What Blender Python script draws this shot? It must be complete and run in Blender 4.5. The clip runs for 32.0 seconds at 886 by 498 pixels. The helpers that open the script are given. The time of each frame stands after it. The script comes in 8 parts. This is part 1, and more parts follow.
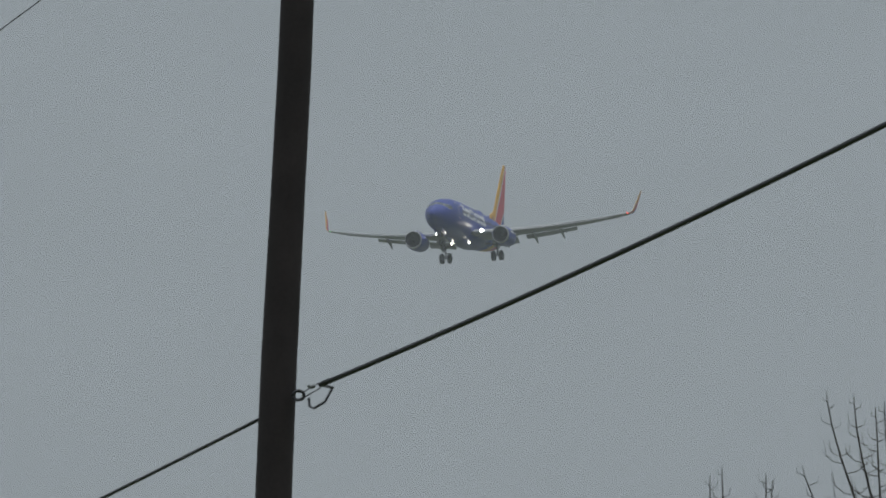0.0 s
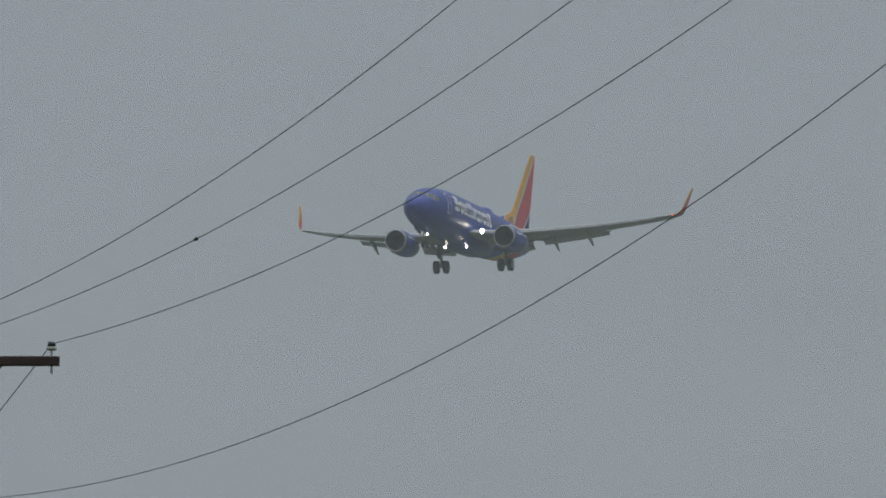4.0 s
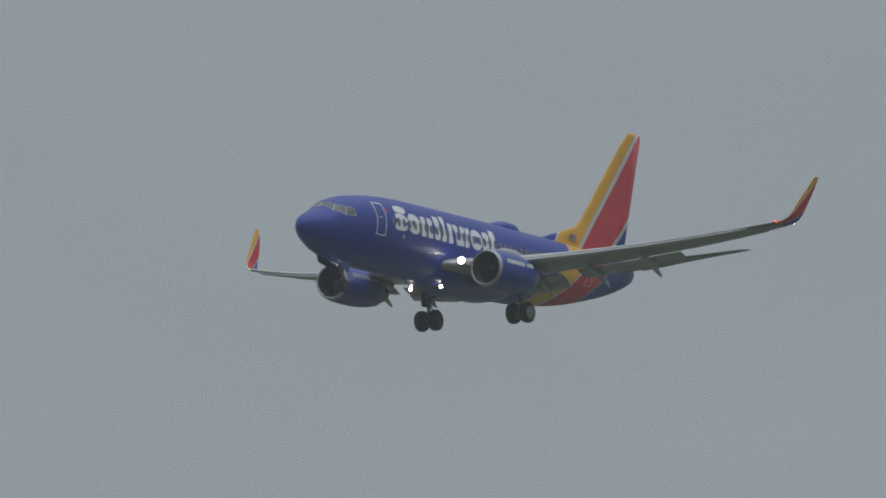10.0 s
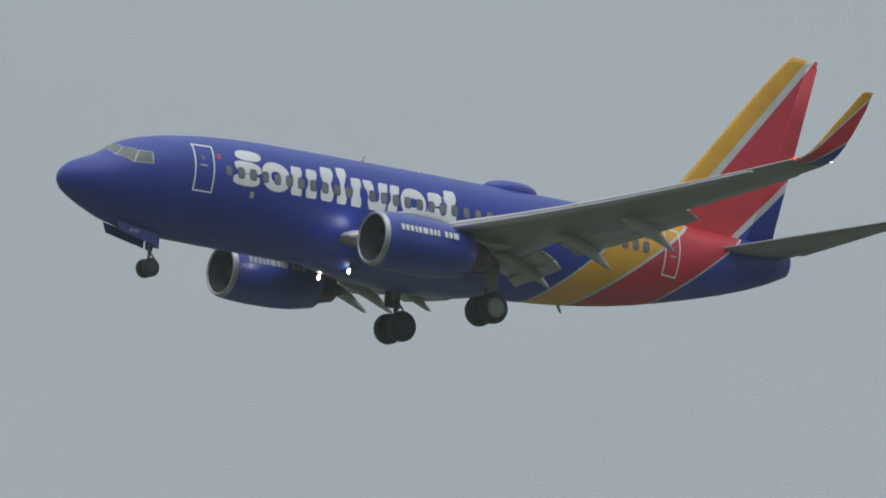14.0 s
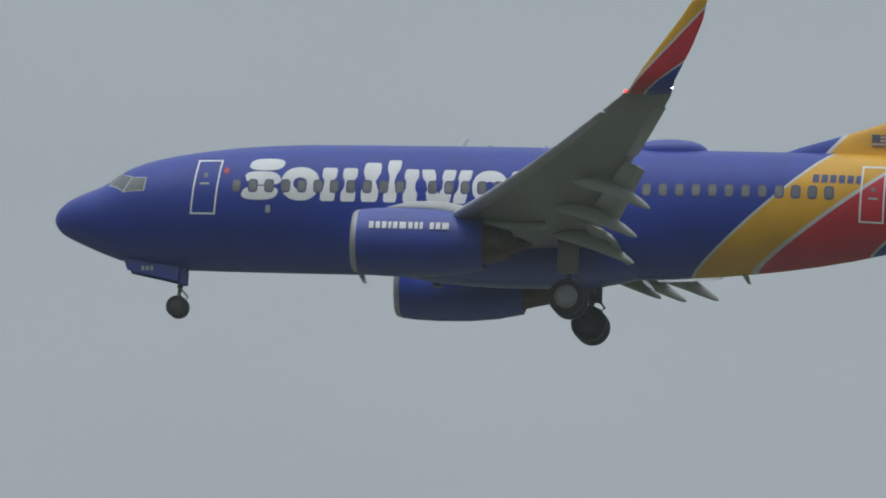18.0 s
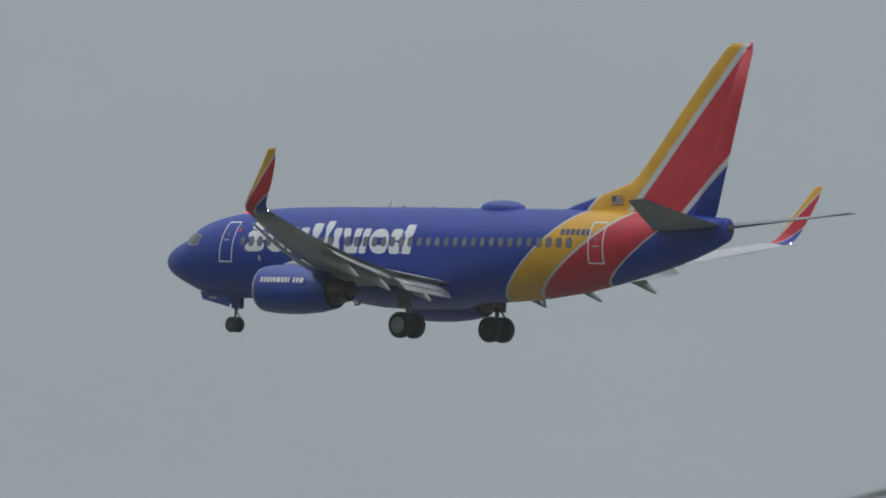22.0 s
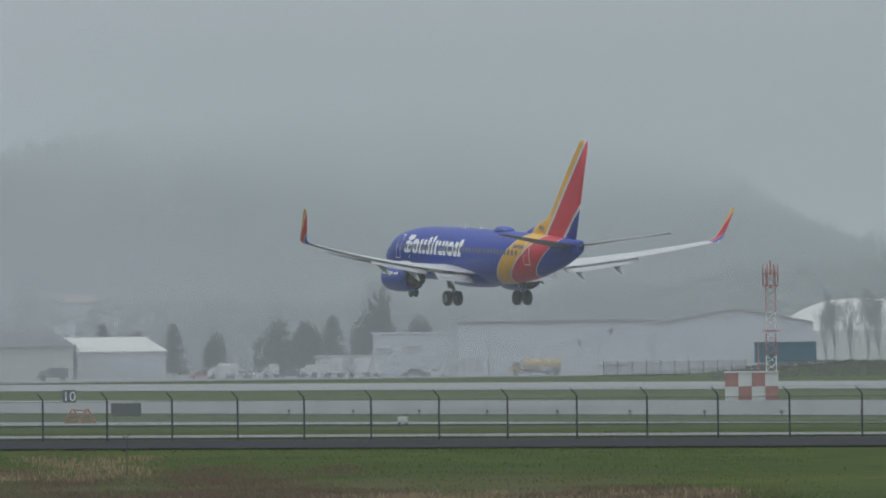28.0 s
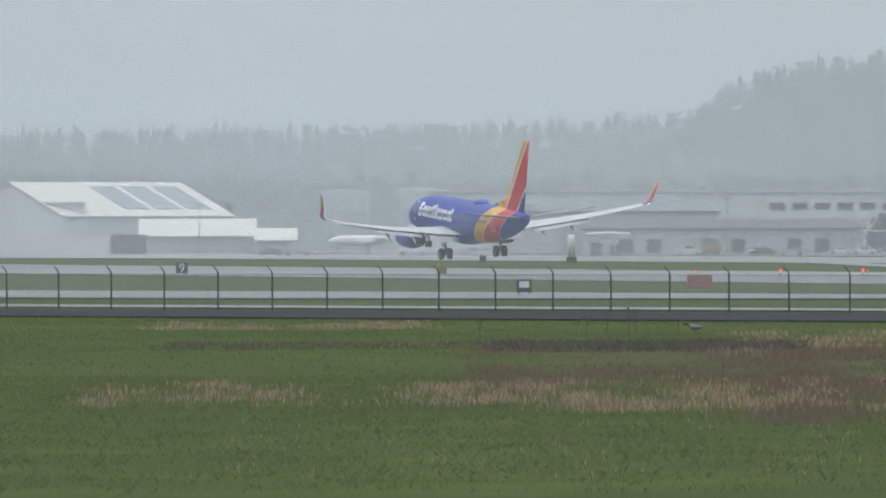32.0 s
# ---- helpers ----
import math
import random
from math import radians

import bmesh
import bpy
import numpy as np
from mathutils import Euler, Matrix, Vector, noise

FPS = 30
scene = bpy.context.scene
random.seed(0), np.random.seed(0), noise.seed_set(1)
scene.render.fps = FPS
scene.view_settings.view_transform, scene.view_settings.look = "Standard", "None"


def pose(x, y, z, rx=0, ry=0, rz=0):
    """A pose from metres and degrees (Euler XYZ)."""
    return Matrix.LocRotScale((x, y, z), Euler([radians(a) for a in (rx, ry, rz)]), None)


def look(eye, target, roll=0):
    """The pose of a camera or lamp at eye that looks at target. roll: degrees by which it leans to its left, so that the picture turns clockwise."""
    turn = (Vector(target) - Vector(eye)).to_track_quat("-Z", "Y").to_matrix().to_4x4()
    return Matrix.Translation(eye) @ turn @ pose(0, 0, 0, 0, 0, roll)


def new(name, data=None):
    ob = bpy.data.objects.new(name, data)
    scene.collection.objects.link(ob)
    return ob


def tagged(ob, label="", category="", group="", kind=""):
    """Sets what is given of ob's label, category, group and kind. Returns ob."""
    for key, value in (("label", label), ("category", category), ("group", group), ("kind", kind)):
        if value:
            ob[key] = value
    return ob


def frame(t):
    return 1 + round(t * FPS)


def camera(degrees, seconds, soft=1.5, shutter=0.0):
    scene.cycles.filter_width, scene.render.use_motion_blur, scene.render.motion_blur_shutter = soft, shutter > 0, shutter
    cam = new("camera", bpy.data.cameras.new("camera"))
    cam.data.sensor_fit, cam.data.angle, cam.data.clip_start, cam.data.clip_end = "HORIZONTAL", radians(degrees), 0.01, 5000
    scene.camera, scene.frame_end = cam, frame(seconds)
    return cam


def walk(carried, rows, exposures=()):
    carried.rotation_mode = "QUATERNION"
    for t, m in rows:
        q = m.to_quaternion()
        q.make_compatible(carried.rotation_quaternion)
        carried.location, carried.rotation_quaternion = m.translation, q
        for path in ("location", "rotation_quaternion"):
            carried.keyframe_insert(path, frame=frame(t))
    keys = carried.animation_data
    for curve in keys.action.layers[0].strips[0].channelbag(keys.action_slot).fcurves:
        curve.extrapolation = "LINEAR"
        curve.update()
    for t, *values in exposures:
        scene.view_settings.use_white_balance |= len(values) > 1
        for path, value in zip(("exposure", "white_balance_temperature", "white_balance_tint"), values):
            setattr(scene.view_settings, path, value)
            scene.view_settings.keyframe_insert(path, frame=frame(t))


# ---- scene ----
import itertools
from functools import lru_cache

EYE = 3.6      # camera height over the airfield
cam = camera(5.0, 32.0, soft=1.9)
cam.data.dof.use_dof = True
cam.data.dof.focus_distance = 480.0
cam.data.dof.aperture_fstop = 62.0

# seconds, bearing clockwise from +Y, elevation, roll, in degrees
CAMERA_ROWS = (
    (0.0, 73.6209, 5.6868, -0.165),
    (0.5, 73.1626, 5.7396, -0.102),
    (1.0, 72.6664, 5.7740, -0.044),
    (1.5, 72.1507, 5.8146, -0.001),
    (2.0, 71.5944, 5.8270, 0.002),
    (2.5, 70.9907, 5.8773, 0.000),
    (3.0, 70.3304, 5.9568, 0.001),
    (3.5, 69.6398, 6.0384, -0.016),
    (5.5, 66.4403, 6.3678, 0.183),
    (6.0, 65.5031, 6.4352, 0.126),
    (6.5, 64.4637, 6.5194, 0.096),
    (7.0, 63.3371, 6.6347, 0.084),
    (7.5, 62.1314, 6.7815, 0.050),
    (8.0, 60.8591, 6.9601, -0.023),
    (8.5, 59.4886, 7.1941, -0.101),
    (9.0, 58.0016, 7.3952, -0.150),
    (9.5, 56.3816, 7.5912, -0.130),
    (10.0, 54.5929, 7.7729, -0.059),
    (10.5, 52.6166, 7.9702, 0.027),
    (11.0, 50.4909, 8.1026, 0.068),
    (11.5, 48.1360, 8.2262, 0.042),
    (12.0, 45.5418, 8.3423, -0.083),
    (12.5, 42.6360, 8.5077, -0.203),
    (13.0, 39.4140, 8.6871, -0.176),
    (13.5, 35.9237, 8.8547, 0.036),
    (14.0, 31.9429, 9.0677, 0.283),
    (14.5, 27.4335, 9.1649, 0.357),
    (15.0, 22.5547, 9.2065, 0.306),
    (15.5, 17.2166, 9.1840, 0.207),
    (17.5, -5.3589, 8.3629, 0.047),
    (18.0, -10.9343, 7.8600, 0.065),
    (18.5, -16.3019, 7.3739, 0.001),
    (19.0, -21.3404, 6.8108, -0.281),
    (19.5, -26.0928, 6.2327, -0.518),
    (20.0, -30.3966, 5.7654, -0.402),
    (20.5, -34.4296, 5.3075, -0.222),
    (21.0, -38.2425, 4.7762, -0.151),
    (21.5, -41.7161, 4.3144, -0.077),
    (22.0, -44.9230, 3.8409, 0.106),
    (22.5, -47.8310, 3.3946, 0.358),
    (23.0, -50.4472, 2.9637, 0.470),
    (23.5, -52.7832, 2.5667, 0.403),
    (24.0, -54.8949, 2.1869, 0.182),
    (24.5, -56.8068, 1.8439, -0.101),
    (26.5, -62.8813, 0.9494, -0.668),
    (27.0, -64.1087, 0.8229, -0.723),
    (27.5, -65.2159, 0.7099, -0.699),
    (28.0, -66.2506, 0.5728, -0.702),
    (28.5, -67.2240, 0.4097, -0.536),
    (29.0, -68.0873, 0.2653, -0.298),
    (29.5, -68.9063, 0.1191, -0.290),
    (30.0, -69.6663, 0.0248, -0.373),
    (30.5, -70.3618, -0.0360, -0.469),
    (31.0, -71.0246, -0.0667, -0.465),
    (31.5, -71.6448, -0.0885, -0.344),
    (32.0, -72.2256, -0.1051, -0.155),
)
# seconds, place of the airliner's middle, heading, pitch and bank in degrees
FLIGHT_ROWS = (
    (0.0, 1053.58, 306.50, 115.15, 1.729, 2.046, -1.835),
    (0.5, 1022.41, 306.60, 112.80, 1.888, 2.279, -1.836),
    (1.0, 991.24, 306.70, 110.48, 2.052, 2.502, -1.766),
    (1.5, 960.01, 306.80, 108.21, 2.221, 2.706, -1.513),
    (2.0, 928.76, 306.92, 106.00, 2.349, 2.882, -1.189),
    (2.5, 897.54, 307.01, 103.84, 2.387, 3.032, -0.877),
    (3.0, 866.34, 307.10, 101.73, 2.343, 3.150, -0.600),
    (3.5, 835.17, 307.18, 99.68, 2.282, 3.239, -0.449),
    (5.5, 710.81, 307.40, 91.99, 2.059, 3.239, 0.269),
    (6.0, 679.86, 307.44, 90.20, 2.050, 3.068, 0.051),
    (6.5, 649.00, 307.48, 88.39, 2.068, 2.814, 0.019),
    (7.0, 618.24, 307.50, 86.59, 2.106, 2.454, 0.258),
    (7.5, 587.60, 307.51, 84.79, 2.145, 2.032, 0.565),
    (8.0, 557.05, 307.52, 82.99, 2.158, 1.666, 0.641),
    (8.5, 526.58, 307.52, 81.21, 2.152, 1.458, 0.382),
    (9.0, 496.18, 307.50, 79.44, 2.128, 1.426, -0.050),
    (9.5, 465.82, 307.49, 77.68, 2.096, 1.508, -0.265),
    (10.0, 435.47, 307.46, 75.92, 2.091, 1.626, -0.067),
    (10.5, 405.12, 307.42, 74.17, 2.103, 1.748, 0.467),
    (11.0, 374.75, 307.38, 72.41, 2.125, 1.851, 1.135),
    (11.5, 344.34, 307.33, 70.66, 2.163, 1.964, 1.636),
    (12.0, 313.89, 307.27, 68.91, 2.255, 2.099, 1.713),
    (12.5, 283.39, 307.20, 67.17, 2.413, 2.297, 1.499),
    (13.0, 252.83, 307.14, 65.43, 2.592, 2.622, 1.159),
    (13.5, 222.20, 307.07, 63.71, 2.695, 3.063, 0.875),
    (14.0, 191.51, 307.00, 61.98, 2.696, 3.518, 0.480),
    (14.5, 160.77, 306.94, 60.25, 2.626, 3.800, 0.145),
    (15.0, 130.00, 306.89, 58.51, 2.559, 3.895, -0.132),
    (15.5, 99.23, 306.84, 56.75, 2.545, 3.829, -0.370),
    (17.5, -23.88, 306.79, 49.65, 3.134, 2.461, -1.030),
    (18.0, -54.83, 306.80, 47.83, 3.272, 2.181, -0.661),
    (18.5, -85.86, 306.82, 45.99, 3.364, 1.914, -0.216),
    (19.0, -116.97, 306.85, 44.13, 3.376, 1.634, 0.106),
    (19.5, -148.17, 306.89, 42.24, 3.392, 1.493, 0.246),
    (20.0, -179.44, 306.93, 40.31, 3.536, 1.662, 0.492),
    (20.5, -210.81, 306.98, 38.37, 3.619, 1.991, 0.738),
    (21.0, -242.31, 307.03, 36.43, 3.638, 2.331, 0.653),
    (21.5, -273.92, 307.10, 34.48, 3.646, 2.738, 0.664),
    (22.0, -305.64, 307.17, 32.53, 3.619, 3.200, 0.683),
    (22.5, -337.47, 307.25, 30.57, 3.557, 3.570, 0.266),
    (23.0, -369.38, 307.34, 28.63, 3.504, 3.712, -0.305),
    (23.5, -401.38, 307.43, 26.70, 3.449, 3.646, -0.600),
    (24.0, -433.46, 307.53, 24.79, 3.370, 3.379, -0.732),
    (24.5, -465.64, 307.64, 22.91, 3.273, 2.989, -0.865),
    (26.5, -595.22, 308.13, 15.60, 2.736, 1.830, -0.451),
    (27.0, -627.75, 308.27, 13.92, 2.611, 2.026, -0.264),
    (27.5, -660.33, 308.43, 12.28, 2.510, 2.397, -0.119),
    (28.0, -692.96, 308.58, 10.68, 2.435, 2.869, -0.113),
    (28.5, -725.46, 308.78, 9.19, 2.447, 3.345, -0.519),
    (29.0, -757.76, 309.02, 7.86, 2.563, 3.719, -0.985),
    (29.5, -790.36, 309.19, 6.81, 2.640, 3.890, -1.055),
    (30.0, -823.21, 309.30, 6.13, 2.677, 3.866, -0.628),
    (30.5, -856.24, 309.38, 5.68, 2.690, 3.798, 0.142),
    (31.0, -889.41, 309.42, 5.33, 2.700, 3.804, 0.936),
    (31.5, -922.64, 309.45, 4.97, 2.716, 3.945, 1.771),
    (32.0, -955.89, 309.48, 4.60, 2.735, 4.155, 2.545),
)
EXPOSURES = ((0.0, -0.04), (3.5, -0.04), (9.0, -0.04), (12.0, 0.09), (13.5, 0.24), (15.0, 0.36), (19.0, 0.25), (21.0, 0.18),
             (23.0, 0.10), (24.3, 0.05), (26.5, 0.22), (28.0, 0.42), (30.0, 0.74), (32.0, 0.86))


def aim(az, el, roll):
    return pose(0, 0, EYE, 90 + el, 0, -az) @ pose(0, 0, 0, 0, 0, roll)


walk(cam, [(t, aim(a, e, r)) for t, a, e, r in CAMERA_ROWS], exposures=EXPOSURES)

# ---- world and sun ----
world = bpy.data.worlds.new("overcast_sky")
scene.world = world
world.use_nodes = True
wn, wl = world.node_tree.nodes, world.node_tree.links
wn.clear()
w_out = wn.new("ShaderNodeOutputWorld")
w_bg = wn.new("ShaderNodeBackground")
w_sky = wn.new("ShaderNodeTexSky")
w_sky.sky_type, w_sky.sun_disc = "NISHITA", False
w_sky.sun_elevation, w_sky.sun_rotation = radians(67), radians(205)
w_sky.air_density, w_sky.dust_density = 1.0, 4.0
w_co = wn.new("ShaderNodeTexCoord")
w_sep = wn.new("ShaderNodeSeparateXYZ")
wl.new(w_co.outputs["Generated"], w_sep.inputs[0])
w_ramp = wn.new("ShaderNodeValToRGB")
stops = w_ramp.color_ramp.elements
stops[0].position, stops[0].color = 0.0, (0.303, 0.335, 0.360, 1)
stops[1].position, stops[1].color = 1.0, (1.03, 1.125, 1.21, 1)
mid = stops.new(0.05)
mid.color = (0.294, 0.330, 0.362, 1)
mid2 = stops.new(0.18)
mid2.color = (0.306, 0.344, 0.377, 1)
mid3 = stops.new(0.5)
mid3.color = (0.385, 0.428, 0.465, 1)
wl.new(w_sep.outputs["Z"], w_ramp.inputs[0])
# soft cloud streaks
w_map = wn.new("ShaderNodeMapping")
w_map.inputs["Scale"].default_value = (9, 9, 26)
wl.new(w_co.outputs["Generated"], w_map.inputs[0])
w_noise = wn.new("ShaderNodeTexNoise")
w_noise.inputs["Scale"].default_value = 2.2
w_noise.inputs["Detail"].default_value = 5
wl.new(w_map.outputs[0], w_noise.inputs["Vector"])
w_rng = wn.new("ShaderNodeMapRange")
w_rng.inputs["From Min"].default_value, w_rng.inputs["From Max"].default_value = 0.25, 0.75
w_rng.inputs["To Min"].default_value, w_rng.inputs["To Max"].default_value = 0.965, 1.035
wl.new(w_noise.outputs["Fac"], w_rng.inputs["Value"])
w_mul = wn.new("ShaderNodeMix")
w_mul.data_type, w_mul.blend_type = "RGBA", "MULTIPLY"
w_mul.inputs["Factor"].default_value = 1.0
wl.new(w_ramp.outputs[0], w_mul.inputs["A"])
wl.new(w_rng.outputs[0], w_mul.inputs["B"])
w_dim = wn.new("ShaderNodeMix")
w_dim.data_type, w_dim.blend_type = "RGBA", "MULTIPLY"
w_dim.inputs["Factor"].default_value = 1.0
w_dim.inputs["B"].default_value = (0.06, 0.06, 0.06, 1)
wl.new(w_sky.outputs[0], w_dim.inputs["A"])
w_mix = wn.new("ShaderNodeMix")
w_mix.data_type = "RGBA"
w_mix.inputs["Factor"].default_value = 0.94
wl.new(w_dim.outputs["Result"], w_mix.inputs["A"])
wl.new(w_mul.outputs["Result"], w_mix.inputs["B"])
wl.new(w_mix.outputs["Result"], w_bg.inputs["Color"])
w_bg.inputs["Strength"].default_value = 1.0
wl.new(w_bg.outputs[0], w_out.inputs["Surface"])
sun_data = bpy.data.lights.new("sun", "SUN")
sun_data.energy, sun_data.angle, sun_data.color = 0.5, radians(60), (1.0, 0.99, 0.97)
sun = new("sun", sun_data)
sun.matrix_world = look((-75, -160, 416), (0, 0, 0))


# ---- materials ----
def rgba(c):
    return (c[0], c[1], c[2], 1.0)


def material(name, color, rough=0.5, metal=0.0, vary=0.15, scale=4.0, fine=0.0, bump=0.0, bump_scale=20.0, coat=0.0, spec=0.5,
             random_tint=0.0):
    """Principled surface with colour variation at two scales and a fine relief."""
    m = bpy.data.materials.new(name)
    m.use_nodes = True
    n, l = m.node_tree.nodes, m.node_tree.links
    b = n["Principled BSDF"]
    co = n.new("ShaderNodeTexCoord")
    big = n.new("ShaderNodeTexNoise")
    big.inputs["Scale"].default_value, big.inputs["Detail"].default_value = scale, 6
    l.new(co.outputs["Object"], big.inputs["Vector"])
    small = n.new("ShaderNodeTexNoise")
    small.inputs["Scale"].default_value, small.inputs["Detail"].default_value = scale * 11, 4
    l.new(co.outputs["Object"], small.inputs["Vector"])
    add = n.new("ShaderNodeMath")
    add.operation = "MULTIPLY_ADD"
    l.new(small.outputs["Fac"], add.inputs[0])
    add.inputs[1].default_value = fine
    l.new(big.outputs["Fac"], add.inputs[2])
    rng = n.new("ShaderNodeMapRange")
    rng.inputs["From Min"].default_value, rng.inputs["From Max"].default_value = 0.3 + fine * 0.3, 0.7 + fine * 0.7
    rng.inputs["To Min"].default_value, rng.inputs["To Max"].default_value = 1 - vary, 1 + vary
    l.new(add.outputs[0], rng.inputs["Value"])
    mul = n.new("ShaderNodeMix")
    mul.data_type, mul.blend_type = "RGBA", "MULTIPLY"
    mul.inputs["Factor"].default_value = 1.0
    mul.inputs["A"].default_value = rgba(color)
    l.new(rng.outputs[0], mul.inputs["B"])
    l.new(mul.outputs["Result"], b.inputs["Base Color"])
    b.inputs["Roughness"].default_value, b.inputs["Metallic"].default_value = rough, metal
    b.inputs["Coat Weight"].default_value, b.inputs["Coat Roughness"].default_value = coat, 0.15
    b.inputs["Specular IOR Level"].default_value = spec
    if bump:
        t = n.new("ShaderNodeTexNoise")
        t.inputs["Scale"].default_value, t.inputs["Detail"].default_value = bump_scale, 5
        l.new(co.outputs["Object"], t.inputs["Vector"])
        bp = n.new("ShaderNodeBump")
        bp.inputs["Strength"].default_value = bump
        l.new(t.outputs["Fac"], bp.inputs["Height"])
        l.new(bp.outputs[0], b.inputs["Normal"])
    if random_tint:
        info = n.new("ShaderNodeObjectInfo")
        r2 = n.new("ShaderNodeMapRange")
        r2.inputs["To Min"].default_value, r2.inputs["To Max"].default_value = 1 - random_tint, 1 + random_tint
        l.new(info.outputs["Random"], r2.inputs["Value"])
        m2 = n.new("ShaderNodeMix")
        m2.data_type, m2.blend_type = "RGBA", "MULTIPLY"
        m2.inputs["Factor"].default_value = 1.0
        l.new(mul.outputs["Result"], m2.inputs["A"])
        l.new(r2.outputs[0], m2.inputs["B"])
        l.new(m2.outputs["Result"], b.inputs["Base Color"])
    return m


def leafy(name, color, color2, rough=0.7, stands=0.0):
    """Foliage or blades: tint from piece to piece; stands: size in metres of darker and lighter groups."""
    m = bpy.data.materials.new(name)
    m.use_nodes = True
    n, l = m.node_tree.nodes, m.node_tree.links
    b = n["Principled BSDF"]
    geo = n.new("ShaderNodeNewGeometry")
    ramp = n.new("ShaderNodeValToRGB")
    ramp.color_ramp.elements[0].color, ramp.color_ramp.elements[1].color = rgba(color), rgba(color2)
    l.new(geo.outputs["Random Per Island"], ramp.inputs[0])
    l.new(ramp.outputs[0], b.inputs["Base Color"])
    if stands:
        co = n.new("ShaderNodeTexCoord")
        no = n.new("ShaderNodeTexNoise")
        no.inputs["Scale"].default_value, no.inputs["Detail"].default_value = 1.0 / stands, 5
        no.inputs["Roughness"].default_value = 0.7
        l.new(co.outputs["Object"], no.inputs["Vector"])
        r = n.new("ShaderNodeMapRange")
        r.inputs["From Min"].default_value, r.inputs["From Max"].default_value = 0.36, 0.66
        r.inputs["To Min"].default_value, r.inputs["To Max"].default_value = 0.25, 2.3
        l.new(no.outputs["Fac"], r.inputs["Value"])
        x = n.new("ShaderNodeMix")
        x.data_type, x.blend_type = "RGBA", "MULTIPLY"
        x.inputs["Factor"].default_value = 1.0
        l.new(ramp.outputs[0], x.inputs["A"])
        l.new(r.outputs[0], x.inputs["B"])
        l.new(x.outputs["Result"], b.inputs["Base Color"])
    b.inputs["Roughness"].default_value = rough
    b.inputs["Specular IOR Level"].default_value = 0.2
    return m


def glow(name, color, strength):
    m = bpy.data.materials.new(name)
    m.use_nodes = True
    b = m.node_tree.nodes["Principled BSDF"]
    b.inputs["Base Color"].default_value = rgba(color)
    b.inputs["Emission Color"].default_value = rgba(color)
    b.inputs["Emission Strength"].default_value = strength
    return m


BLUE, YELLOW, RED, SILVER = (0.009, 0.034, 0.300), (0.68, 0.355, 0.020), (0.53, 0.018, 0.035), (0.57, 0.57, 0.57)
X0 = 16.6     # the airliner's pivot lies this far behind its nose


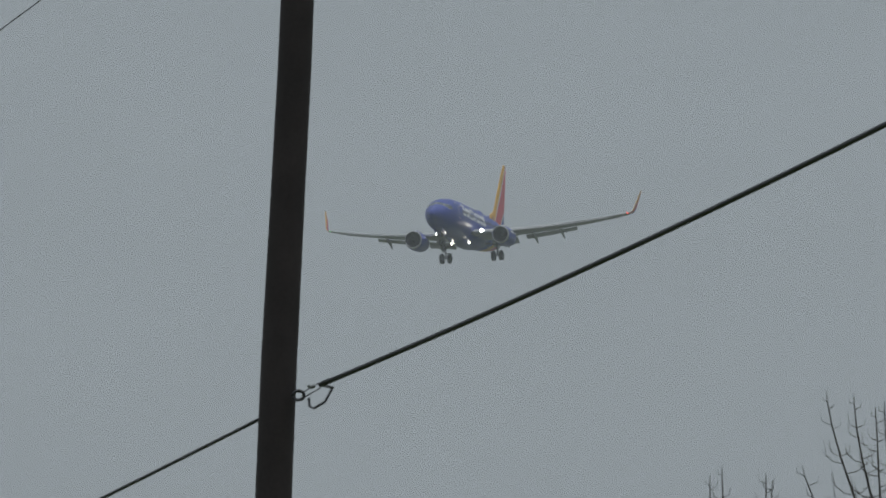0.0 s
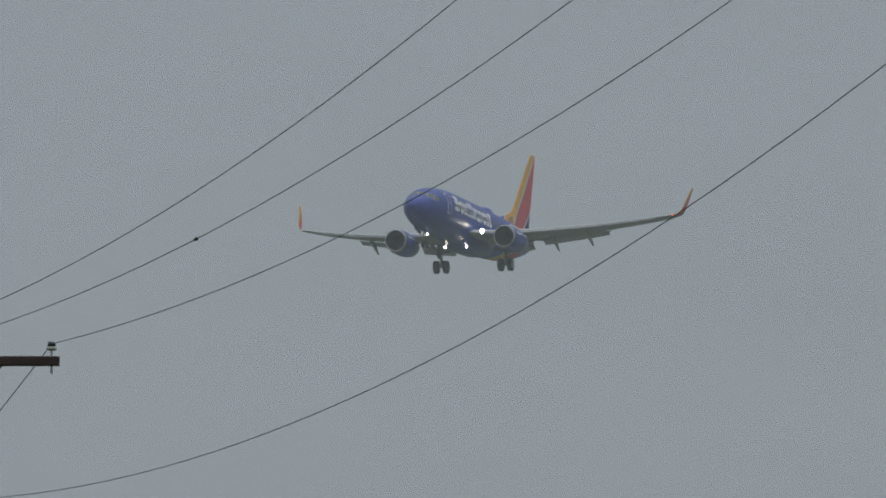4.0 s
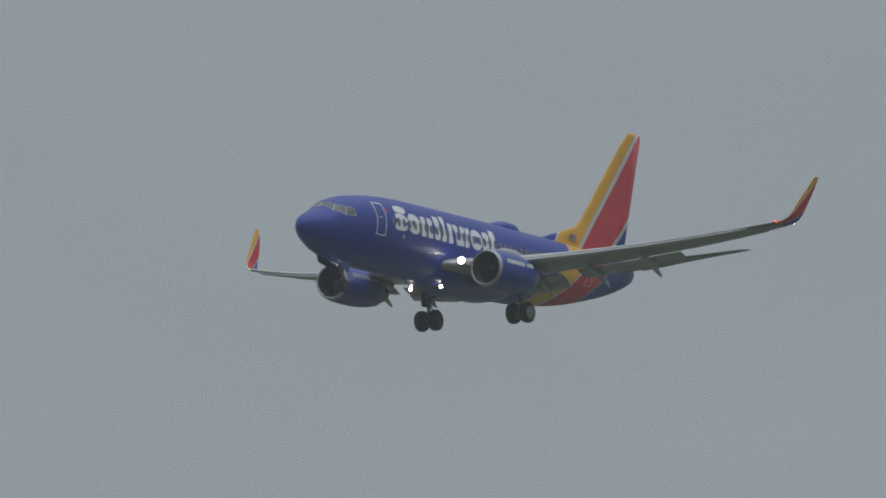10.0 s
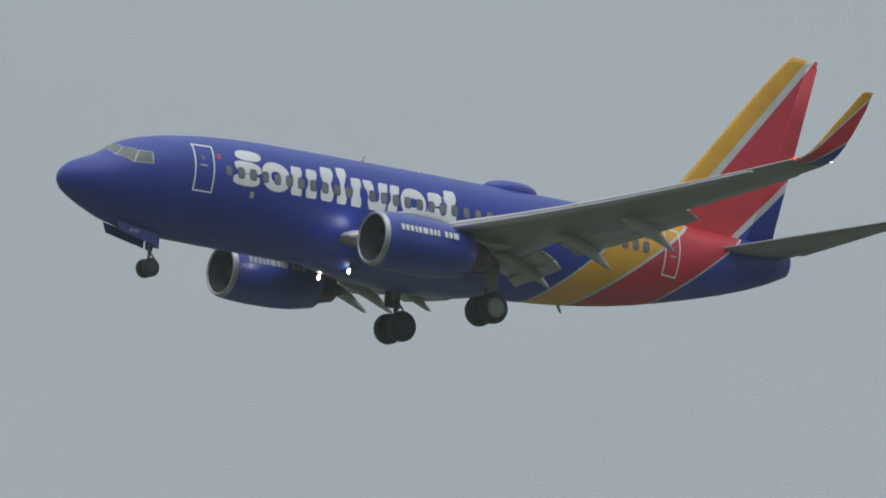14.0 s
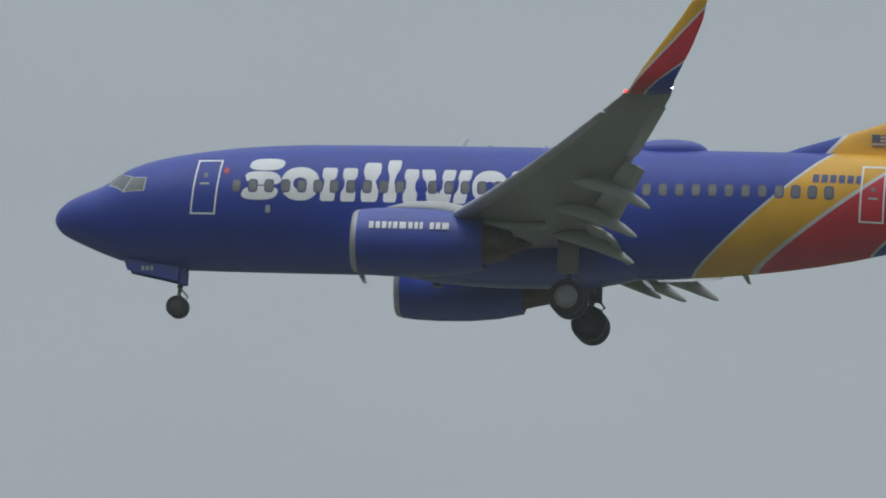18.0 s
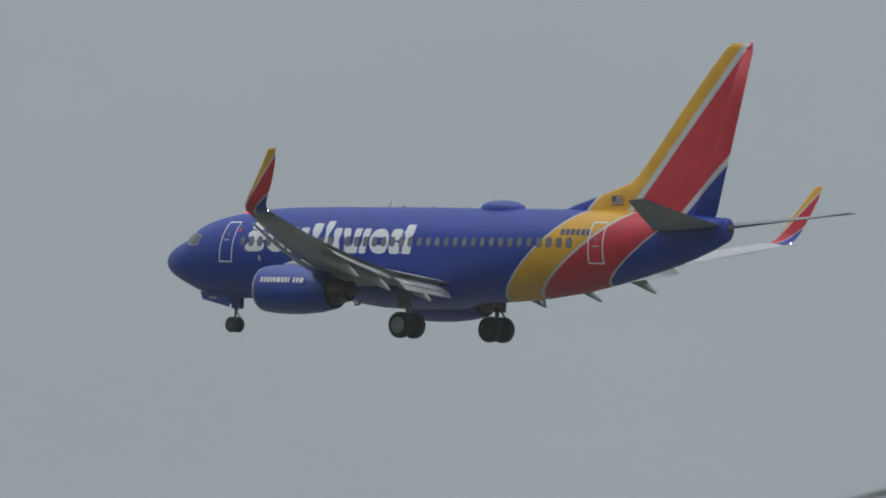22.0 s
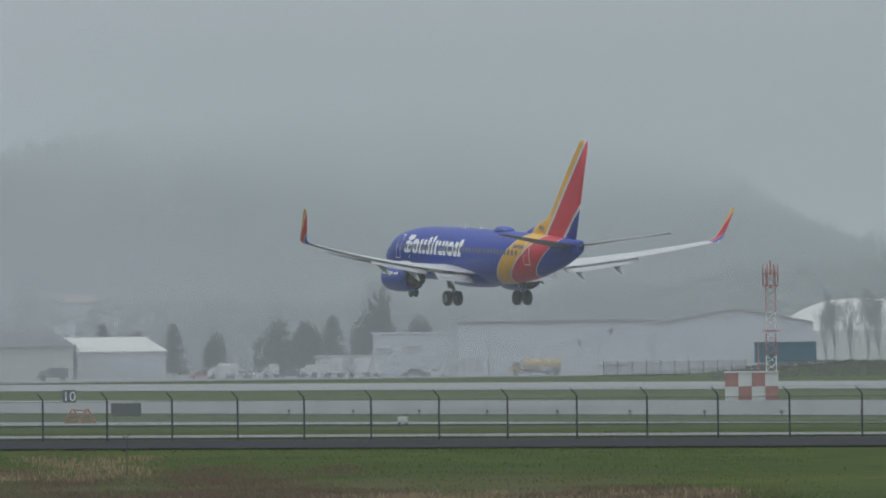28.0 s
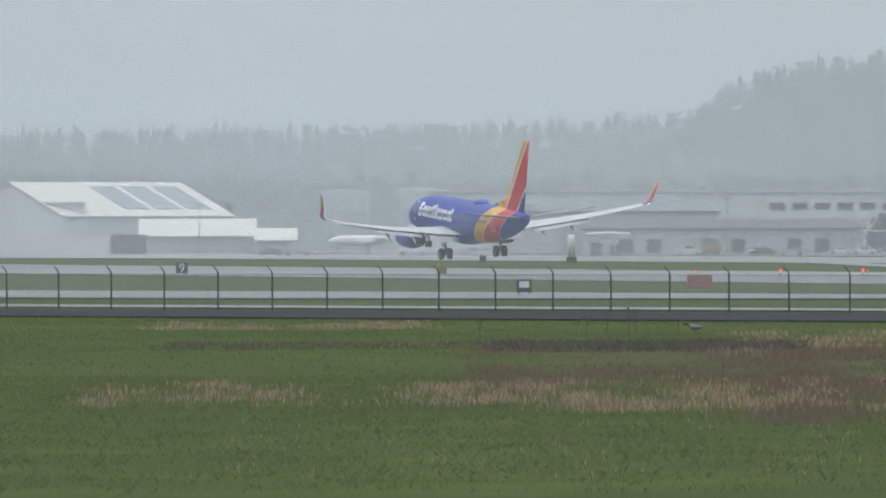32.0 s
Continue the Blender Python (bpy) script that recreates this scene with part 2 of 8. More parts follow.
def livery(name, kind):
    """Glossy blue paint with yellow and red bands edged in silver, laid out on the airliner's length and height."""
    m = bpy.data.materials.new(name)
    m.use_nodes = True
    n, l = m.node_tree.nodes, m.node_tree.links
    b = n["Principled BSDF"]
    co = n.new("ShaderNodeTexCoord")
    sep = n.new("ShaderNodeSeparateXYZ")
    l.new(co.outputs["Object"], sep.inputs[0])

    def slant(k):
        a = n.new("ShaderNodeMath")
        a.operation = "MULTIPLY_ADD"
        l.new(sep.outputs["Z"], a.inputs[0])
        a.inputs[1].default_value = -k
        l.new(sep.outputs["X"], a.inputs[2])
        return a

    def bands(k, lo, hi, marks):
        """marks: where each colour starts, over x - k z counted from the nose."""
        r = n.new("ShaderNodeMapRange")
        r.inputs["From Min"].default_value, r.inputs["From Max"].default_value = lo - X0, hi - X0
        l.new(slant(k).outputs[0], r.inputs["Value"])
        ramp = n.new("ShaderNodeValToRGB")
        ramp.color_ramp.interpolation = "CONSTANT"
        e = ramp.color_ramp.elements
        e[0].position, e[0].color = 0.0, rgba(marks[0][1])
        e[1].position, e[1].color = (marks[1][0] - lo) / (hi - lo), rgba(marks[1][1])
        for at, c in marks[2:]:
            e.new((at - lo) / (hi - lo)).color = rgba(c)
        l.new(r.outputs[0], ramp.inputs[0])
        return ramp.outputs[0]

    def over(low, top, k, at, above=True):
        """top replaces low where x - k z passes at."""
        c = n.new("ShaderNodeMath")
        c.operation = "GREATER_THAN" if above else "LESS_THAN"
        l.new(slant(k).outputs[0], c.inputs[0])
        c.inputs[1].default_value = at - X0
        x = n.new("ShaderNodeMix")
        x.data_type = "RGBA"
        l.new(c.outputs[0], x.inputs["Factor"])
        l.new(low, x.inputs["A"])
        if isinstance(top, tuple):
            x.inputs["B"].default_value = rgba(top)
        else:
            l.new(top, x.inputs["B"])
        return x.outputs["Result"]

    if kind == "body":
        c = bands(1.1, 20, 30, [(0, BLUE), (22.28, SILVER), (22.40, YELLOW)])
        for k, at, paint in ((1.33, 24.42, SILVER), (1.33, 24.60, RED), (1.3, 27.24, SILVER), (1.3, 27.34, BLUE)):
            c = over(c, paint, k, at)
    elif kind == "fin":
        c = bands(0.838, 20, 30, [(0, YELLOW), (24.80, SILVER), (25.15, RED)])
        c = over(c, SILVER, 1.0, 27.42)
        c = over(c, BLUE, 1.0, 27.75)
        c = over(c, SILVER, 0.9, 22.5, False)
        c = over(c, BLUE, 0.9, 22.35, False)
    else:
        c = bands(0.95, 15, 22, [(0, YELLOW), (18.88, SILVER), (18.94, RED)])
        c = over(c, SILVER, 1.4, 18.94)
        c = over(c, BLUE, 1.4, 19.00)
    dirt = n.new("ShaderNodeTexNoise")
    dirt.inputs["Scale"].default_value, dirt.inputs["Detail"].default_value = 0.9, 7
    l.new(co.outputs["Object"], dirt.inputs["Vector"])
    rng = n.new("ShaderNodeMapRange")
    rng.inputs["From Min"].default_value, rng.inputs["From Max"].default_value = 0.3, 0.7
    rng.inputs["To Min"].default_value, rng.inputs["To Max"].default_value = 0.88, 1.1
    l.new(dirt.outputs["Fac"], rng.inputs["Value"])
    mul = n.new("ShaderNodeMix")
    mul.data_type, mul.blend_type = "RGBA", "MULTIPLY"
    mul.inputs["Factor"].default_value = 1.0
    l.new(c, mul.inputs["A"])
    l.new(rng.outputs[0], mul.inputs["B"])
    l.new(mul.outputs["Result"], b.inputs["Base Color"])
    b.inputs["Roughness"].default_value = 0.42
    b.inputs["Specular IOR Level"].default_value = 0.35
    b.inputs["Coat Weight"].default_value, b.inputs["Coat Roughness"].default_value = 0.12, 0.12
    return m


M_BODY, M_FIN, M_WLET = livery("fuselage_paint", "body"), livery("fin_paint", "fin"), livery("winglet_paint", "winglet")
M_BLUE = material("blue_paint", BLUE, 0.38, vary=0.1, scale=0.9, coat=0.25)
M_WHITE = material("white_paint", (0.74, 0.75, 0.76), 0.45, vary=0.05, scale=2)
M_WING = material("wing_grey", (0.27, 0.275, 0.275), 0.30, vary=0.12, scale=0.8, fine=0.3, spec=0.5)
# paler copy of wing_grey: sky light on the upper side, held in the colour
M_WING_LIT = material("sky_lit_wing_grey", (0.48, 0.485, 0.48), 0.35, vary=0.1, scale=0.8, fine=0.3)
M_STAB = material("tailplane_grey", (0.30, 0.305, 0.30), 0.6, vary=0.12, scale=1.0, fine=0.3, spec=0.2)
M_FAIRING = material("fairing_grey", (0.42, 0.425, 0.43), 0.55, vary=0.1, scale=1.2, fine=0.3, spec=0.25)
M_WINGLOW = material("flap_grey", (0.40, 0.405, 0.41), 0.32, vary=0.12, scale=1.2, fine=0.3, spec=0.5)
M_PANEFRAME = material("window_surround", (0.05, 0.06, 0.17), 0.4, vary=0.1)
M_METAL = material("bare_metal", (0.40, 0.40, 0.41), 0.45, 0.8, vary=0.08, scale=3)
M_HOT = material("exhaust_metal", (0.10, 0.08, 0.06), 0.5, 0.85, vary=0.25, scale=3)
M_DARK = material("dark_cavity", (0.018, 0.018, 0.02), 0.7, vary=0.2)
M_TYRE = material("tyre_rubber", (0.022, 0.022, 0.024), 0.75, vary=0.2, scale=6)
M_HUB = material("wheel_hub", (0.26, 0.26, 0.27), 0.5, 0.3, vary=0.1)
M_BRAKE = material("dark_brake_side", (0.035, 0.035, 0.038), 0.7, vary=0.2)
M_STRUT = material("gear_strut", (0.15, 0.15, 0.155), 0.4, 0.4, vary=0.15)
M_GLASS = material("cabin_glass", (0.17, 0.175, 0.18), 0.25, vary=0.25, scale=1.5)
M_WINDSH = material("windshield_glass", (0.10, 0.12, 0.12), 0.10, vary=0.2, scale=1.5)
M_TRIM = material("window_trim", (0.38, 0.39, 0.40), 0.4, vary=0.05)
M_LAND, M_NAVR, M_STROBE = glow("landing_light", (1.0, 0.95, 0.88), 40), glow("red_navigation_light", (1.0, 0.03, 0.03), 4), glow("white_tail_light", (1, 0.96, 0.9), 6)
M_WOOD = material("creosoted_wood", (0.024, 0.018, 0.018), 0.85, vary=0.35, scale=3, fine=0.5, bump=0.5, bump_scale=18)
M_CABLE = material("cable_sheath", (0.022, 0.022, 0.026), 0.55, vary=0.2)
M_WIRE = material("weathered_wire", (0.05, 0.05, 0.055), 0.5, 0.5, vary=0.2)
M_GALV = material("galvanised_steel", (0.30, 0.31, 0.31), 0.5, 0.55, vary=0.25, scale=9, fine=0.5, bump=0.15, bump_scale=40)
M_GALVDARK = material("weathered_fence_steel", (0.055, 0.058, 0.06), 0.6, 0.3, vary=0.25, scale=9)
M_PORC = material("porcelain", (0.50, 0.49, 0.47), 0.25, vary=0.1)
M_BARK = material("wet_bark", (0.062, 0.055, 0.048), 0.9, vary=0.3, scale=2, fine=0.5)


# ---- building helpers ----
def mesh_object(name, verts, faces, mat, parent=None, smooth=False, label=""):
    me = bpy.data.meshes.new(name)
    me.from_pydata([tuple(v) for v in verts], [], faces)
    me.materials.append(mat)
    if smooth:
        me.polygons.foreach_set("use_smooth", [True] * len(me.polygons))
    me.update()
    ob = new(name, me)
    if parent is not None:
        ob.parent = parent
    if label:
        ob["label"] = label
    return ob


def part(name, bm, mat, parent=None, label="", smooth=False):
    me = bpy.data.meshes.new(name)
    bmesh.ops.recalc_face_normals(bm, faces=bm.faces)
    bm.to_mesh(me)
    bm.free()
    me.materials.append(mat)
    if smooth:
        me.polygons.foreach_set("use_smooth", [True] * len(me.polygons))
    ob = new(name, me)
    if parent is not None:
        ob.parent = parent
    if label:
        ob["label"] = label
    return ob


def share(ob, name, m, parent=None):
    """Another object on the same mesh."""
    o = new(name, ob.data)
    o.matrix_basis = m
    if parent is not None:
        o.parent = parent
    if "label" in ob:
        o["label"] = ob["label"]
    return o


def thing(name, label, category, m=None, group="", kind=""):
    e = new(name)
    if m is not None:
        e.matrix_basis = m
    return tagged(e, label, category, group, kind)


def loft(bm, rings, closed=True, caps=True):
    """Skin over rings of equal length."""
    vs = [[bm.verts.new(p) for p in r] for r in rings]
    k = len(vs[0])
    for a, b in zip(vs, vs[1:]):
        for i in range(k if closed else k - 1):
            j = (i + 1) % k
            try:
                bm.faces.new((a[i], a[j], b[j], b[i]))
            except ValueError:
                pass
    if caps and closed:
        bm.faces.new(vs[0][::-1])
        bm.faces.new(vs[-1])
    return vs


def box(bm, x0, x1, y0, y1, z0, z1, m=None):
    c = [Vector((x, y, z)) for z in (z0, z1) for x, y in ((x0, y0), (x1, y0), (x1, y1), (x0, y1))]
    if m is not None:
        c = [m @ v for v in c]
    v = [bm.verts.new(p) for p in c]
    for f in ((3, 2, 1, 0), (4, 5, 6, 7), (0, 1, 5, 4), (1, 2, 6, 5), (2, 3, 7, 6), (3, 0, 4, 7)):
        bm.faces.new([v[i] for i in f])


def bevel_box(bm, x0, x1, y0, y1, z0, z1, r=0.02):
    """Box with chamfered upright and level edges."""
    rings = []
    for z, s in ((z0, r), (z0 + r, 0), (z1 - r, 0), (z1, r)):
        a, b, c, d, q = x0 + s, x1 - s, y0 + s, y1 - s, r
        rings.append([(a + q, c, z), (b - q, c, z), (b, c + q, z), (b, d - q, z), (b - q, d, z), (a + q, d, z), (a, d - q, z), (a, c + q, z)])
    loft(bm, rings)


def tube(bm, pts, radii, n=8, caps=True):
    """Round bar along points; radii is a number or one per point."""
    pts = [Vector(p) for p in pts]
    if not isinstance(radii, (list, tuple)):
        radii = [radii] * len(pts)
    rings = []
    for i, p in enumerate(pts):
        d = (pts[min(i + 1, len(pts) - 1)] - pts[max(i - 1, 0)]).normalized()
        up = Vector((0, 0, 1)) if abs(d.z) < 0.9 else Vector((1, 0, 0))
        a = d.cross(up).normalized()
        b = a.cross(d)
        rings.append([p + (a * math.cos(t) + b * math.sin(t)) * radii[i] for t in [2 * math.pi * k / n for k in range(n)]])
    loft(bm, rings, True, caps)


def lathe(bm, axis_pts, n=24, m=None, caps=True):
    """Turned shape about its x axis: (x, radius) pairs."""
    rings = []
    for x, r in axis_pts:
        ring = [Vector((x, r * math.cos(2 * math.pi * k / n), r * math.sin(2 * math.pi * k / n))) for k in range(n)]
        rings.append([m @ v for v in ring] if m is not None else ring)
    loft(bm, rings, True, caps)


def smooth_curve(table):
    """Smooth function through (x, value) pairs."""
    xs, ys = np.array([p[0] for p in table], float), np.array([p[1] for p in table], float)
    d = np.diff(ys) / np.diff(xs)
    s = np.concatenate([[d[0]], [0 if a * b <= 0 else 2 * a * b / (a + b) for a, b in zip(d, d[1:])], [d[-1]]])

    def f(x):
        x = min(max(x, xs[0]), xs[-1])
        i = min(max(int(np.searchsorted(xs, x)) - 1, 0), len(xs) - 2)
        h = xs[i + 1] - xs[i]
        t = (x - xs[i]) / h
        return ((2 * t**3 - 3 * t**2 + 1) * ys[i] + (t**3 - 2 * t**2 + t) * h * s[i]
                + (-2 * t**3 + 3 * t**2) * ys[i + 1] + (t**3 - t**2) * h * s[i + 1])
    return f


def place(az, dist, z=0.0):
    return Vector((dist * math.sin(radians(az)), dist * math.cos(radians(az)), z))


# ---- the airliner ----
TOP = smooth_curve([(0, -0.62), (0.06, -0.42), (0.2, -0.24), (0.4, -0.06), (0.9, 0.19), (1.5, 0.44), (1.9, 0.70), (2.3, 0.97), (3.17, 1.29), (4.03, 1.48), (5, 1.63), (6.2, 1.77),
                    (8, 1.87), (11.7, 1.91), (16, 1.93), (22, 1.93), (25, 1.91), (28, 1.83), (30, 1.76), (31.8, 1.64)])
BOT = smooth_curve([(0, -0.68), (0.06, -0.84), (0.27, -1.08), (0.9, -1.40), (1.78, -1.75), (2.14, -1.87), (3.2, -2.05), (4.2, -2.13), (6.5, -2.15), (18, -2.15), (20, -2.06),
                    (21.8, -1.90), (23.4, -1.70), (25, -1.42), (27.1, -0.93), (29.3, -0.33), (31.1, 0.32), (31.8, 0.66)])
HALF = smooth_curve([(0, 0.03), (0.06, 0.20), (0.2, 0.38), (0.4, 0.54), (0.9, 0.86), (1.5, 1.13), (2.2, 1.36), (3.2, 1.60), (4.2, 1.75), (5.2, 1.83), (6.5, 1.88), (20, 1.88),
                     (22, 1.82), (24, 1.64), (26, 1.36), (28, 1.02), (30, 0.66), (31.8, 0.33)])


def hull(x, th, lift=0.0):
    """Point of the hull at x metres behind the nose; th: degrees up from the port side."""
    zt, zb, w = TOP(x) + lift, BOT(x) - lift, HALF(x) + lift
    zc = zb + 0.54 * (zt - zb)
    s, c = math.sin(radians(th)), math.cos(radians(th))
    return Vector((x - X0, -w * c, zc + ((zt - zc) if s > 0 else (zc - zb)) * s))


def side(x, z, lift=0.006, port=True):
    """Point of the hull's side at height z."""
    zt, zb = TOP(x), BOT(x)
    zc = zb + 0.54 * (zt - zb)
    s = (z - zc) / ((zt - zc) if z > zc else (zc - zb))
    th = math.degrees(math.asin(max(-0.98, min(0.98, s))))
    p = hull(x, th, lift)
    return p if port else Vector((p.x, -p.y, p.z))


def patch(bm, corners, lift, nx=3, nz=4, port=True):
    """Panel bent over the hull's side; corners (x, z): lower front, lower rear, upper rear, upper front."""
    (ax, az), (bx, bz), (cx, cz), (dx, dz) = corners
    g = []
    for j in range(nz + 1):
        v = j / nz
        row = []
        for i in range(nx + 1):
            u = i / nx
            x = (ax * (1 - u) + bx * u) * (1 - v) + (dx * (1 - u) + cx * u) * v
            z = (az * (1 - u) + bz * u) * (1 - v) + (dz * (1 - u) + cz * u) * v
            row.append(bm.verts.new(side(x, z, lift, port)))
        g.append(row)
    for j in range(nz):
        for i in range(nx):
            bm.faces.new((g[j][i], g[j][i + 1], g[j + 1][i + 1], g[j + 1][i]))


def rounded_patch(bm, x, z, w, h, lift, port=True, n=12):
    """Rounded pane on the hull's side."""
    c = bm.verts.new(side(x, z, lift, port))
    ring = []
    for k in range(n):
        t = 2 * math.pi * (k + 0.5) / n
        ct, st = math.cos(t), math.sin(t)
        e = 0.55
        ring.append(bm.verts.new(side(x + w / 2 * math.copysign(abs(ct)**e, ct), z + h / 2 * math.copysign(abs(st)**e, st), lift, port)))
    for k in range(n):
        bm.faces.new((c, ring[k], ring[(k + 1) % n]))


def outline(bm, x0, x1, z0, z1, w, lift, lean=0.0, port=True):
    patch(bm, [(x0, z0), (x1, z0), (x1, z0 + w), (x0, z0 + w)], lift, 4, 1, port)
    patch(bm, [(x0 + lean, z1 - w), (x1 + lean, z1 - w), (x1 + lean, z1), (x0 + lean, z1)], lift, 4, 1, port)
    patch(bm, [(x0, z0 + w), (x0 + w, z0 + w), (x0 + w + lean, z1 - w), (x0 + lean, z1 - w)], lift, 1, 9, port)
    patch(bm, [(x1 - w, z0 + w), (x1, z0 + w), (x1 + lean, z1 - w), (x1 - w + lean, z1 - w)], lift, 1, 9, port)


def foil(n=15):
    """Unit wing section from the trailing edge over the top to the leading edge and back."""
    xs = [0.5 * (1 - math.cos(math.pi * i / (n - 1))) for i in range(n)]

    def half(x):
        return 5 * (0.2969 * math.sqrt(x) - 0.1260 * x - 0.3516 * x**2 + 0.2843 * x**3 - 0.1036 * x**4)
    up = [(x, half(x)) for x in reversed(xs)]
    lo = [(x, -half(x)) for x in xs[1:-1]]
    return up, lo


FOIL_UP, FOIL_LO = foil()


def section(xle, xte, y, z, t, tilt=0.0, camber=0.0, lean=0.0):
    """Ring of a wing section. t: thickness in metres; tilt: degrees, trailing edge down; lean: degrees about x."""
    c = xte - xle
    out = []
    for x, h in FOIL_UP + FOIL_LO:
        px, pz = x * c, h * t * 1.0 + camber * c * 4 * x * (1 - x)
        a = radians(tilt)
        qx, qz = px * math.cos(a) + pz * math.sin(a), -px * math.sin(a) + pz * math.cos(a)
        out.append(Vector((xle + qx - X0, y - qz * math.sin(radians(lean)) * (1 if y > 0 else -1), z + qz * math.cos(radians(lean)))))
    return out


def wing_le(y):
    return 11.55 + 0.564 * (y - 2.0) - (0.20 * max(0, (3.6 - y) / 1.6) if y < 3.6 else 0)


def wing_te(y):
    return 17.75 - 0.02 * y if y < 5.4 else 17.64 + 0.315 * (y - 5.4)


def wing_z(y):
    return -1.22 + 0.075 * (y - 1.5) + 0.00499 * (y - 1.5)**2


airliner = thing("airliner", "blue twin-engine airliner with yellow and red tail, gear down", "airplane", pose(*FLIGHT_ROWS[0][1:4]))


def build_airliner():
    A = airliner
    # hull
    xs = [0.0, 0.03, 0.08, 0.16, 0.28, 0.42, 0.6, 0.8, 1.05, 1.3, 1.55, 1.8, 2.05, 2.3, 2.6, 2.9, 3.3, 3.8, 4.4, 5, 5.8, 6.8, 8, 10, 12, 14, 16, 18, 19.5, 21, 22, 23, 24, 25,
          26, 27, 28, 29, 30, 31, 31.8]
    bm = bmesh.new()
    loft(bm, [[hull(x, 360 * k / 48) for k in range(48)] for x in xs])
    fuselage = part("fuselage", bm, M_BODY, A, "deep blue fuselage with yellow and red bands edged in silver", True)
    bm = bmesh.new()
    mid = Vector((31.8 - X0, 0, 0.5 * (TOP(31.8) + BOT(31.8))))
    rear = [hull(31.8, 360 * k / 24) - mid for k in range(24)]
    loft(bm, [[mid + Vector((dx, 0, dz)) + q * f for q in rear] for dx, dz, f in ((-0.02, 0, 1.0), (0.02, 0, 0.97), (0.07, 0.01, 0.86), (0.10, 0.02, 0.6))])
    cone = part("tail_cone", bm, M_BLUE, A, "blunt blue tail cone", True)
    bm = bmesh.new()
    tube(bm, [mid + Vector((0.0, 0, 0.03)), mid + Vector((0.16, 0, 0.04))], 0.17, 16)
    part("exhaust_pipe", bm, M_HOT, cone, "dark metal tail exhaust", True)
    # belly fairing
    bm = bmesh.new()
    fb = smooth_curve([(9.2, 0.05), (10.5, 0.55), (12, 0.85), (14, 1.0), (16.8, 0.95), (18.6, 0.55), (20.6, 0.02)])
    rings = []
    for x in (9.2, 9.7, 10.4, 11.2, 12, 13, 14, 15.5, 17, 18, 19, 19.8, 20.6):
        s = fb(x)
        rings.append([(x - X0, (1.74 * s + 0.06) * math.cos(radians(a)), -1.30 - 0.3 * (1 - s) - 1.16 * s * abs(math.sin(radians(a)))**0.8 if a >= 180 else -1.3 - 0.3 * (1 - s) + 0.3 * s * math.sin(radians(a)))
                      for a in range(0, 360, 12)])
    loft(bm, rings)
    part("belly_fairing", bm, M_BLUE, A, "blue wing and belly fairing", True)
    # dome on the roof
    bm = bmesh.new()
    rings = []
    for x in (18.15, 18.22, 18.4, 18.7, 19.1, 19.5, 19.9, 20.2, 20.36, 20.42):
        u = (x - 19.28) / 1.15
        s = math.sqrt(max(0.0, 1 - abs(u)**2.6))
        rings.append([(x - X0, 0.62 * (s + 0.02) * math.cos(radians(a)), 1.86 + (0.40 * s + 0.02) * max(0, math.sin(radians(a)))**0.8 - (0.1 if a > 180 else 0)) for a in range(0, 360, 15)])
    loft(bm, rings)
    part("antenna_dome", bm, M_BLUE, A, "blue antenna dome on the roof", True)
    for x, h, c in ((12.6, 0.30, M_WHITE), (13.5, 0.07, M_DARK), (15.2, 0.12, M_WHITE)):
        bm = bmesh.new()
        z = TOP(x) - 0.02
        rings = [[(x - X0 + dx + k * h * 0.7, dy, z + k * h) for dx, dy in ((0, 0), (0.08, 0.02), (0.19 - 0.05 * k, 0), (0.08, -0.02))] for k in (0, 1)]
        loft(bm, rings)
        part("blade_antenna", bm, c, A)
    for x in (9.6, 21.6):
        bm = bmesh.new()
        z = BOT(x) + 0.03
        loft(bm, [[(x - X0 + dx + k * 0.20, dy, z - k * 0.30) for dx, dy in ((0, 0), (0.08, 0.02), (0.20 - 0.09 * k, 0), (0.08, -0.02))] for k in (0, 1)])
        part("belly_antenna", bm, M_TRIM, A)
    # cockpit glass
    for flip in (1, -1):
        for q in ([(1.78, 87), (2.10, 88), (2.13, 58), (1.82, 49)], [(1.85, 46), (2.17, 55), (2.55, 40), (2.30, 22)], [(2.36, 20), (2.60, 38), (3.02, 32), (2.98, 16)]):
            for name, grow, lift, mat in (("window_frame", 1.16, 0.004, M_TRIM), ("windshield", 1.0, 0.010, M_WINDSH)):
                cx, ct = sum(p[0] for p in q) / 4, sum(p[1] for p in q) / 4
                r = [(cx + (p[0] - cx) * grow, ct + (p[1] - ct) * grow) for p in q]
                bm = bmesh.new()
                g = []
                for j in range(5):
                    row = []
                    for i in range(5):
                        u, v = i / 4, j / 4
                        x = (r[0][0] * (1 - u) + r[3][0] * u) * (1 - v) + (r[1][0] * (1 - u) + r[2][0] * u) * v
                        t = (r[0][1] * (1 - u) + r[3][1] * u) * (1 - v) + (r[1][1] * (1 - u) + r[2][1] * u) * v
                        p = hull(x, t, lift)
                        row.append(bm.verts.new((p.x, p.y * flip, p.z)))
                    g.append(row)
                for j in range(4):
                    for i in range(4):
                        bm.faces.new((g[j][i], g[j][i + 1], g[j + 1][i + 1], g[j + 1][i]))
                part(name, bm, mat, A, smooth=True)
    # cabin windows
    zw = lambda x: 0.29 + 0.0098 * (x - 5.97)
    for port in (True, False):
        for k in range(37):
            x = 5.97 + 0.5115 * k
            if k == 11:
                continue
            bm = bmesh.new()
            rounded_patch(bm, x, zw(x), 0.31, 0.43, 0.012, port)
            w = part("cabin_window", bm, M_PANEFRAME, A)
            bm = bmesh.new()
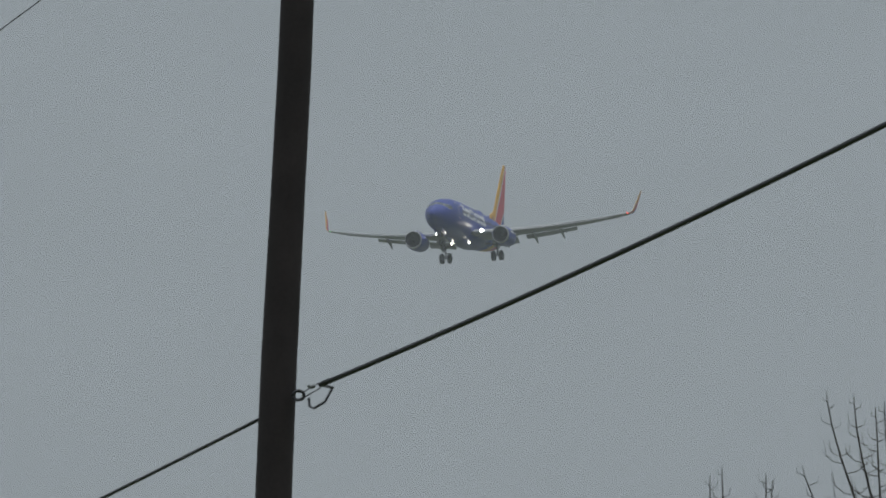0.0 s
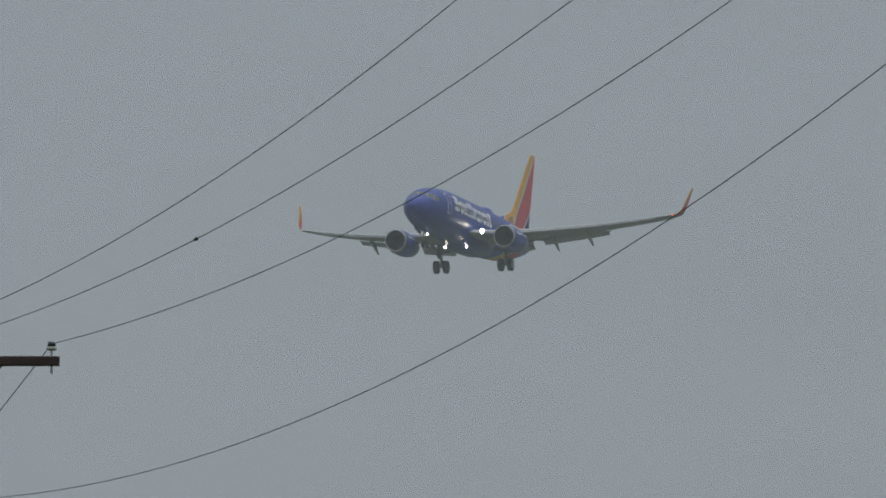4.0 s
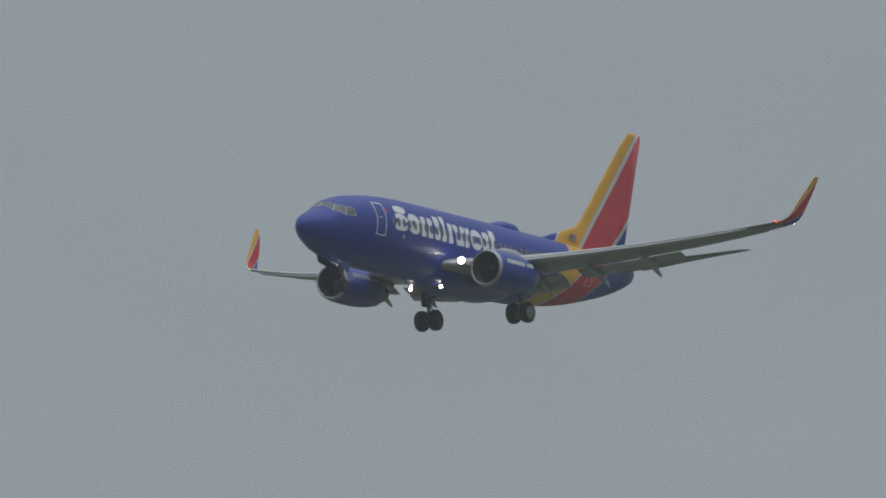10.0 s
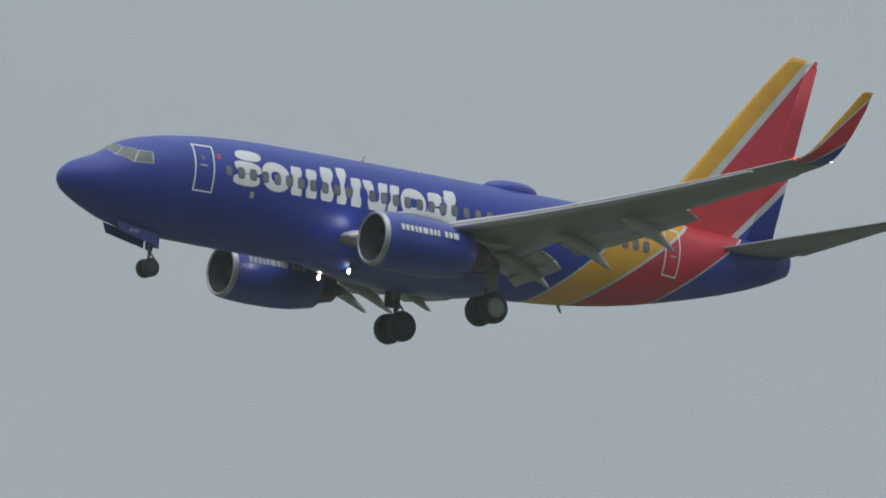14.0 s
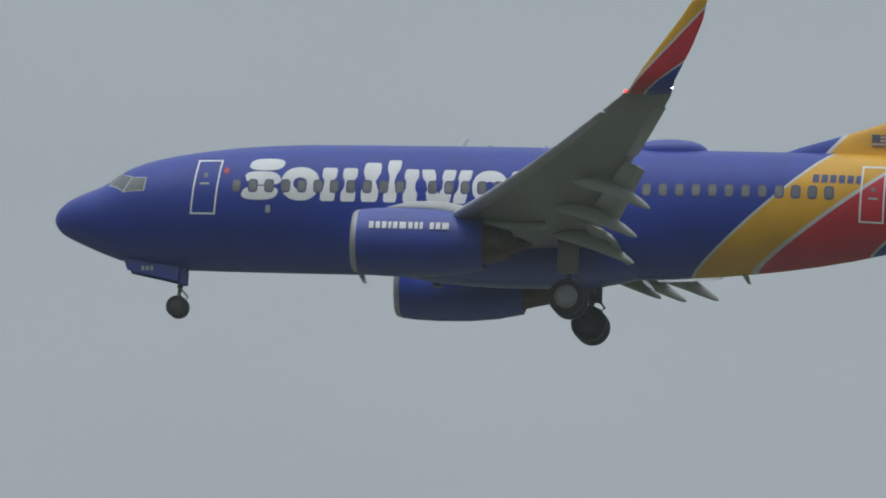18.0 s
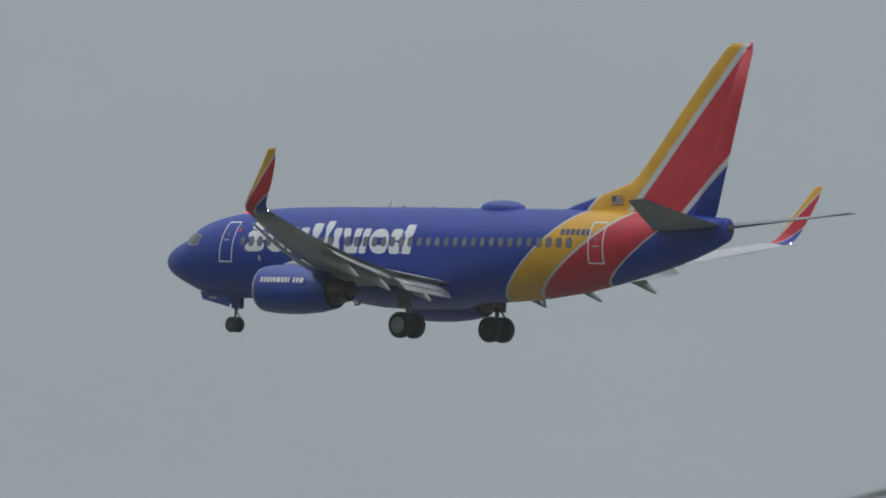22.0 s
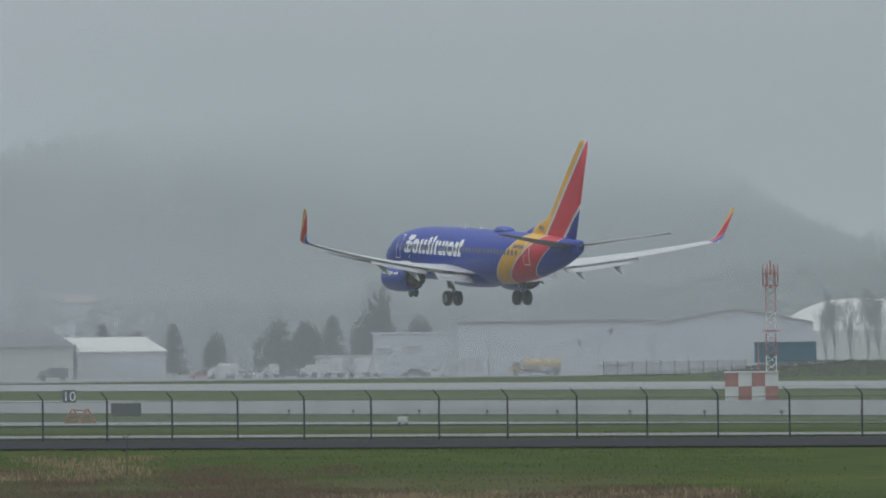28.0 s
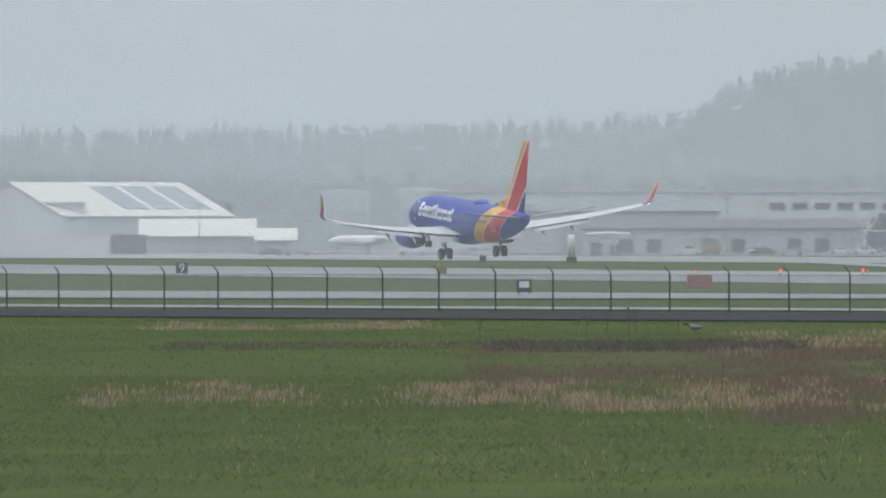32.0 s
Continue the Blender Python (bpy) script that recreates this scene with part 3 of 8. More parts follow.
            rounded_patch(bm, x, zw(x), 0.235, 0.345, 0.017, port)
            part("pane", bm, M_GLASS, w)
    # doors
    for port in (True, False):
        for x0, x1, z0, z1, lean in ((4.52, 5.32, -0.62, 1.15, 0.14), (25.30, 26.06, -0.40, 1.38, 0.06)):
            bm = bmesh.new()
            patch(bm, [(x0 + 0.05, z0 + 0.05), (x1 - 0.05, z0 + 0.05), (x1 - 0.05 + lean, z1 - 0.05), (x0 + 0.05 + lean, z1 - 0.05)], 0.008, 5, 10, port)
            door = part("cabin_door", bm, M_BODY, A, smooth=True)
            bm = bmesh.new()
            outline(bm, x0, x1, z0, z1, 0.055, 0.013, lean, port)
            part("door_outline", bm, M_WHITE, door, "white outline round the door")
            bm = bmesh.new()
            patch(bm, [(x0 + 0.28, 0.31), (x0 + 0.58, 0.31), (x0 + 0.58, 0.37), (x0 + 0.28, 0.37)], 0.02, 2, 1, port)
            part("door_handle", bm, M_TRIM, door)
            bm = bmesh.new()
            rounded_patch(bm, (x0 + x1) / 2 + 0.05, 0.62, 0.13, 0.16, 0.018, port)
            part("door_pane", bm, M_GLASS, door)
        for x0 in (13.75, 14.75):
            bm = bmesh.new()
            outline(bm, x0, x0 + 0.52, -0.1, 0.82, 0.03, 0.009, 0.0, port)
            part("exit_outline", bm, M_WHITE, A)
    # airline title as plain rounded white shapes
    def pod(x0, x1, z0, z1, soft=0.45, hole=0.0, lean=0.0):
        bm = bmesh.new()
        cx, cz, n = (x0 + x1) / 2, (z0 + z1) / 2, 28
        rings = []
        for f in (hole, hole + (1 - hole) * 0.35, hole + (1 - hole) * 0.7, 1.0):
            ring = []
            for k in range(n):
                t = 2 * math.pi * (k + 0.5) / n
                c, d = math.cos(t), math.sin(t)
                e = 0.9 if hole else soft
                px, pz = (x1 - x0) / 2 * f * math.copysign(abs(c)**e, c), (z1 - z0) / 2 * f * math.copysign(abs(d)**e, d)
                ring.append(side(cx + px + lean * pz, cz + pz, 0.009, port))
            rings.append(ring)
        vs = loft(bm, rings, True, False)
        if not hole:
            bm.faces.new(vs[0])
        part("title_shape", bm, M_WHITE, A, "plain white painted shape")
    for port in (True, False):
        lo, mid_z, hi = -0.15, 0.93, 1.19
        pod(6.34, 7.42, 0.80, hi + 0.02, 0.75, 0.0, 0.3)
        pod(6.24, 7.34, 0.32, 0.77, 0.75, 0.0, -0.3)
        pod(6.14, 7.26, lo, 0.29, 0.75, 0.0, 0.3)
        pod(7.36, 8.56, lo, mid_z, 0.9, 0.36)
        pod(8.62, 9.08, lo, mid_z, 0.22, 0.0, 0.05)
        pod(9.26, 9.72, lo, mid_z, 0.22, 0.0, 0.05)
        pod(9.90, 10.44, lo, hi - 0.06, 0.3, 0.0, 0.06)
        pod(10.62, 11.03, lo, hi + 0.04, 0.2, 0.0, 0.08)
        pod(11.20, 11.64, lo, mid_z, 0.24, 0.0, 0.04)
        pod(11.84, 12.26, lo, mid_z, 0.22, 0.0, -0.22)
        pod(12.34, 12.74, lo, mid_z, 0.22, 0.0, 0.16)
        pod(12.84, 13.24, lo, mid_z, 0.22, 0.0, 0.18)
        pod(13.34, 14.44, lo, mid_z, 0.9, 0.33)
        pod(14.54, 15.14, 0.43, mid_z, 0.5)
        pod(14.48, 15.08, lo, 0.36, 0.5)
        pod(15.26, 15.78, lo, hi - 0.06, 0.3, 0.0, 0.06)
        # dark registration bars on the yellow band
        for k in range(6):
            bm = bmesh.new()
            patch(bm, [(23.86 + 0.265 * k, 0.79), (24.05 + 0.265 * k, 0.79), (24.06 + 0.265 * k, 1.05), (23.87 + 0.265 * k, 1.05)], 0.008, 1, 2, port)
            part("registration_bar", bm, M_PANEFRAME, A, "small dark registration bar")
        bm = bmesh.new()
        rounded_patch(bm, 5.62, 0.78, 0.16, 0.20, 0.012, port)
        part("door_sign", bm, material("small_red_sign", (0.5, 0.05, 0.06), 0.5), A)
        bm = bmesh.new()
        rounded_patch(bm, 6.98, -0.42, 0.16, 0.24, 0.012, port)
        part("service_hatch", bm, M_TRIM, A)
    # wings
    for sgn, wname in ((-1, "port"), (1, "starboard")):
        mir = lambda ring: [Vector((p.x, p.y * sgn, p.z)) for p in ring]
        bm = bmesh.new()
        rings = []
        for y in (1.2, 2.0, 2.6, 3.6, 4.6, 5.4, 7, 9, 11, 13, 15, 16.6):
            c = wing_te(y) - wing_le(y)
            rings.append(mir(section(wing_le(y), wing_te(y), y, wing_z(y), c * (0.115 if y < 6 else 0.10), 1.0, 0.012)))
        loft(bm, rings)
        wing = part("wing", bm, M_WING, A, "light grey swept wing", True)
        # upper side once more in the paler grey that imitates sky light
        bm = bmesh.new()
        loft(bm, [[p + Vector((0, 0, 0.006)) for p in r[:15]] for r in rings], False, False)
        part("sky_lit_skin", bm, M_WING_LIT, wing, "glossy upper wing skin, paler for the sky light on it", True)
        # polished leading edge
        bm = bmesh.new()
        rings = []
        for y in (2.7, 4.0, 5.8, 8, 10.5, 13, 15.4):
            c = wing_te(y) - wing_le(y)
            d = 0.09 if y > 5.5 else 0.06
            s = section(wing_le(y) - 0.20, wing_le(y) - 0.20 + c * (0.13 if y > 5.5 else 0.1), y, wing_z(y) - 0.14, c * d * 0.62, 14)
            rings.append(mir(s))
        loft(bm, rings)
        part("slat", bm, M_METAL, wing, "bare metal leading-edge slat", True)
        # winglet
        bm = bmesh.new()
        st = [(19.79, 21.16, 16.6, 1.05, 0.14, 8), (19.95, 21.22, 16.95, 1.12, 0.13, 25), (20.12, 21.30, 17.22, 1.32, 0.12, 50), (20.36, 21.48, 17.36, 1.65, 0.10, 74),
              (20.86, 21.82, 17.48, 2.32, 0.08, 80), (21.42, 22.12, 17.65, 3.05, 0.06, 81), (21.80, 22.24, 17.79, 3.60, 0.05, 81), (21.98, 22.29, 17.82, 3.68, 0.03, 81)]
        loft(bm, [mir(section(a, b, y, z, t, 0, 0, ln)) for a, b, y, z, t, ln in st])
        part("winglet", bm, M_WLET, wing, "upturned winglet in yellow, red and blue", True)
        # flaps in two steps
        for y0, y1, ch, flat in ((2.1, 5.0, 0.90, 1.0), (5.9, 11.2, 0.74, 0.60)):
            for step, (back, drop, k, tilt) in enumerate(((-0.16, -0.17, 1.0, 20), (0.56, -0.44, 0.55, 38))):
                bm = bmesh.new()
                rings = []
                for i in range(5):
                    y = y0 + (y1 - y0) * i / 4
                    taper = 1 - 0.28 * i / 4 if y0 > 5 else 1.0
                    c = ch * k * taper
                    x = wing_te(y) - 0.22 + back * ch * taper
                    rings.append(mir(section(x, x + c, y, wing_z(y) - 0.09 + drop * taper * flat, 0.12 * taper, tilt * (0.4 + 0.6 * flat))))
                loft(bm, rings)
                part("flap", bm, M_WINGLOW, wing, "extended grey flap panel", True)
        # aileron strip, proud of the wing by a hair
        bm = bmesh.new()
        loft(bm, [mir(section(wing_te(y) - 0.34, wing_te(y) + 0.05, y, wing_z(y) - 0.035, 0.06, 3)) for y in (11.5, 13.5, 15.6)])
        part("aileron", bm, M_WINGLOW, wing, smooth=True)
        # flap track fairings
        for y, ln in ((3.75, 0.86), (6.9, 0.86), (9.7, 0.80)):
            bm = bmesh.new()
            x, z = wing_te(y) - 1.55, wing_z(y) - 0.30
            prof = [(0, 0.02, 0.0), (0.35, 0.12, -0.02), (0.9, 0.18, -0.08), (1.5, 0.20, -0.24), (2.1, 0.17, -0.50), (2.6, 0.115, -0.76), (2.85, 0.07, -0.90), (2.98, 0.02, -0.97)]
            loft(bm, [[Vector((x + dx * ln - X0, sgn * (y + r * 0.72 * math.cos(t)), z + dz * ln + r * 1.25 * math.sin(t))) for t in [2 * math.pi * k / 12 for k in range(12)]] for dx, r, dz in prof])
            part("flap_fairing", bm, M_FAIRING, wing, "canoe-shaped flap track fairing", True)
        bm = bmesh.new()
        bmesh.ops.create_uvsphere(bm, u_segments=10, v_segments=6, radius=0.042, matrix=Matrix.Translation((19.80 - X0, sgn * 16.72, 1.07)))
        part("navigation_light", bm, M_NAVR if sgn < 0 else glow("green_navigation_light", (0.05, 0.8, 0.3), 1.5), wing, "red navigation light" if sgn < 0 else "green navigation light", True)
        bm = bmesh.new()
        bmesh.ops.create_uvsphere(bm, u_segments=10, v_segments=6, radius=0.026, matrix=Matrix.Translation((21.22 - X0, sgn * 16.98, 1.14)))
        part("tip_light", bm, M_STROBE, wing, "white rear wingtip light", True)
        # root landing light
        bm = bmesh.new()
        lathe(bm, [(-0.05, 0.03), (-0.045, 0.12), (0, 0.175), (0.02, 0.175)], 16, Matrix.Translation((11.46 - X0, sgn * 2.50, -1.08)) @ Matrix.Rotation(radians(-16 * sgn), 4, "Z"))
        lamp = part("landing_light", bm, M_LAND, wing, "lit landing light in the wing root")
        bm = bmesh.new()
        lathe(bm, [(0.022, 0.185), (0.10, 0.19), (0.3, 0.13)], 16, Matrix.Translation((11.46 - X0, sgn * 2.50, -1.08)) @ Matrix.Rotation(radians(-16 * sgn), 4, "Z"))
        part("lamp_housing", bm, M_WINGLOW, lamp, smooth=True)
        bm = bmesh.new()
        lathe(bm, [(11.87, 0.03), (11.88, 0.075), (11.90, 0.10), (11.91, 0.10)], 12, Matrix.Translation((-X0, sgn * 0.96, -2.30)))
        part("taxi_light", bm, glow("taxi_light_glow", (1, 0.93, 0.82), 24), A, "small lit lamp under the belly")
        bm = bmesh.new()
        tube(bm, [(11.915 - X0, sgn * 0.96, -2.30), (12.06 - X0, sgn * 0.96, -2.29), (12.3 - X0, sgn * 0.96, -2.1)], [0.095, 0.08, 0.05], 10)
        lathe(bm, [(11.88, 0.104), (11.87, 0.112), (11.95, 0.112), (11.95, 0.100)], 12, Matrix.Translation((-X0, sgn * 0.96, -2.30)), False)
        part("lamp_arm", bm, M_STRUT, A, "lamp barrel on its arm")
        # engine
        ec = Matrix.Translation((0.30 - X0, sgn * 4.86, -1.82))
        bm = bmesh.new()
        prof = [(9.92, 0.84), (9.86, 0.88), (9.90, 0.935), (10.05, 0.985)]
        lathe(bm, prof, 32, ec, False)
        engine = part("engine", bm, M_METAL, A, "turbofan engine with a bare metal inlet lip", True)
        bm = bmesh.new()
        lathe(bm, [(10.05, 0.985), (10.5, 1.035), (11.2, 1.06), (12.2, 1.045), (13.1, 0.96), (13.9, 0.80), (13.92, 0.77), (13.6, 0.74)], 36, ec, False)
        cowl = part("cowl", bm, M_BLUE, engine, "blue engine cowl", True)
        bm = bmesh.new()
        lathe(bm, [(9.92, 0.84), (10.2, 0.78), (10.7, 0.775), (10.75, 0.2)], 32, ec, False)
        part("inlet", bm, material("inlet_liner", (0.05, 0.05, 0.055), 0.6, 0.2), engine, smooth=True)
        bm = bmesh.new()
        for k in range(24):
            t = 2 * math.pi * k / 24
            a, b = Vector((10.62, 0.24 * math.cos(t), 0.24 * math.sin(t))), Vector((10.60, 0.76 * math.cos(t), 0.76 * math.sin(t)))
            sx = Vector((0.12, -0.05 * math.sin(t), 0.05 * math.cos(t)))
            v = [bm.verts.new(ec @ p) for p in (a - sx * 0.5, a + sx * 0.5, b + sx, b - sx)]
            bm.faces.new(v)
        part("fan", bm, M_DARK, engine, "dark fan blades")
        bm = bmesh.new()
        lathe(bm, [(10.18, 0.01), (10.3, 0.12), (10.5, 0.22), (10.65, 0.27)], 20, ec)
        part("spinner", bm, M_DARK, engine, smooth=True)
        bm = bmesh.new()
        lathe(bm, [(13.4, 0.70), (13.9, 0.64), (14.5, 0.50), (14.72, 0.455), (14.72, 0.40), (14.3, 0.38)], 28, ec, False)
        part("exhaust_nozzle", bm, M_HOT, engine, "heat-stained exhaust nozzle", True)
        bm = bmesh.new()
        lathe(bm, [(14.2, 0.34), (14.7, 0.30), (15.1, 0.17), (15.4, 0.03)], 20, ec)
        part("exhaust_plug", bm, M_HOT, engine, smooth=True)
        bm = bmesh.new()
        rings = []
        for x, zl, zh, w in ((10.9, -0.80, -0.74, 0.08), (11.6, -0.85, -0.55, 0.22), (12.6, -0.95, -0.52, 0.26), (13.6, -1.25, -0.72, 0.26), (14.6, -1.45, -1.0, 0.24), (15.8, -1.32, -1.1, 0.10)):
            rings.append([(x + 0.25 - X0, sgn * 4.86 + w * dx, z) for dx, z in ((-1, zl), (-0.8, (zl + zh) / 2), (-0.45, zh - 0.03), (0, zh), (0.45, zh - 0.03), (0.8, (zl + zh) / 2), (1, zl))])
        loft(bm, rings)
        part("pylon", bm, M_WINGLOW, engine, "light grey engine pylon", True)
        for face in (-1, 1):
            x = 10.46
            for w in (0.15, 0.15, 0.15, 0.1, 0.15, 0.22, 0.14, 0.12, 0.1, 0.0, 0.14, 0.15, 0.22):
                if w:
                    bm = bmesh.new()
                    g = []
                    for zz in (0.27, 0.38, 0.49):
                        r = 1.075
                        yy = math.sqrt(max(0.0, r * r - zz * zz))
                        g.append([bm.verts.new(ec @ Vector((xx, face * yy * (1.0 if xx < 12 else 0.995), zz))) for xx in (x, x + w * 0.95)])
                    for a, b in zip(g, g[1:]):
                        bm.faces.new((a[0], a[1], b[1], b[0]))
                    # white bars; those facing the fuselage take a grey that imitates shade
                    part("cowl_bar", bm, M_WHITE if face * sgn > 0 else M_TRIM, engine, "small title bar, white outboard, greyed inboard for shade")
                x += (w or 0.12) * 1.12 + 0.03
        # tailplane
        bm = bmesh.new()
        rings = []
        for y in (0.35, 1.2, 3.0, 5.2, 6.9, 7.17):
            u = (y - 0.35) / 6.82
            le = 28.0 + 4.25 * u + (0.25 if y > 7 else 0)
            te = 31.65 + 1.35 * u - (0.1 if y > 7 else 0)
            rings.append(mir(section(le, te, y, 1.0 + 1.12 * u + 0.06 * (1 - u), (te - le) * 0.075, -4)))
        loft(bm, rings)
        stab = part("tailplane", bm, M_STAB, A, "grey tailplane", True)
        bm = bmesh.new()
        loft(bm, [mir(section(31.65 + 1.35 * u - 0.9 + 0.45 * u, 31.67 + 1.35 * u, 0.35 + 6.82 * u, 1.0 + 1.12 * u + 0.17 - 0.08 * u, 0.10 - 0.04 * u, -3)) for u in (0.12, 0.5, 0.95)])
        part("elevator", bm, M_STAB, stab, smooth=True)
        # main gear
        bm = bmesh.new()
        yg, xg, zg = sgn * 2.9, 16.6 - X0, -3.2
        tube(bm, [(xg - 0.1, yg + sgn * 0.1, -1.2), (xg, yg, -2.2)], 0.15, 10)
        tube(bm, [(xg, yg, -2.2), (xg, yg, zg + 0.02)], 0.095, 10)
        gear = part("main_gear", bm, M_STRUT, A, "main landing gear leg with twin wheels", True)
        bm = bmesh.new()
        tube(bm, [(xg + 0.08, yg, -2.25), (xg + 0.42, yg, -2.62), (xg + 0.08, yg, -3.0)], 0.045, 6)
        part("torque_link", bm, M_STRUT, gear)
        bm = bmesh.new()
        tube(bm, [(xg, yg, -2.0), (xg - 0.1, yg - sgn * 1.3, -1.75)], 0.06, 6)
        part("side_brace", bm, M_STRUT, gear)
        bm = bmesh.new()
        tube(bm, [(xg, yg - 0.5, zg), (xg, yg + 0.5, zg)], 0.07, 8)
        part("axle", bm, M_STRUT, gear)
        bm = bmesh.new()
        box(bm, xg - 0.36, xg + 0.30, yg + sgn * 0.20, yg + sgn * 0.25, -2.45, -1.3)
        part("gear_door", bm, M_STRUT, gear)
        for dy in (-0.43, 0.43):
            wm = Matrix.Translation((xg, yg + dy, zg)) @ Matrix.Rotation(radians(90), 4, "Z")
            bm = bmesh.new()
            lathe(bm, [(-0.19, 0.36), (-0.2, 0.46), (-0.17, 0.53), (-0.1, 0.56), (-0.05, 0.555), (0.0, 0.565), (0.05, 0.555), (0.1, 0.56), (0.17, 0.53), (0.2, 0.46), (0.19, 0.36)], 28, wm)
            wheel = part("wheel", bm, M_TYRE, gear, "black tyre", True)
            bm = bmesh.new()
            lathe(bm, [(-0.205, 0.02), (-0.20, 0.19), (-0.212, 0.22), (-0.196, 0.25), (-0.19, 0.37), (0.19, 0.37), (0.196, 0.25), (0.212, 0.22), (0.20, 0.19), (0.205, 0.02)], 24, wm)
            part("hub", bm, M_HUB if dy * sgn > 0 and sgn < 0 else M_BRAKE, wheel, "grey wheel hub" if dy * sgn > 0 and sgn < 0 else "dark brake side", True)
    # fin and rudder
    fin_le = smooth_curve([(1.3, 21.9), (1.9, 22.75), (2.3, 23.95), (2.54, 24.75), (2.8, 25.55), (3.05, 26.3), (3.4, 26.78), (3.88, 27.2), (8.7, 31.30), (8.98, 31.62)])
    fin_te = lambda z: 31.02 + (z - 1.5) * 0.2425
    bm = bmesh.new()
    zs = (1.3, 1.7, 1.9, 2.1, 2.3, 2.54, 2.8, 3.05, 3.4, 3.88, 5, 6.5, 8, 8.75, 8.98)
    rings = []
    for z in zs:
        le, te = fin_le(z), fin_te(z) - 0.02
        c = te - le
        t = 0.40 - 0.27 * (z - 1.3) / 7.7
        ring = []
        for x, h in FOIL_UP + FOIL_LO:
            xx = x**0.75 if z < 3.9 else x
            ring.append(Vector((le + xx * c - X0, h * t * (0.6 if z > 8.9 else 1), z)))
        rings.append(ring)
    loft(bm, rings)
    fin = part("fin", bm, M_FIN, A, "tall fin in yellow and red bands over blue", True)
    bm = bmesh.new()
    rings = []
    for z in (1.74, 4.0, 6.5, 8.72):
        te = fin_te(z) + 0.04
        le = te - (1.25 - 0.1 * (z - 2))
        rings.append([Vector((le + x * (te - le) - X0, h * (0.228 - 0.0200 * (z - 2)), z)) for x, h in FOIL_UP + FOIL_LO])
    loft(bm, rings)
    part("rudder", bm, M_FIN, fin, smooth=True)
    # small striped flag on both sides of the fin root
    for sgn in (-1, 1):
        for k in range(7):
            bm = bmesh.new()
            zz = 2.14 + 0.055 * k
            x0 = 25.52 if k < 3 else 25.78
            yy = sgn * 0.235
            v = [bm.verts.new((x - X0, yy, z)) for x, z in ((x0, zz), (26.15, zz), (26.15, zz + 0.05), (x0, zz + 0.05))]
            bm.faces.new(v)
            part("flag_stripe", bm, M_TRIM if k % 2 else material("flag_red", (0.26, 0.10, 0.07), 0.5), fin)
        bm = bmesh.new()
        v = [bm.verts.new((x - X0, sgn * 0.237, z)) for x, z in ((25.52, 2.30), (25.78, 2.30), (25.78, 2.525), (25.52, 2.525))]
        bm.faces.new(v)
        part("flag_canton", bm, material("flag_blue", (0.09, 0.10, 0.16), 0.5), fin)
    # nose gear
    bm = bmesh.new()
    tube(bm, [(4.15 - X0, 0, -1.9), (4.03 - X0, 0, -2.7)], 0.09, 10)
    tube(bm, [(4.03 - X0, 0, -2.7), (3.99 - X0, 0, -3.3)], 0.06, 10)
    ng = part("nose_gear", bm, M_STRUT, A, "nose landing gear with twin wheels", True)
    bm = bmesh.new()
    tube(bm, [(4.08 - X0, 0, -2.75), (4.3 - X0, 0, -2.98), (4.04 - X0, 0, -3.2)], 0.035, 6)
    part("torque_link", bm, M_STRUT, ng)
    bm = bmesh.new()
    tube(bm, [(3.99 - X0, -0.3, -3.3), (3.99 - X0, 0.3, -3.3)], 0.045, 8)
    part("axle", bm, M_STRUT, ng)
    for dy in (-0.2, 0.2):
        wm = Matrix.Translation((3.99 - X0, dy, -3.3)) @ Matrix.Rotation(radians(90), 4, "Z")
        bm = bmesh.new()
        lathe(bm, [(-0.09, 0.2), (-0.1, 0.28), (-0.06, 0.335), (0, 0.345), (0.06, 0.335), (0.1, 0.28), (0.09, 0.2)], 24, wm)
        wheel = part("wheel", bm, M_TYRE, ng, "black tyre", True)
        bm = bmesh.new()
        lathe(bm, [(-0.105, 0.02), (-0.1, 0.16), (-0.08, 0.2), (0.08, 0.2), (0.1, 0.16), (0.105, 0.02)], 20, wm)
        part("hub", bm, M_BRAKE, wheel, smooth=True)
    for sgn in (-1, 1):
        bm = bmesh.new()
        loft(bm, [[(x - X0, sgn * (0.42 + 0.05 * k + d), z) for x, z in ((2.28, -1.86), (4.05, -2.12), (4.02, -2.54), (2.42, -2.22))] for k, d in ((0, 0), (0, 0.03))])
        door = part("nose_gear_door", bm, M_BLUE, A, "blue nose gear door")
        for k in range(3):
            bm = bmesh.new()
            x = 2.86 + 0.14 * k
            v = [bm.verts.new((xx - X0, sgn * 0.456, z)) for xx, z in ((x, -2.22), (x + 0.1, -2.22), (x + 0.1, -2.08), (x, -2.08))]
            bm.faces.new(v)
            part("number_bar", bm, M_TRIM, door, "small pale bar")
        bm = bmesh.new()
        box(bm, 3.98 - X0, 4.25 - X0, sgn * 0.22, sgn * 0.25, -2.6, -2.1)
        part("strut_door", bm, M_BLUE, A)


build_airliner()


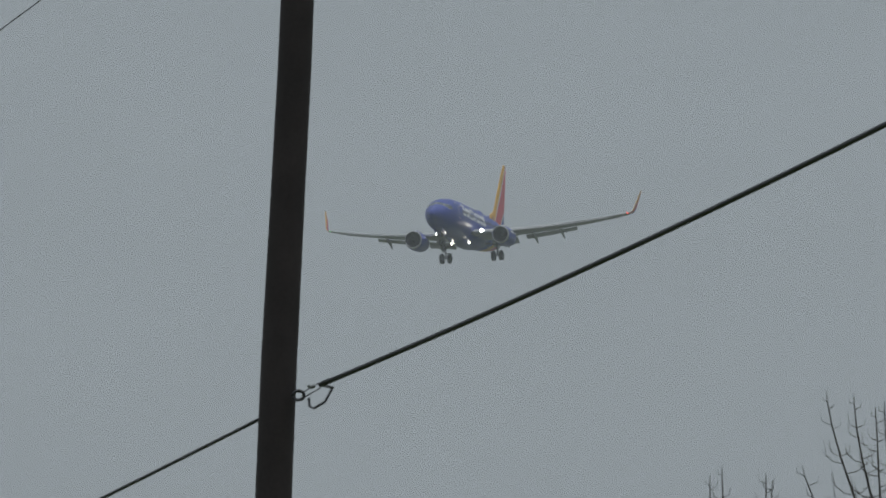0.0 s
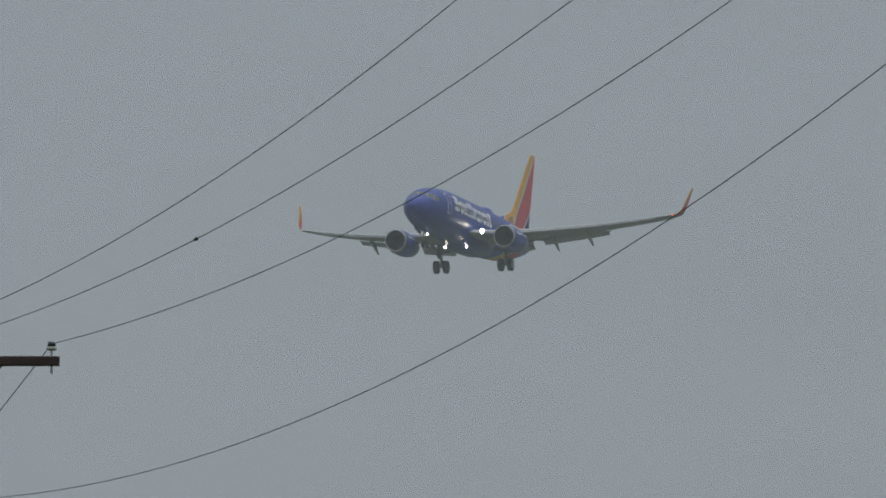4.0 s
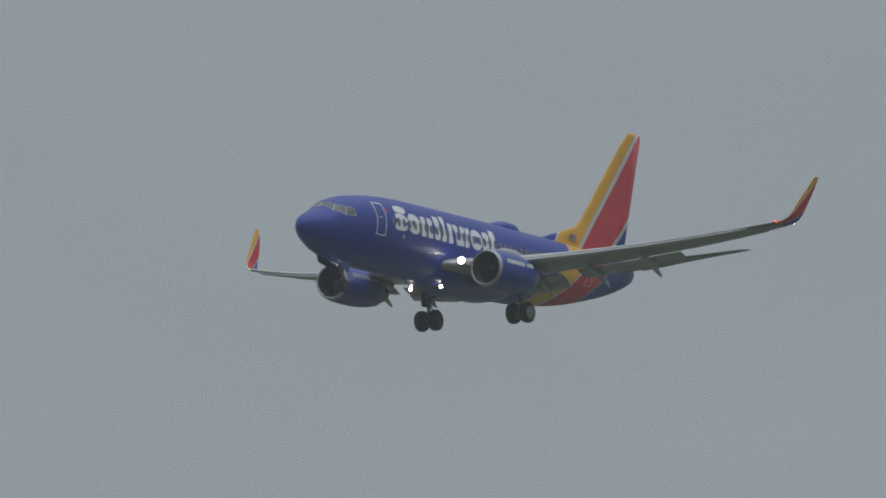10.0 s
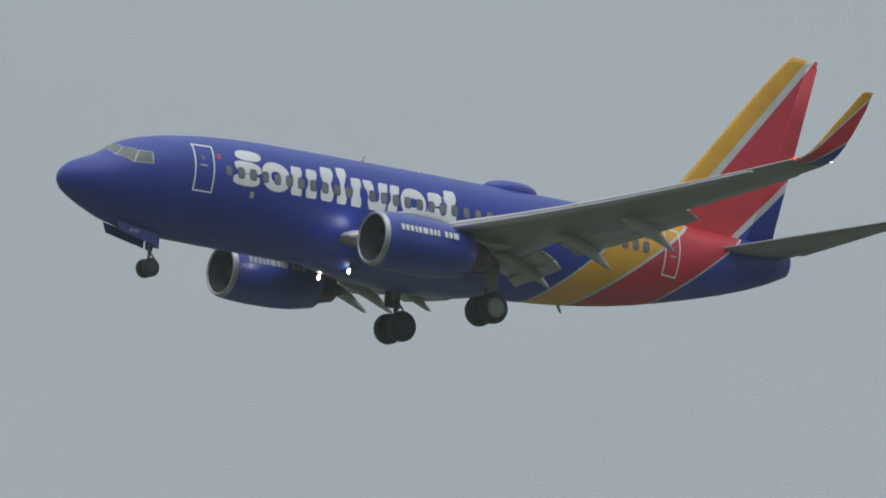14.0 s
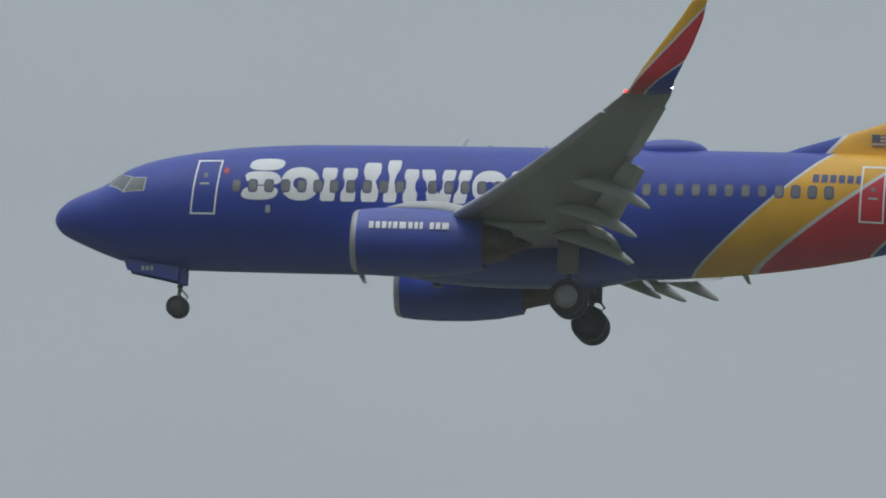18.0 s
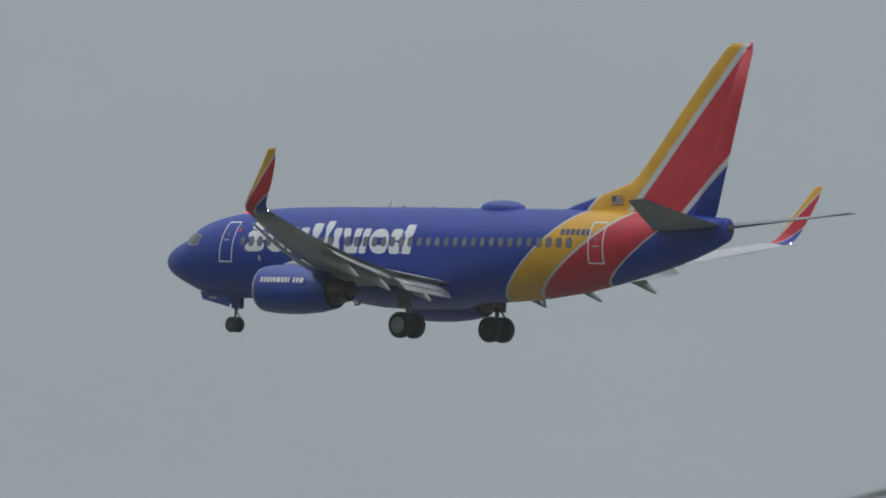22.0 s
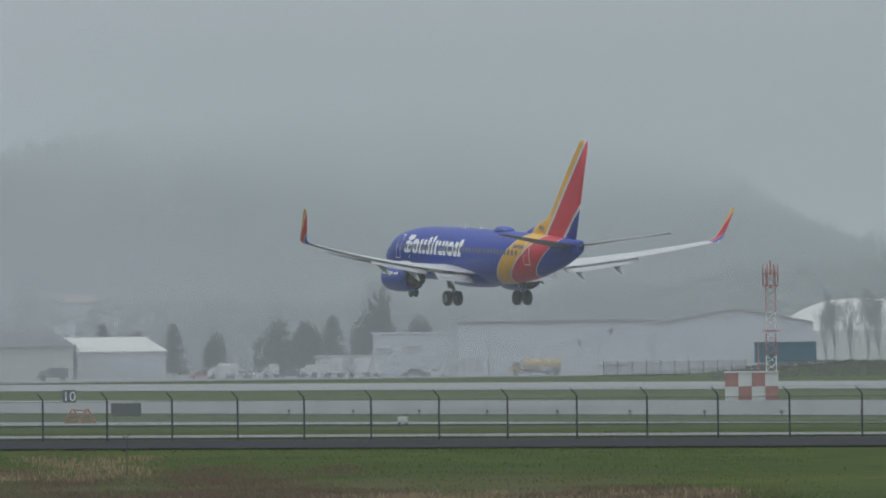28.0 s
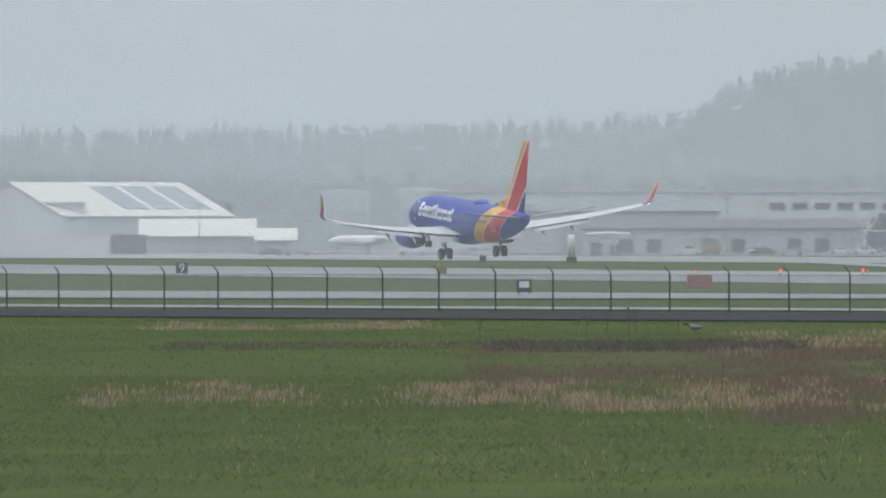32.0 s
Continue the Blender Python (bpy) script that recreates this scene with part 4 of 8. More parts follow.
# ---- ground ----
def ground_material():
    m = bpy.data.materials.new("wet_grass")
    m.use_nodes = True
    n, l = m.node_tree.nodes, m.node_tree.links
    b = n["Principled BSDF"]
    co = n.new("ShaderNodeTexCoord")
    a = n.new("ShaderNodeTexNoise")
    a.inputs["Scale"].default_value, a.inputs["Detail"].default_value = 0.035, 8
    l.new(co.outputs["Object"], a.inputs["Vector"])
    f = n.new("ShaderNodeTexNoise")
    f.inputs["Scale"].default_value, f.inputs["Detail"].default_value = 0.16, 9
    f.inputs["Roughness"].default_value = 0.62
    l.new(co.outputs["Object"], f.inputs["Vector"])
    r1 = n.new("ShaderNodeValToRGB")
    r1.color_ramp.elements[0].position, r1.color_ramp.elements[1].position = 0.35, 0.72
    r1.color_ramp.elements[0].color, r1.color_ramp.elements[1].color = (0.032, 0.055, 0.006, 1), (0.056, 0.071, 0.011, 1)
    l.new(a.outputs["Fac"], r1.inputs[0])
    r2 = n.new("ShaderNodeMapRange")
    r2.inputs["From Min"].default_value, r2.inputs["From Max"].default_value = 0.25, 0.75
    r2.inputs["To Min"].default_value, r2.inputs["To Max"].default_value = 0.66, 1.34
    l.new(f.outputs["Fac"], r2.inputs["Value"])
    x = n.new("ShaderNodeMix")
    x.data_type, x.blend_type = "RGBA", "MULTIPLY"
    x.inputs["Factor"].default_value = 1.0
    l.new(r1.outputs[0], x.inputs["A"])
    l.new(r2.outputs[0], x.inputs["B"])
    # drifts of dead brown growth in a belt along the fence
    mp = n.new("ShaderNodeMapping")
    mp.inputs["Rotation"].default_value = (0, 0, radians(-20))
    mp.inputs["Scale"].default_value = (0.13, 0.030, 1)
    l.new(co.outputs["Object"], mp.inputs[0])
    d = n.new("ShaderNodeTexNoise")
    d.inputs["Scale"].default_value, d.inputs["Detail"].default_value = 1.0, 9
    d.inputs["Roughness"].default_value = 0.62
    l.new(mp.outputs[0], d.inputs["Vector"])
    ln = n.new("ShaderNodeVectorMath")
    ln.operation = "LENGTH"
    l.new(co.outputs["Object"], ln.inputs[0])
    belt = n.new("ShaderNodeValToRGB")
    e = belt.color_ramp.elements
    e[0].position, e[0].color = 0.195, (0, 0, 0, 1)
    e[1].position, e[1].color = 0.225, (1, 1, 1, 1)
    e.new(0.262).color = (1, 1, 1, 1)
    e.new(0.318).color = (0.10, 0.10, 0.10, 1)
    k = n.new("ShaderNodeMath")
    k.operation = "MULTIPLY"
    l.new(ln.outputs["Value"], k.inputs[0])
    k.inputs[1].default_value = 0.001
    l.new(k.outputs[0], belt.inputs[0])
    r3 = n.new("ShaderNodeMapRange")
    r3.inputs["From Min"].default_value, r3.inputs["From Max"].default_value = 0.35, 0.54
    l.new(d.outputs["Fac"], r3.inputs["Value"])
    k2 = n.new("ShaderNodeMath")
    k2.operation = "MULTIPLY"
    l.new(r3.outputs[0], k2.inputs[0])
    l.new(belt.outputs[0], k2.inputs[1])
    # only between two bearings
    sp = n.new("ShaderNodeSeparateXYZ")
    l.new(co.outputs["Object"], sp.inputs[0])
    at = n.new("ShaderNodeMath")
    at.operation = "ARCTAN2"
    l.new(sp.outputs["X"], at.inputs[0])
    l.new(sp.outputs["Y"], at.inputs[1])
    for lo, hi in ((-72.4, -71.2), (-64.6, -65.8)):
        g = n.new("ShaderNodeMapRange")
        g.interpolation_type = "SMOOTHSTEP"
        g.inputs["From Min"].default_value, g.inputs["From Max"].default_value = radians(lo), radians(hi)
        g.inputs["To Min"].default_value = 0.08
        l.new(at.outputs[0], g.inputs["Value"])
        k3 = n.new("ShaderNodeMath")
        k3.operation = "MULTIPLY"
        l.new(k2.outputs[0], k3.inputs[0])
        l.new(g.outputs[0], k3.inputs[1])
        k2 = k3
    y = n.new("ShaderNodeMix")
    y.data_type = "RGBA"
    l.new(k2.outputs[0], y.inputs["Factor"])
    l.new(x.outputs["Result"], y.inputs["A"])
    y.inputs["B"].default_value = (0.080, 0.066, 0.036, 1)
    l.new(y.outputs["Result"], b.inputs["Base Color"])
    b.inputs["Roughness"].default_value = 0.95
    b.inputs["Specular IOR Level"].default_value = 0.05
    return m


M_GRASS = ground_material()
M_RUNWAY = material("wet_concrete", (0.13, 0.13, 0.125), 0.42, vary=0.18, scale=0.05, fine=0.5, spec=0.6)
M_TAXI = material("wet_taxiway_concrete", (0.16, 0.16, 0.155), 0.42, vary=0.2, scale=0.06, fine=0.5, spec=0.6)
M_ASPHALT = material("dark_asphalt", (0.036, 0.036, 0.041), 0.95, vary=0.2, scale=0.2, fine=0.5, spec=0.03)
M_APRON = material("apron_asphalt", (0.10, 0.10, 0.105), 0.45, vary=0.2, scale=0.04, fine=0.5)
FENCE_AZ, FENCE_Q = -27.0, 312.0      # bearing and distance of the fence line's nearest point


def sstep(a, b, x):
    t = min(1.0, max(0.0, (x - a) / (b - a)))
    return t * t * (3 - 2 * t)


def ground_z(x, y):
    """Field level at the fence, a little lower at the runway, a bank by the camera and a low rise by the arched hangars."""
    d = math.hypot(x, y)
    az = math.degrees(math.atan2(x, y))
    z = -0.9 * sstep(175, 285, y)
    z += 2.0 * (1 - sstep(18, 70, d))
    z += 1.9 * sstep(1430, 1640, d) * sstep(-64.9, -64.2, az) * (1 - sstep(-20, 10, az))
    if x > 0:
        z += 2.0 * sstep(40, 90, x) * (1 - sstep(300, 500, d)) * (1 - sstep(18, 70, d) * 0.0) * (0 if d < 18 else 1) * sstep(18, 70, d)
    return z


def build_ground():
    rs = [0.0] + list(np.geomspace(6, 120, 14)) + list(np.arange(130, 1300, 13.0)) + list(np.geomspace(1310, 4980, 40))
    na = 288
    verts = [(0, 0, ground_z(0.01, 0.01))]
    for r in rs[1:]:
        for k in range(na):
            a = 2 * math.pi * k / na
            x, y = r * math.sin(a), r * math.cos(a)
            verts.append((x, y, ground_z(x, y)))
    faces = [(0, 1 + (k + 1) % na, 1 + k) for k in range(na)]
    for i in range(len(rs) - 2):
        o, p = 1 + i * na, 1 + (i + 1) * na
        faces += [(o + k, o + (k + 1) % na, p + (k + 1) % na, p + k) for k in range(na)]
    tagged(mesh_object("ground", verts, faces, M_GRASS, smooth=True), "wet green airfield grass reaching the horizon", "grass field", kind="structure")


def strip(name, fn, u0, u1, v0, v1, mat, label, category, nu=60, nv=6, up=0.05):
    """Paved sheet over the ground; fn maps (u, v) to (x, y)."""
    verts, faces = [], []
    for i in range(nu + 1):
        for j in range(nv + 1):
            x, y = fn(u0 + (u1 - u0) * i / nu, v0 + (v1 - v0) * j / nv)
            verts.append((x, y, ground_z(x, y) + up))
    for i in range(nu):
        for j in range(nv):
            a = i * (nv + 1) + j
            faces.append((a, a + nv + 1, a + nv + 2, a + 1))
    return tagged(mesh_object(name, verts, faces, mat, smooth=True), label, category, kind="structure")


def along_fence(s, q):
    """s metres to the far end along the fence line, q metres out."""
    a = radians(FENCE_AZ)
    return q * math.sin(a) - s * math.cos(a), q * math.cos(a) + s * math.sin(a)


build_ground()
strip("runway", lambda u, v: (u, v), -3600, 1800, 284, 362, M_RUNWAY, "long wet grey concrete runway shining under the sky", "runway", 240, 8, 0.08)
strip("taxiway", lambda u, v: (u, v), -3600, 900, 458, 560, M_TAXI, "wet concrete taxiway beyond the runway", "taxiway", 160, 8, 0.08)
strip("apron", lambda u, v: (u, v), -3600, -1500, 585, 830, M_APRON, "wet dark apron before the hangars", "apron", 120, 10, 0.08)
strip("link_taxiway", lambda u, v: along_fence(u, v + 30 * (1 - sstep(300, 400, u))), 318, 1000, 366, 410, M_TAXI, "wet link taxiway beyond the fence", "taxiway", 80, 6, 0.08)
far_end, near_end = place(-70.04, 1343), place(-69.22, 1089)
strip("crossing_strip", lambda u, v: (far_end.x + (near_end.x - far_end.x) * u + v * 0.35, far_end.y + (near_end.y - far_end.y) * u + v * 0.94), 0, 1, -3, 3, M_TAXI, "narrow pale wet strip crossing the grass", "path", 30, 2, 0.10)
strip("perimeter_path", along_fence, -200, 1100, 323, 333, M_TAXI, "narrow pale wet path behind the fence", "path", 120, 3, 0.07)
strip("perimeter_road", along_fence, -200, 1100, 287, 313, M_ASPHALT, "dark asphalt perimeter road along the fence", "road", 120, 4, 0.07)


# ---- perimeter fence ----
def chain_link():
    """Woven wire seen from far off: mostly open, with slack and patches of grime."""
    m = bpy.data.materials.new("chain_link_wire")
    m.use_nodes = True
    n, l = m.node_tree.nodes, m.node_tree.links
    b = n["Principled BSDF"]
    b.inputs["Base Color"].default_value = (0.16, 0.165, 0.165, 1)
    b.inputs["Roughness"].default_value = 0.6
    co = n.new("ShaderNodeTexCoord")
    no = n.new("ShaderNodeTexNoise")
    no.inputs["Scale"].default_value, no.inputs["Detail"].default_value = 0.8, 4
    l.new(co.outputs["Object"], no.inputs["Vector"])
    r = n.new("ShaderNodeMapRange")
    r.inputs["From Min"].default_value, r.inputs["From Max"].default_value = 0.3, 0.7
    r.inputs["To Min"].default_value, r.inputs["To Max"].default_value = 0.14, 0.22
    l.new(no.outputs["Fac"], r.inputs["Value"])
    l.new(r.outputs[0], b.inputs["Alpha"])
    return m


M_LINK = chain_link()


def build_fence():
    fence = thing("perimeter_fence", "dark steel airport fence with angled barbed wire arms", "fence")
    bm = bmesh.new()
    tube(bm, [(0, 0, -0.1), (0, 0, 1.70)], 0.040, 7)
    post = part("post", bm, M_GALVDARK, fence)
    bm = bmesh.new()
    tube(bm, [(0, 0, 1.68), (0.02, 0, 1.74), (0.05, 0, 1.78), (0.26, 0, 2.02)], [0.04, 0.035, 0.03, 0.022], 6)
    arm = part("arm", bm, M_GALVDARK, post)
    a = radians(FENCE_AZ)
    turn = math.degrees(-a) + 180 + 25
    xs = []
    for k in range(94):
        s = 3.5004 * (27.9155 + k)
        x, y = along_fence(s, FENCE_Q)
        lean = random.uniform(-0.8, 0.8)
        m = pose(x, y, ground_z(x, y) + 0.05, lean, 0, turn)
        if k == 0:
            post.matrix_basis = m
        else:
            p = share(post, "post", m, fence)
            share(arm, "arm", Matrix(), p)
        xs.append(m)
    for dx, z in ((0.25, 2.01), (0.16, 1.91), (0.07, 1.81), (0.0, 1.62)):
        bm = bmesh.new()
        tube(bm, [m @ Vector((dx, 0, z)) for m in xs], 0.004 if dx else 0.010, 4)
        part("strand", bm, M_GALVDARK, fence, "barbed wire strand" if dx else "top rail wire")
    for a, b in zip(xs, xs[1:]):
        corners = [a @ Vector((0, 0.03, 0.05)), b @ Vector((0, 0.03, 0.05)), b @ Vector((0, 0.03, 1.62)), a @ Vector((0, 0.03, 1.62))]
        mesh_object("chain_link_panel", corners, [(0, 1, 2, 3)], M_LINK, fence, label="grey chain-link mesh")


build_fence()


# ---- field weeds ----
def blades(name, n, where, height, width, mat, label, category, spread=0.35, lean=0.35):
    """Many thin blades of grass as one object."""
    rng = np.random.default_rng(len(name) * 7 + n)
    pts = where(rng, n)
    h = height * (0.45 + 0.75 * rng.random(n))
    ang = rng.random(n) * 2 * np.pi
    w = width * (0.7 + 0.6 * rng.random(n))
    lx, ly = rng.normal(0, lean, n) * h, rng.normal(0, lean, n) * h
    z = np.array([ground_z(x, y) for x, y in pts])
    v = np.empty((n, 4, 3))
    cx, cy = np.cos(ang) * w / 2, np.sin(ang) * w / 2
    v[:, 0] = np.stack([pts[:, 0] - cx, pts[:, 1] - cy, z - 0.02], 1)
    v[:, 1] = np.stack([pts[:, 0] + cx, pts[:, 1] + cy, z - 0.02], 1)
    v[:, 2] = np.stack([pts[:, 0] + lx * 0.4 + cx * 0.7, pts[:, 1] + ly * 0.4 + cy * 0.7, z + h * 0.6], 1)
    v[:, 3] = np.stack([pts[:, 0] + lx, pts[:, 1] + ly, z + h], 1)
    k = np.arange(n) * 4
    faces = np.stack([k, k + 1, k + 2, k + 3], 1)
    me = bpy.data.meshes.new(name)
    me.from_pydata(v.reshape(-1, 3).tolist(), [], faces.tolist())
    me.materials.append(mat)
    return tagged(new(name, me), label, category, kind="stuff")


def clumps(az0, az1, r0, r1, count, size, bias=1.0, patchy=0.0):
    """Scatter of blades gathered in tufts."""
    def where(rng, n):
        c_az = az0 + (az1 - az0) * rng.random(count)
        c_r = r0 + (r1 - r0) * rng.random(count)**bias
        if patchy:
            keep = np.array([noise.noise((a * patchy, r * 0.035, 1.7)) + 0.5 * noise.noise((a * patchy * 4, r * 0.12, 5.1)) for a, r in zip(c_az, c_r)]) + rng.normal(0, 0.16, count) > 0.10
            if keep.any():
                pick = rng.choice(np.flatnonzero(keep), count)
                c_az, c_r = c_az[pick] + rng.normal(0, 0.01, count), c_r[pick] + rng.normal(0, 0.6, count)
        i = rng.integers(0, count, n)
        x = c_r * np.sin(np.radians(c_az))
        y = c_r * np.cos(np.radians(c_az))
        sz = size * (0.4 + rng.random(count))
        return np.stack([x[i] + rng.normal(0, 1, n) * sz[i], y[i] + rng.normal(0, 1, n) * sz[i]], 1)
    return where


M_BLADE = leafy("green_blade", (0.092, 0.122, 0.020), (0.143, 0.178, 0.040))
M_STRAW = leafy("dry_straw", (0.15, 0.098, 0.060), (0.60, 0.43, 0.27))
M_STALK = leafy("dead_brown_stalk", (0.115, 0.077, 0.049), (0.25, 0.165, 0.108))
M_BRAMBLE = leafy("dark_bramble_cane", (0.07, 0.054, 0.042), (0.15, 0.115, 0.09))
WET, DRY = "wet green grass tufts on the airfield", "dry straw-coloured grass standing in loose drifts"
blades("grass_tufts", 70000, clumps(-75.3, -64.2, 138, 250, 5000, 0.6, 0.8), 0.09, 0.010, M_BLADE, WET, "grass", lean=0.7)
blades("grass_tufts", 80000, clumps(-75.3, -64.2, 200, 440, 3600, 0.9, 0.9), 0.09, 0.011, M_BLADE, WET, "grass", lean=0.6)
blades("straw_grass", 19000, clumps(-71.9, -65.2, 198, 242, 2600, 0.30, 1.0, 2.6), 0.19, 0.0065, M_STRAW, DRY, "dry grass", lean=0.17)
blades("straw_grass", 9000, clumps(-66.9, -64.6, 184, 250, 900, 0.3, 1.0, 3.4), 0.20, 0.0065, M_STRAW, DRY, "dry grass", lean=0.17)
blades("straw_patch", 9000, clumps(-70.6, -67.9, 285, 350, 1100, 0.4, 1.0, 3.0), 0.20, 0.009, M_STRAW, "scattered patches of dry pale grass", "dry grass", lean=0.18)
blades("straw_patch", 4000, clumps(-73.9, -72.3, 366, 396, 300, 0.5, 1.0, 4.0), 0.16, 0.012, M_STRAW, "pale dry grass beside the perimeter road", "dry grass", lean=0.2)
blades("straw_wisps", 4500, clumps(-74.4, -71.9, 205, 236, 380, 0.35, 1.0, 3.2), 0.17, 0.0075, M_STRAW, "thin wisps of dry pale grass", "dry grass", lean=0.2)
blades("straw_wisps", 700, clumps(-73.6, -69.0, 146, 190, 300, 0.25, 1.0), 0.12, 0.006, M_STRAW, "thin wisps of dry pale grass", "dry grass", lean=0.2)
blades("dead_weeds", 46000, clumps(-70.4, -64.6, 186, 262, 2600, 0.6, 1.0, 2.0), 0.14, 0.009, M_STALK, "dead brown weed stalks", "weeds", lean=0.3)
blades("brown_weeds", 36000, clumps(-72.0, -66.8, 215, 318, 2400, 0.6, 1.0, 2.3), 0.15, 0.010, M_STALK, "dead brown weed stalks", "weeds", lean=0.3)
blades("bramble_thicket", 4200, clumps(-71.95, -70.2, 296, 320, 1000, 0.35, 1.0), 0.24, 0.007, M_BRAMBLE, "dark tangled bramble canes in the grass", "brambles", lean=0.5)
blades("bramble_thicket", 2600, clumps(-73.8, -71.8, 304, 324, 900, 0.4, 1.0), 0.13, 0.008, M_BRAMBLE, "low dark bramble canes in the grass", "brambles", lean=0.5)


# ---- crow-sized bird on the grass ----
def build_bird():
    p = place(-70.80, 346)
    bird = thing("bird", "grey bird with a darker head standing in the grass", "bird", pose(p.x, p.y, ground_z(p.x, p.y), 0, 0, 70 + 180))
    m1 = material("dark_feathers", (0.16, 0.16, 0.165), 0.8)
    bm = bmesh.new()
    rings = [[(x, r * math.cos(t), 0.27 + z + r * 0.85 * math.sin(t)) for t in [2 * math.pi * k / 10 for k in range(10)]]
             for x, r, z in ((-0.30, 0.015, 0.02), (-0.2, 0.06, 0.01), (-0.05, 0.12, 0), (0.1, 0.12, 0.01), (0.2, 0.07, 0.04), (0.26, 0.02, 0.06))]
    loft(bm, rings)
    part("body", bm, m1, bird, smooth=True)
    bm = bmesh.new()
    tube(bm, [(0.2, 0, 0.31), (0.27, 0, 0.36), (0.33, 0, 0.38)], [0.045, 0.03, 0.035], 8)
    part("neck", bm, M_DARK, bird, smooth=True)
    bm = bmesh.new()
    tube(bm, [(0.32, 0, 0.385), (0.38, 0, 0.39), (0.44, 0, 0.375)], [0.035, 0.032, 0.008], 8)
    part("head", bm, M_DARK, bird, smooth=True)
    for y in (-0.05, 0.05):
        bm = bmesh.new()
        tube(bm, [(0.02, y, 0.2), (0.02, y, 0.0)], 0.012, 5)
        part("leg", bm, M_DARK, bird)


build_bird()


# ---- utility poles and wires near the camera ----
def wire_between(name, a, b, sag, r, mat, label, category="wire", n=40):
    a, b = Vector(a), Vector(b)
    bm = bmesh.new()
    pts = []
    for i in range(n + 1):
        u = i / n
        p = a.lerp(b, u)
        p.z -= 4 * sag * u * (1 - u)
        pts.append(p)
    tube(bm, pts, r, 6)
    return tagged(part(name, bm, mat, smooth=True), label, category)


def utility_pole(az, dist, top, face, r0, r1, label, lean=0.0, wood=M_WOOD):
    """Round wooden pole with a crossarm, two braces and three insulators; face: heading across the line."""
    p = place(az, dist)
    g = ground_z(p.x, p.y)
    pole = thing("utility_pole", label, "utility pole", Matrix.Translation((p.x, p.y, g)) @ Matrix.Rotation(radians(lean), 4, p.normalized()) @ pose(0, 0, 0, 0, 0, face))
    h = top - g
    bm = bmesh.new()
    zs = [-0.3] + [h * k / 14 for k in range(1, 15)]
    rng = random.Random(int(az * 10))
    rings = []
    for z in zs:
        r = r0 + (r1 - r0) * max(0, z) / h
        w = rng.uniform(-0.006, 0.006)
        rings.append([((r + rng.uniform(-0.003, 0.003)) * math.cos(t) + w, (r + rng.uniform(-0.003, 0.003)) * math.sin(t), z) for t in [2 * math.pi * k / 16 for k in range(16)]])
    loft(bm, rings)
    part("shaft", bm, wood, pole, "dark creosoted wooden shaft", True)
    bm = bmesh.new()
    bevel_box(bm, -1.10, 1.10, -r1 - 0.13, -r1 - 0.02, h - 0.29, h - 0.17, 0.012)
    part("crossarm", bm, wood, pole, "dark wooden crossarm")
    for s in (-1, 1):
        bm = bmesh.new()
        tube(bm, [(s * 0.42, -r1 - 0.06, h - 0.24), (s * 0.06, -r1 - 0.02, h - 0.60)], 0.022, 6)
        part("brace", bm, M_GALV, pole, "flat steel brace")
    tips = []
    for x, z in ((-1.03, h - 0.17), (0.08, h + 0.0), (1.0, h - 0.17)):
        bm = bmesh.new()
        y = -r1 - 0.07 if abs(x) > 0.5 else 0.0
        m = Matrix.Translation((x, y, z)) @ Matrix.Rotation(radians(-90), 4, "Y")
        lathe(bm, [(0, 0.012), (0.08, 0.012), (0.081, 0.03)], 8, m)
        ins = part("pin", bm, M_GALV, pole)
        bm = bmesh.new()
        lathe(bm, [(0.07, 0.03), (0.08, 0.062), (0.115, 0.066), (0.12, 0.035), (0.14, 0.045), (0.165, 0.045), (0.175, 0.02)], 14, m)
        part("insulator", bm, M_PORC, ins, "pale porcelain insulator", True)
        bm = bmesh.new()
        lathe(bm, [(0.12, 0.04), (0.135, 0.052), (0.165, 0.050), (0.182, 0.024)], 14, m)
        part("saddle", bm, M_GALVDARK, ins, "dark wire saddle", True)
        bm = bmesh.new()
        tube(bm, [(x, y, z - 0.22), (x, y, z - 0.10)], 0.016, 6)
        part("bolt", bm, M_GALV, pole)
        tips.append(Vector((x, y, z + 0.155)))
    bm = bmesh.new()
    tube(bm, [(-0.42, -r1 - 0.14, h - 0.23), (-0.42, -r1 - 0.10, h - 0.23)], 0.02, 6)
    part("bolt", bm, M_GALV, pole)
    return pole, [pole.matrix_basis @ t for t in tips]


POLE_B, TIPS_B = utility_pole(66.235, 125, 15.815, -68.0, 0.145, 0.112, "wooden utility pole with crossarm and three wires", 0.0, material("reddish_weathered_wood", (0.048, 0.032, 0.029), 0.85, vary=0.35, scale=3, fine=0.5, bump=0.5, bump_scale=18))
POLE_A, TIPS_A = utility_pole(72.365, 78, 17.3, -58.0, 0.166, 0.119, "leaning dark wooden utility pole with a cable eye", 2.85)
POLE_D, TIPS_D = utility_pole(64.2, 190, 15.9, -72.0, 0.145, 0.112, "wooden utility pole farther down the wire line")
for i, (z1, sag) in enumerate(((18.09, 1.017), (17.81, 0.883), (17.335, 0.946))):
    end = Vector(TIPS_A[i])
    end.z = z1
    wire_between("power_wire", TIPS_B[i], end, sag, 0.0052, M_WIRE, "thin dark power wire sagging between poles")
    wire_between("power_wire", TIPS_B[i], TIPS_D[i], 0.9, 0.0065, M_WIRE, "thin dark power wire running away from the pole")
    wire_between("power_wire", end, place(90 + 2 * i, 42, 20.5), 0.7, 0.0065, M_WIRE, "thin dark power wire overhead")
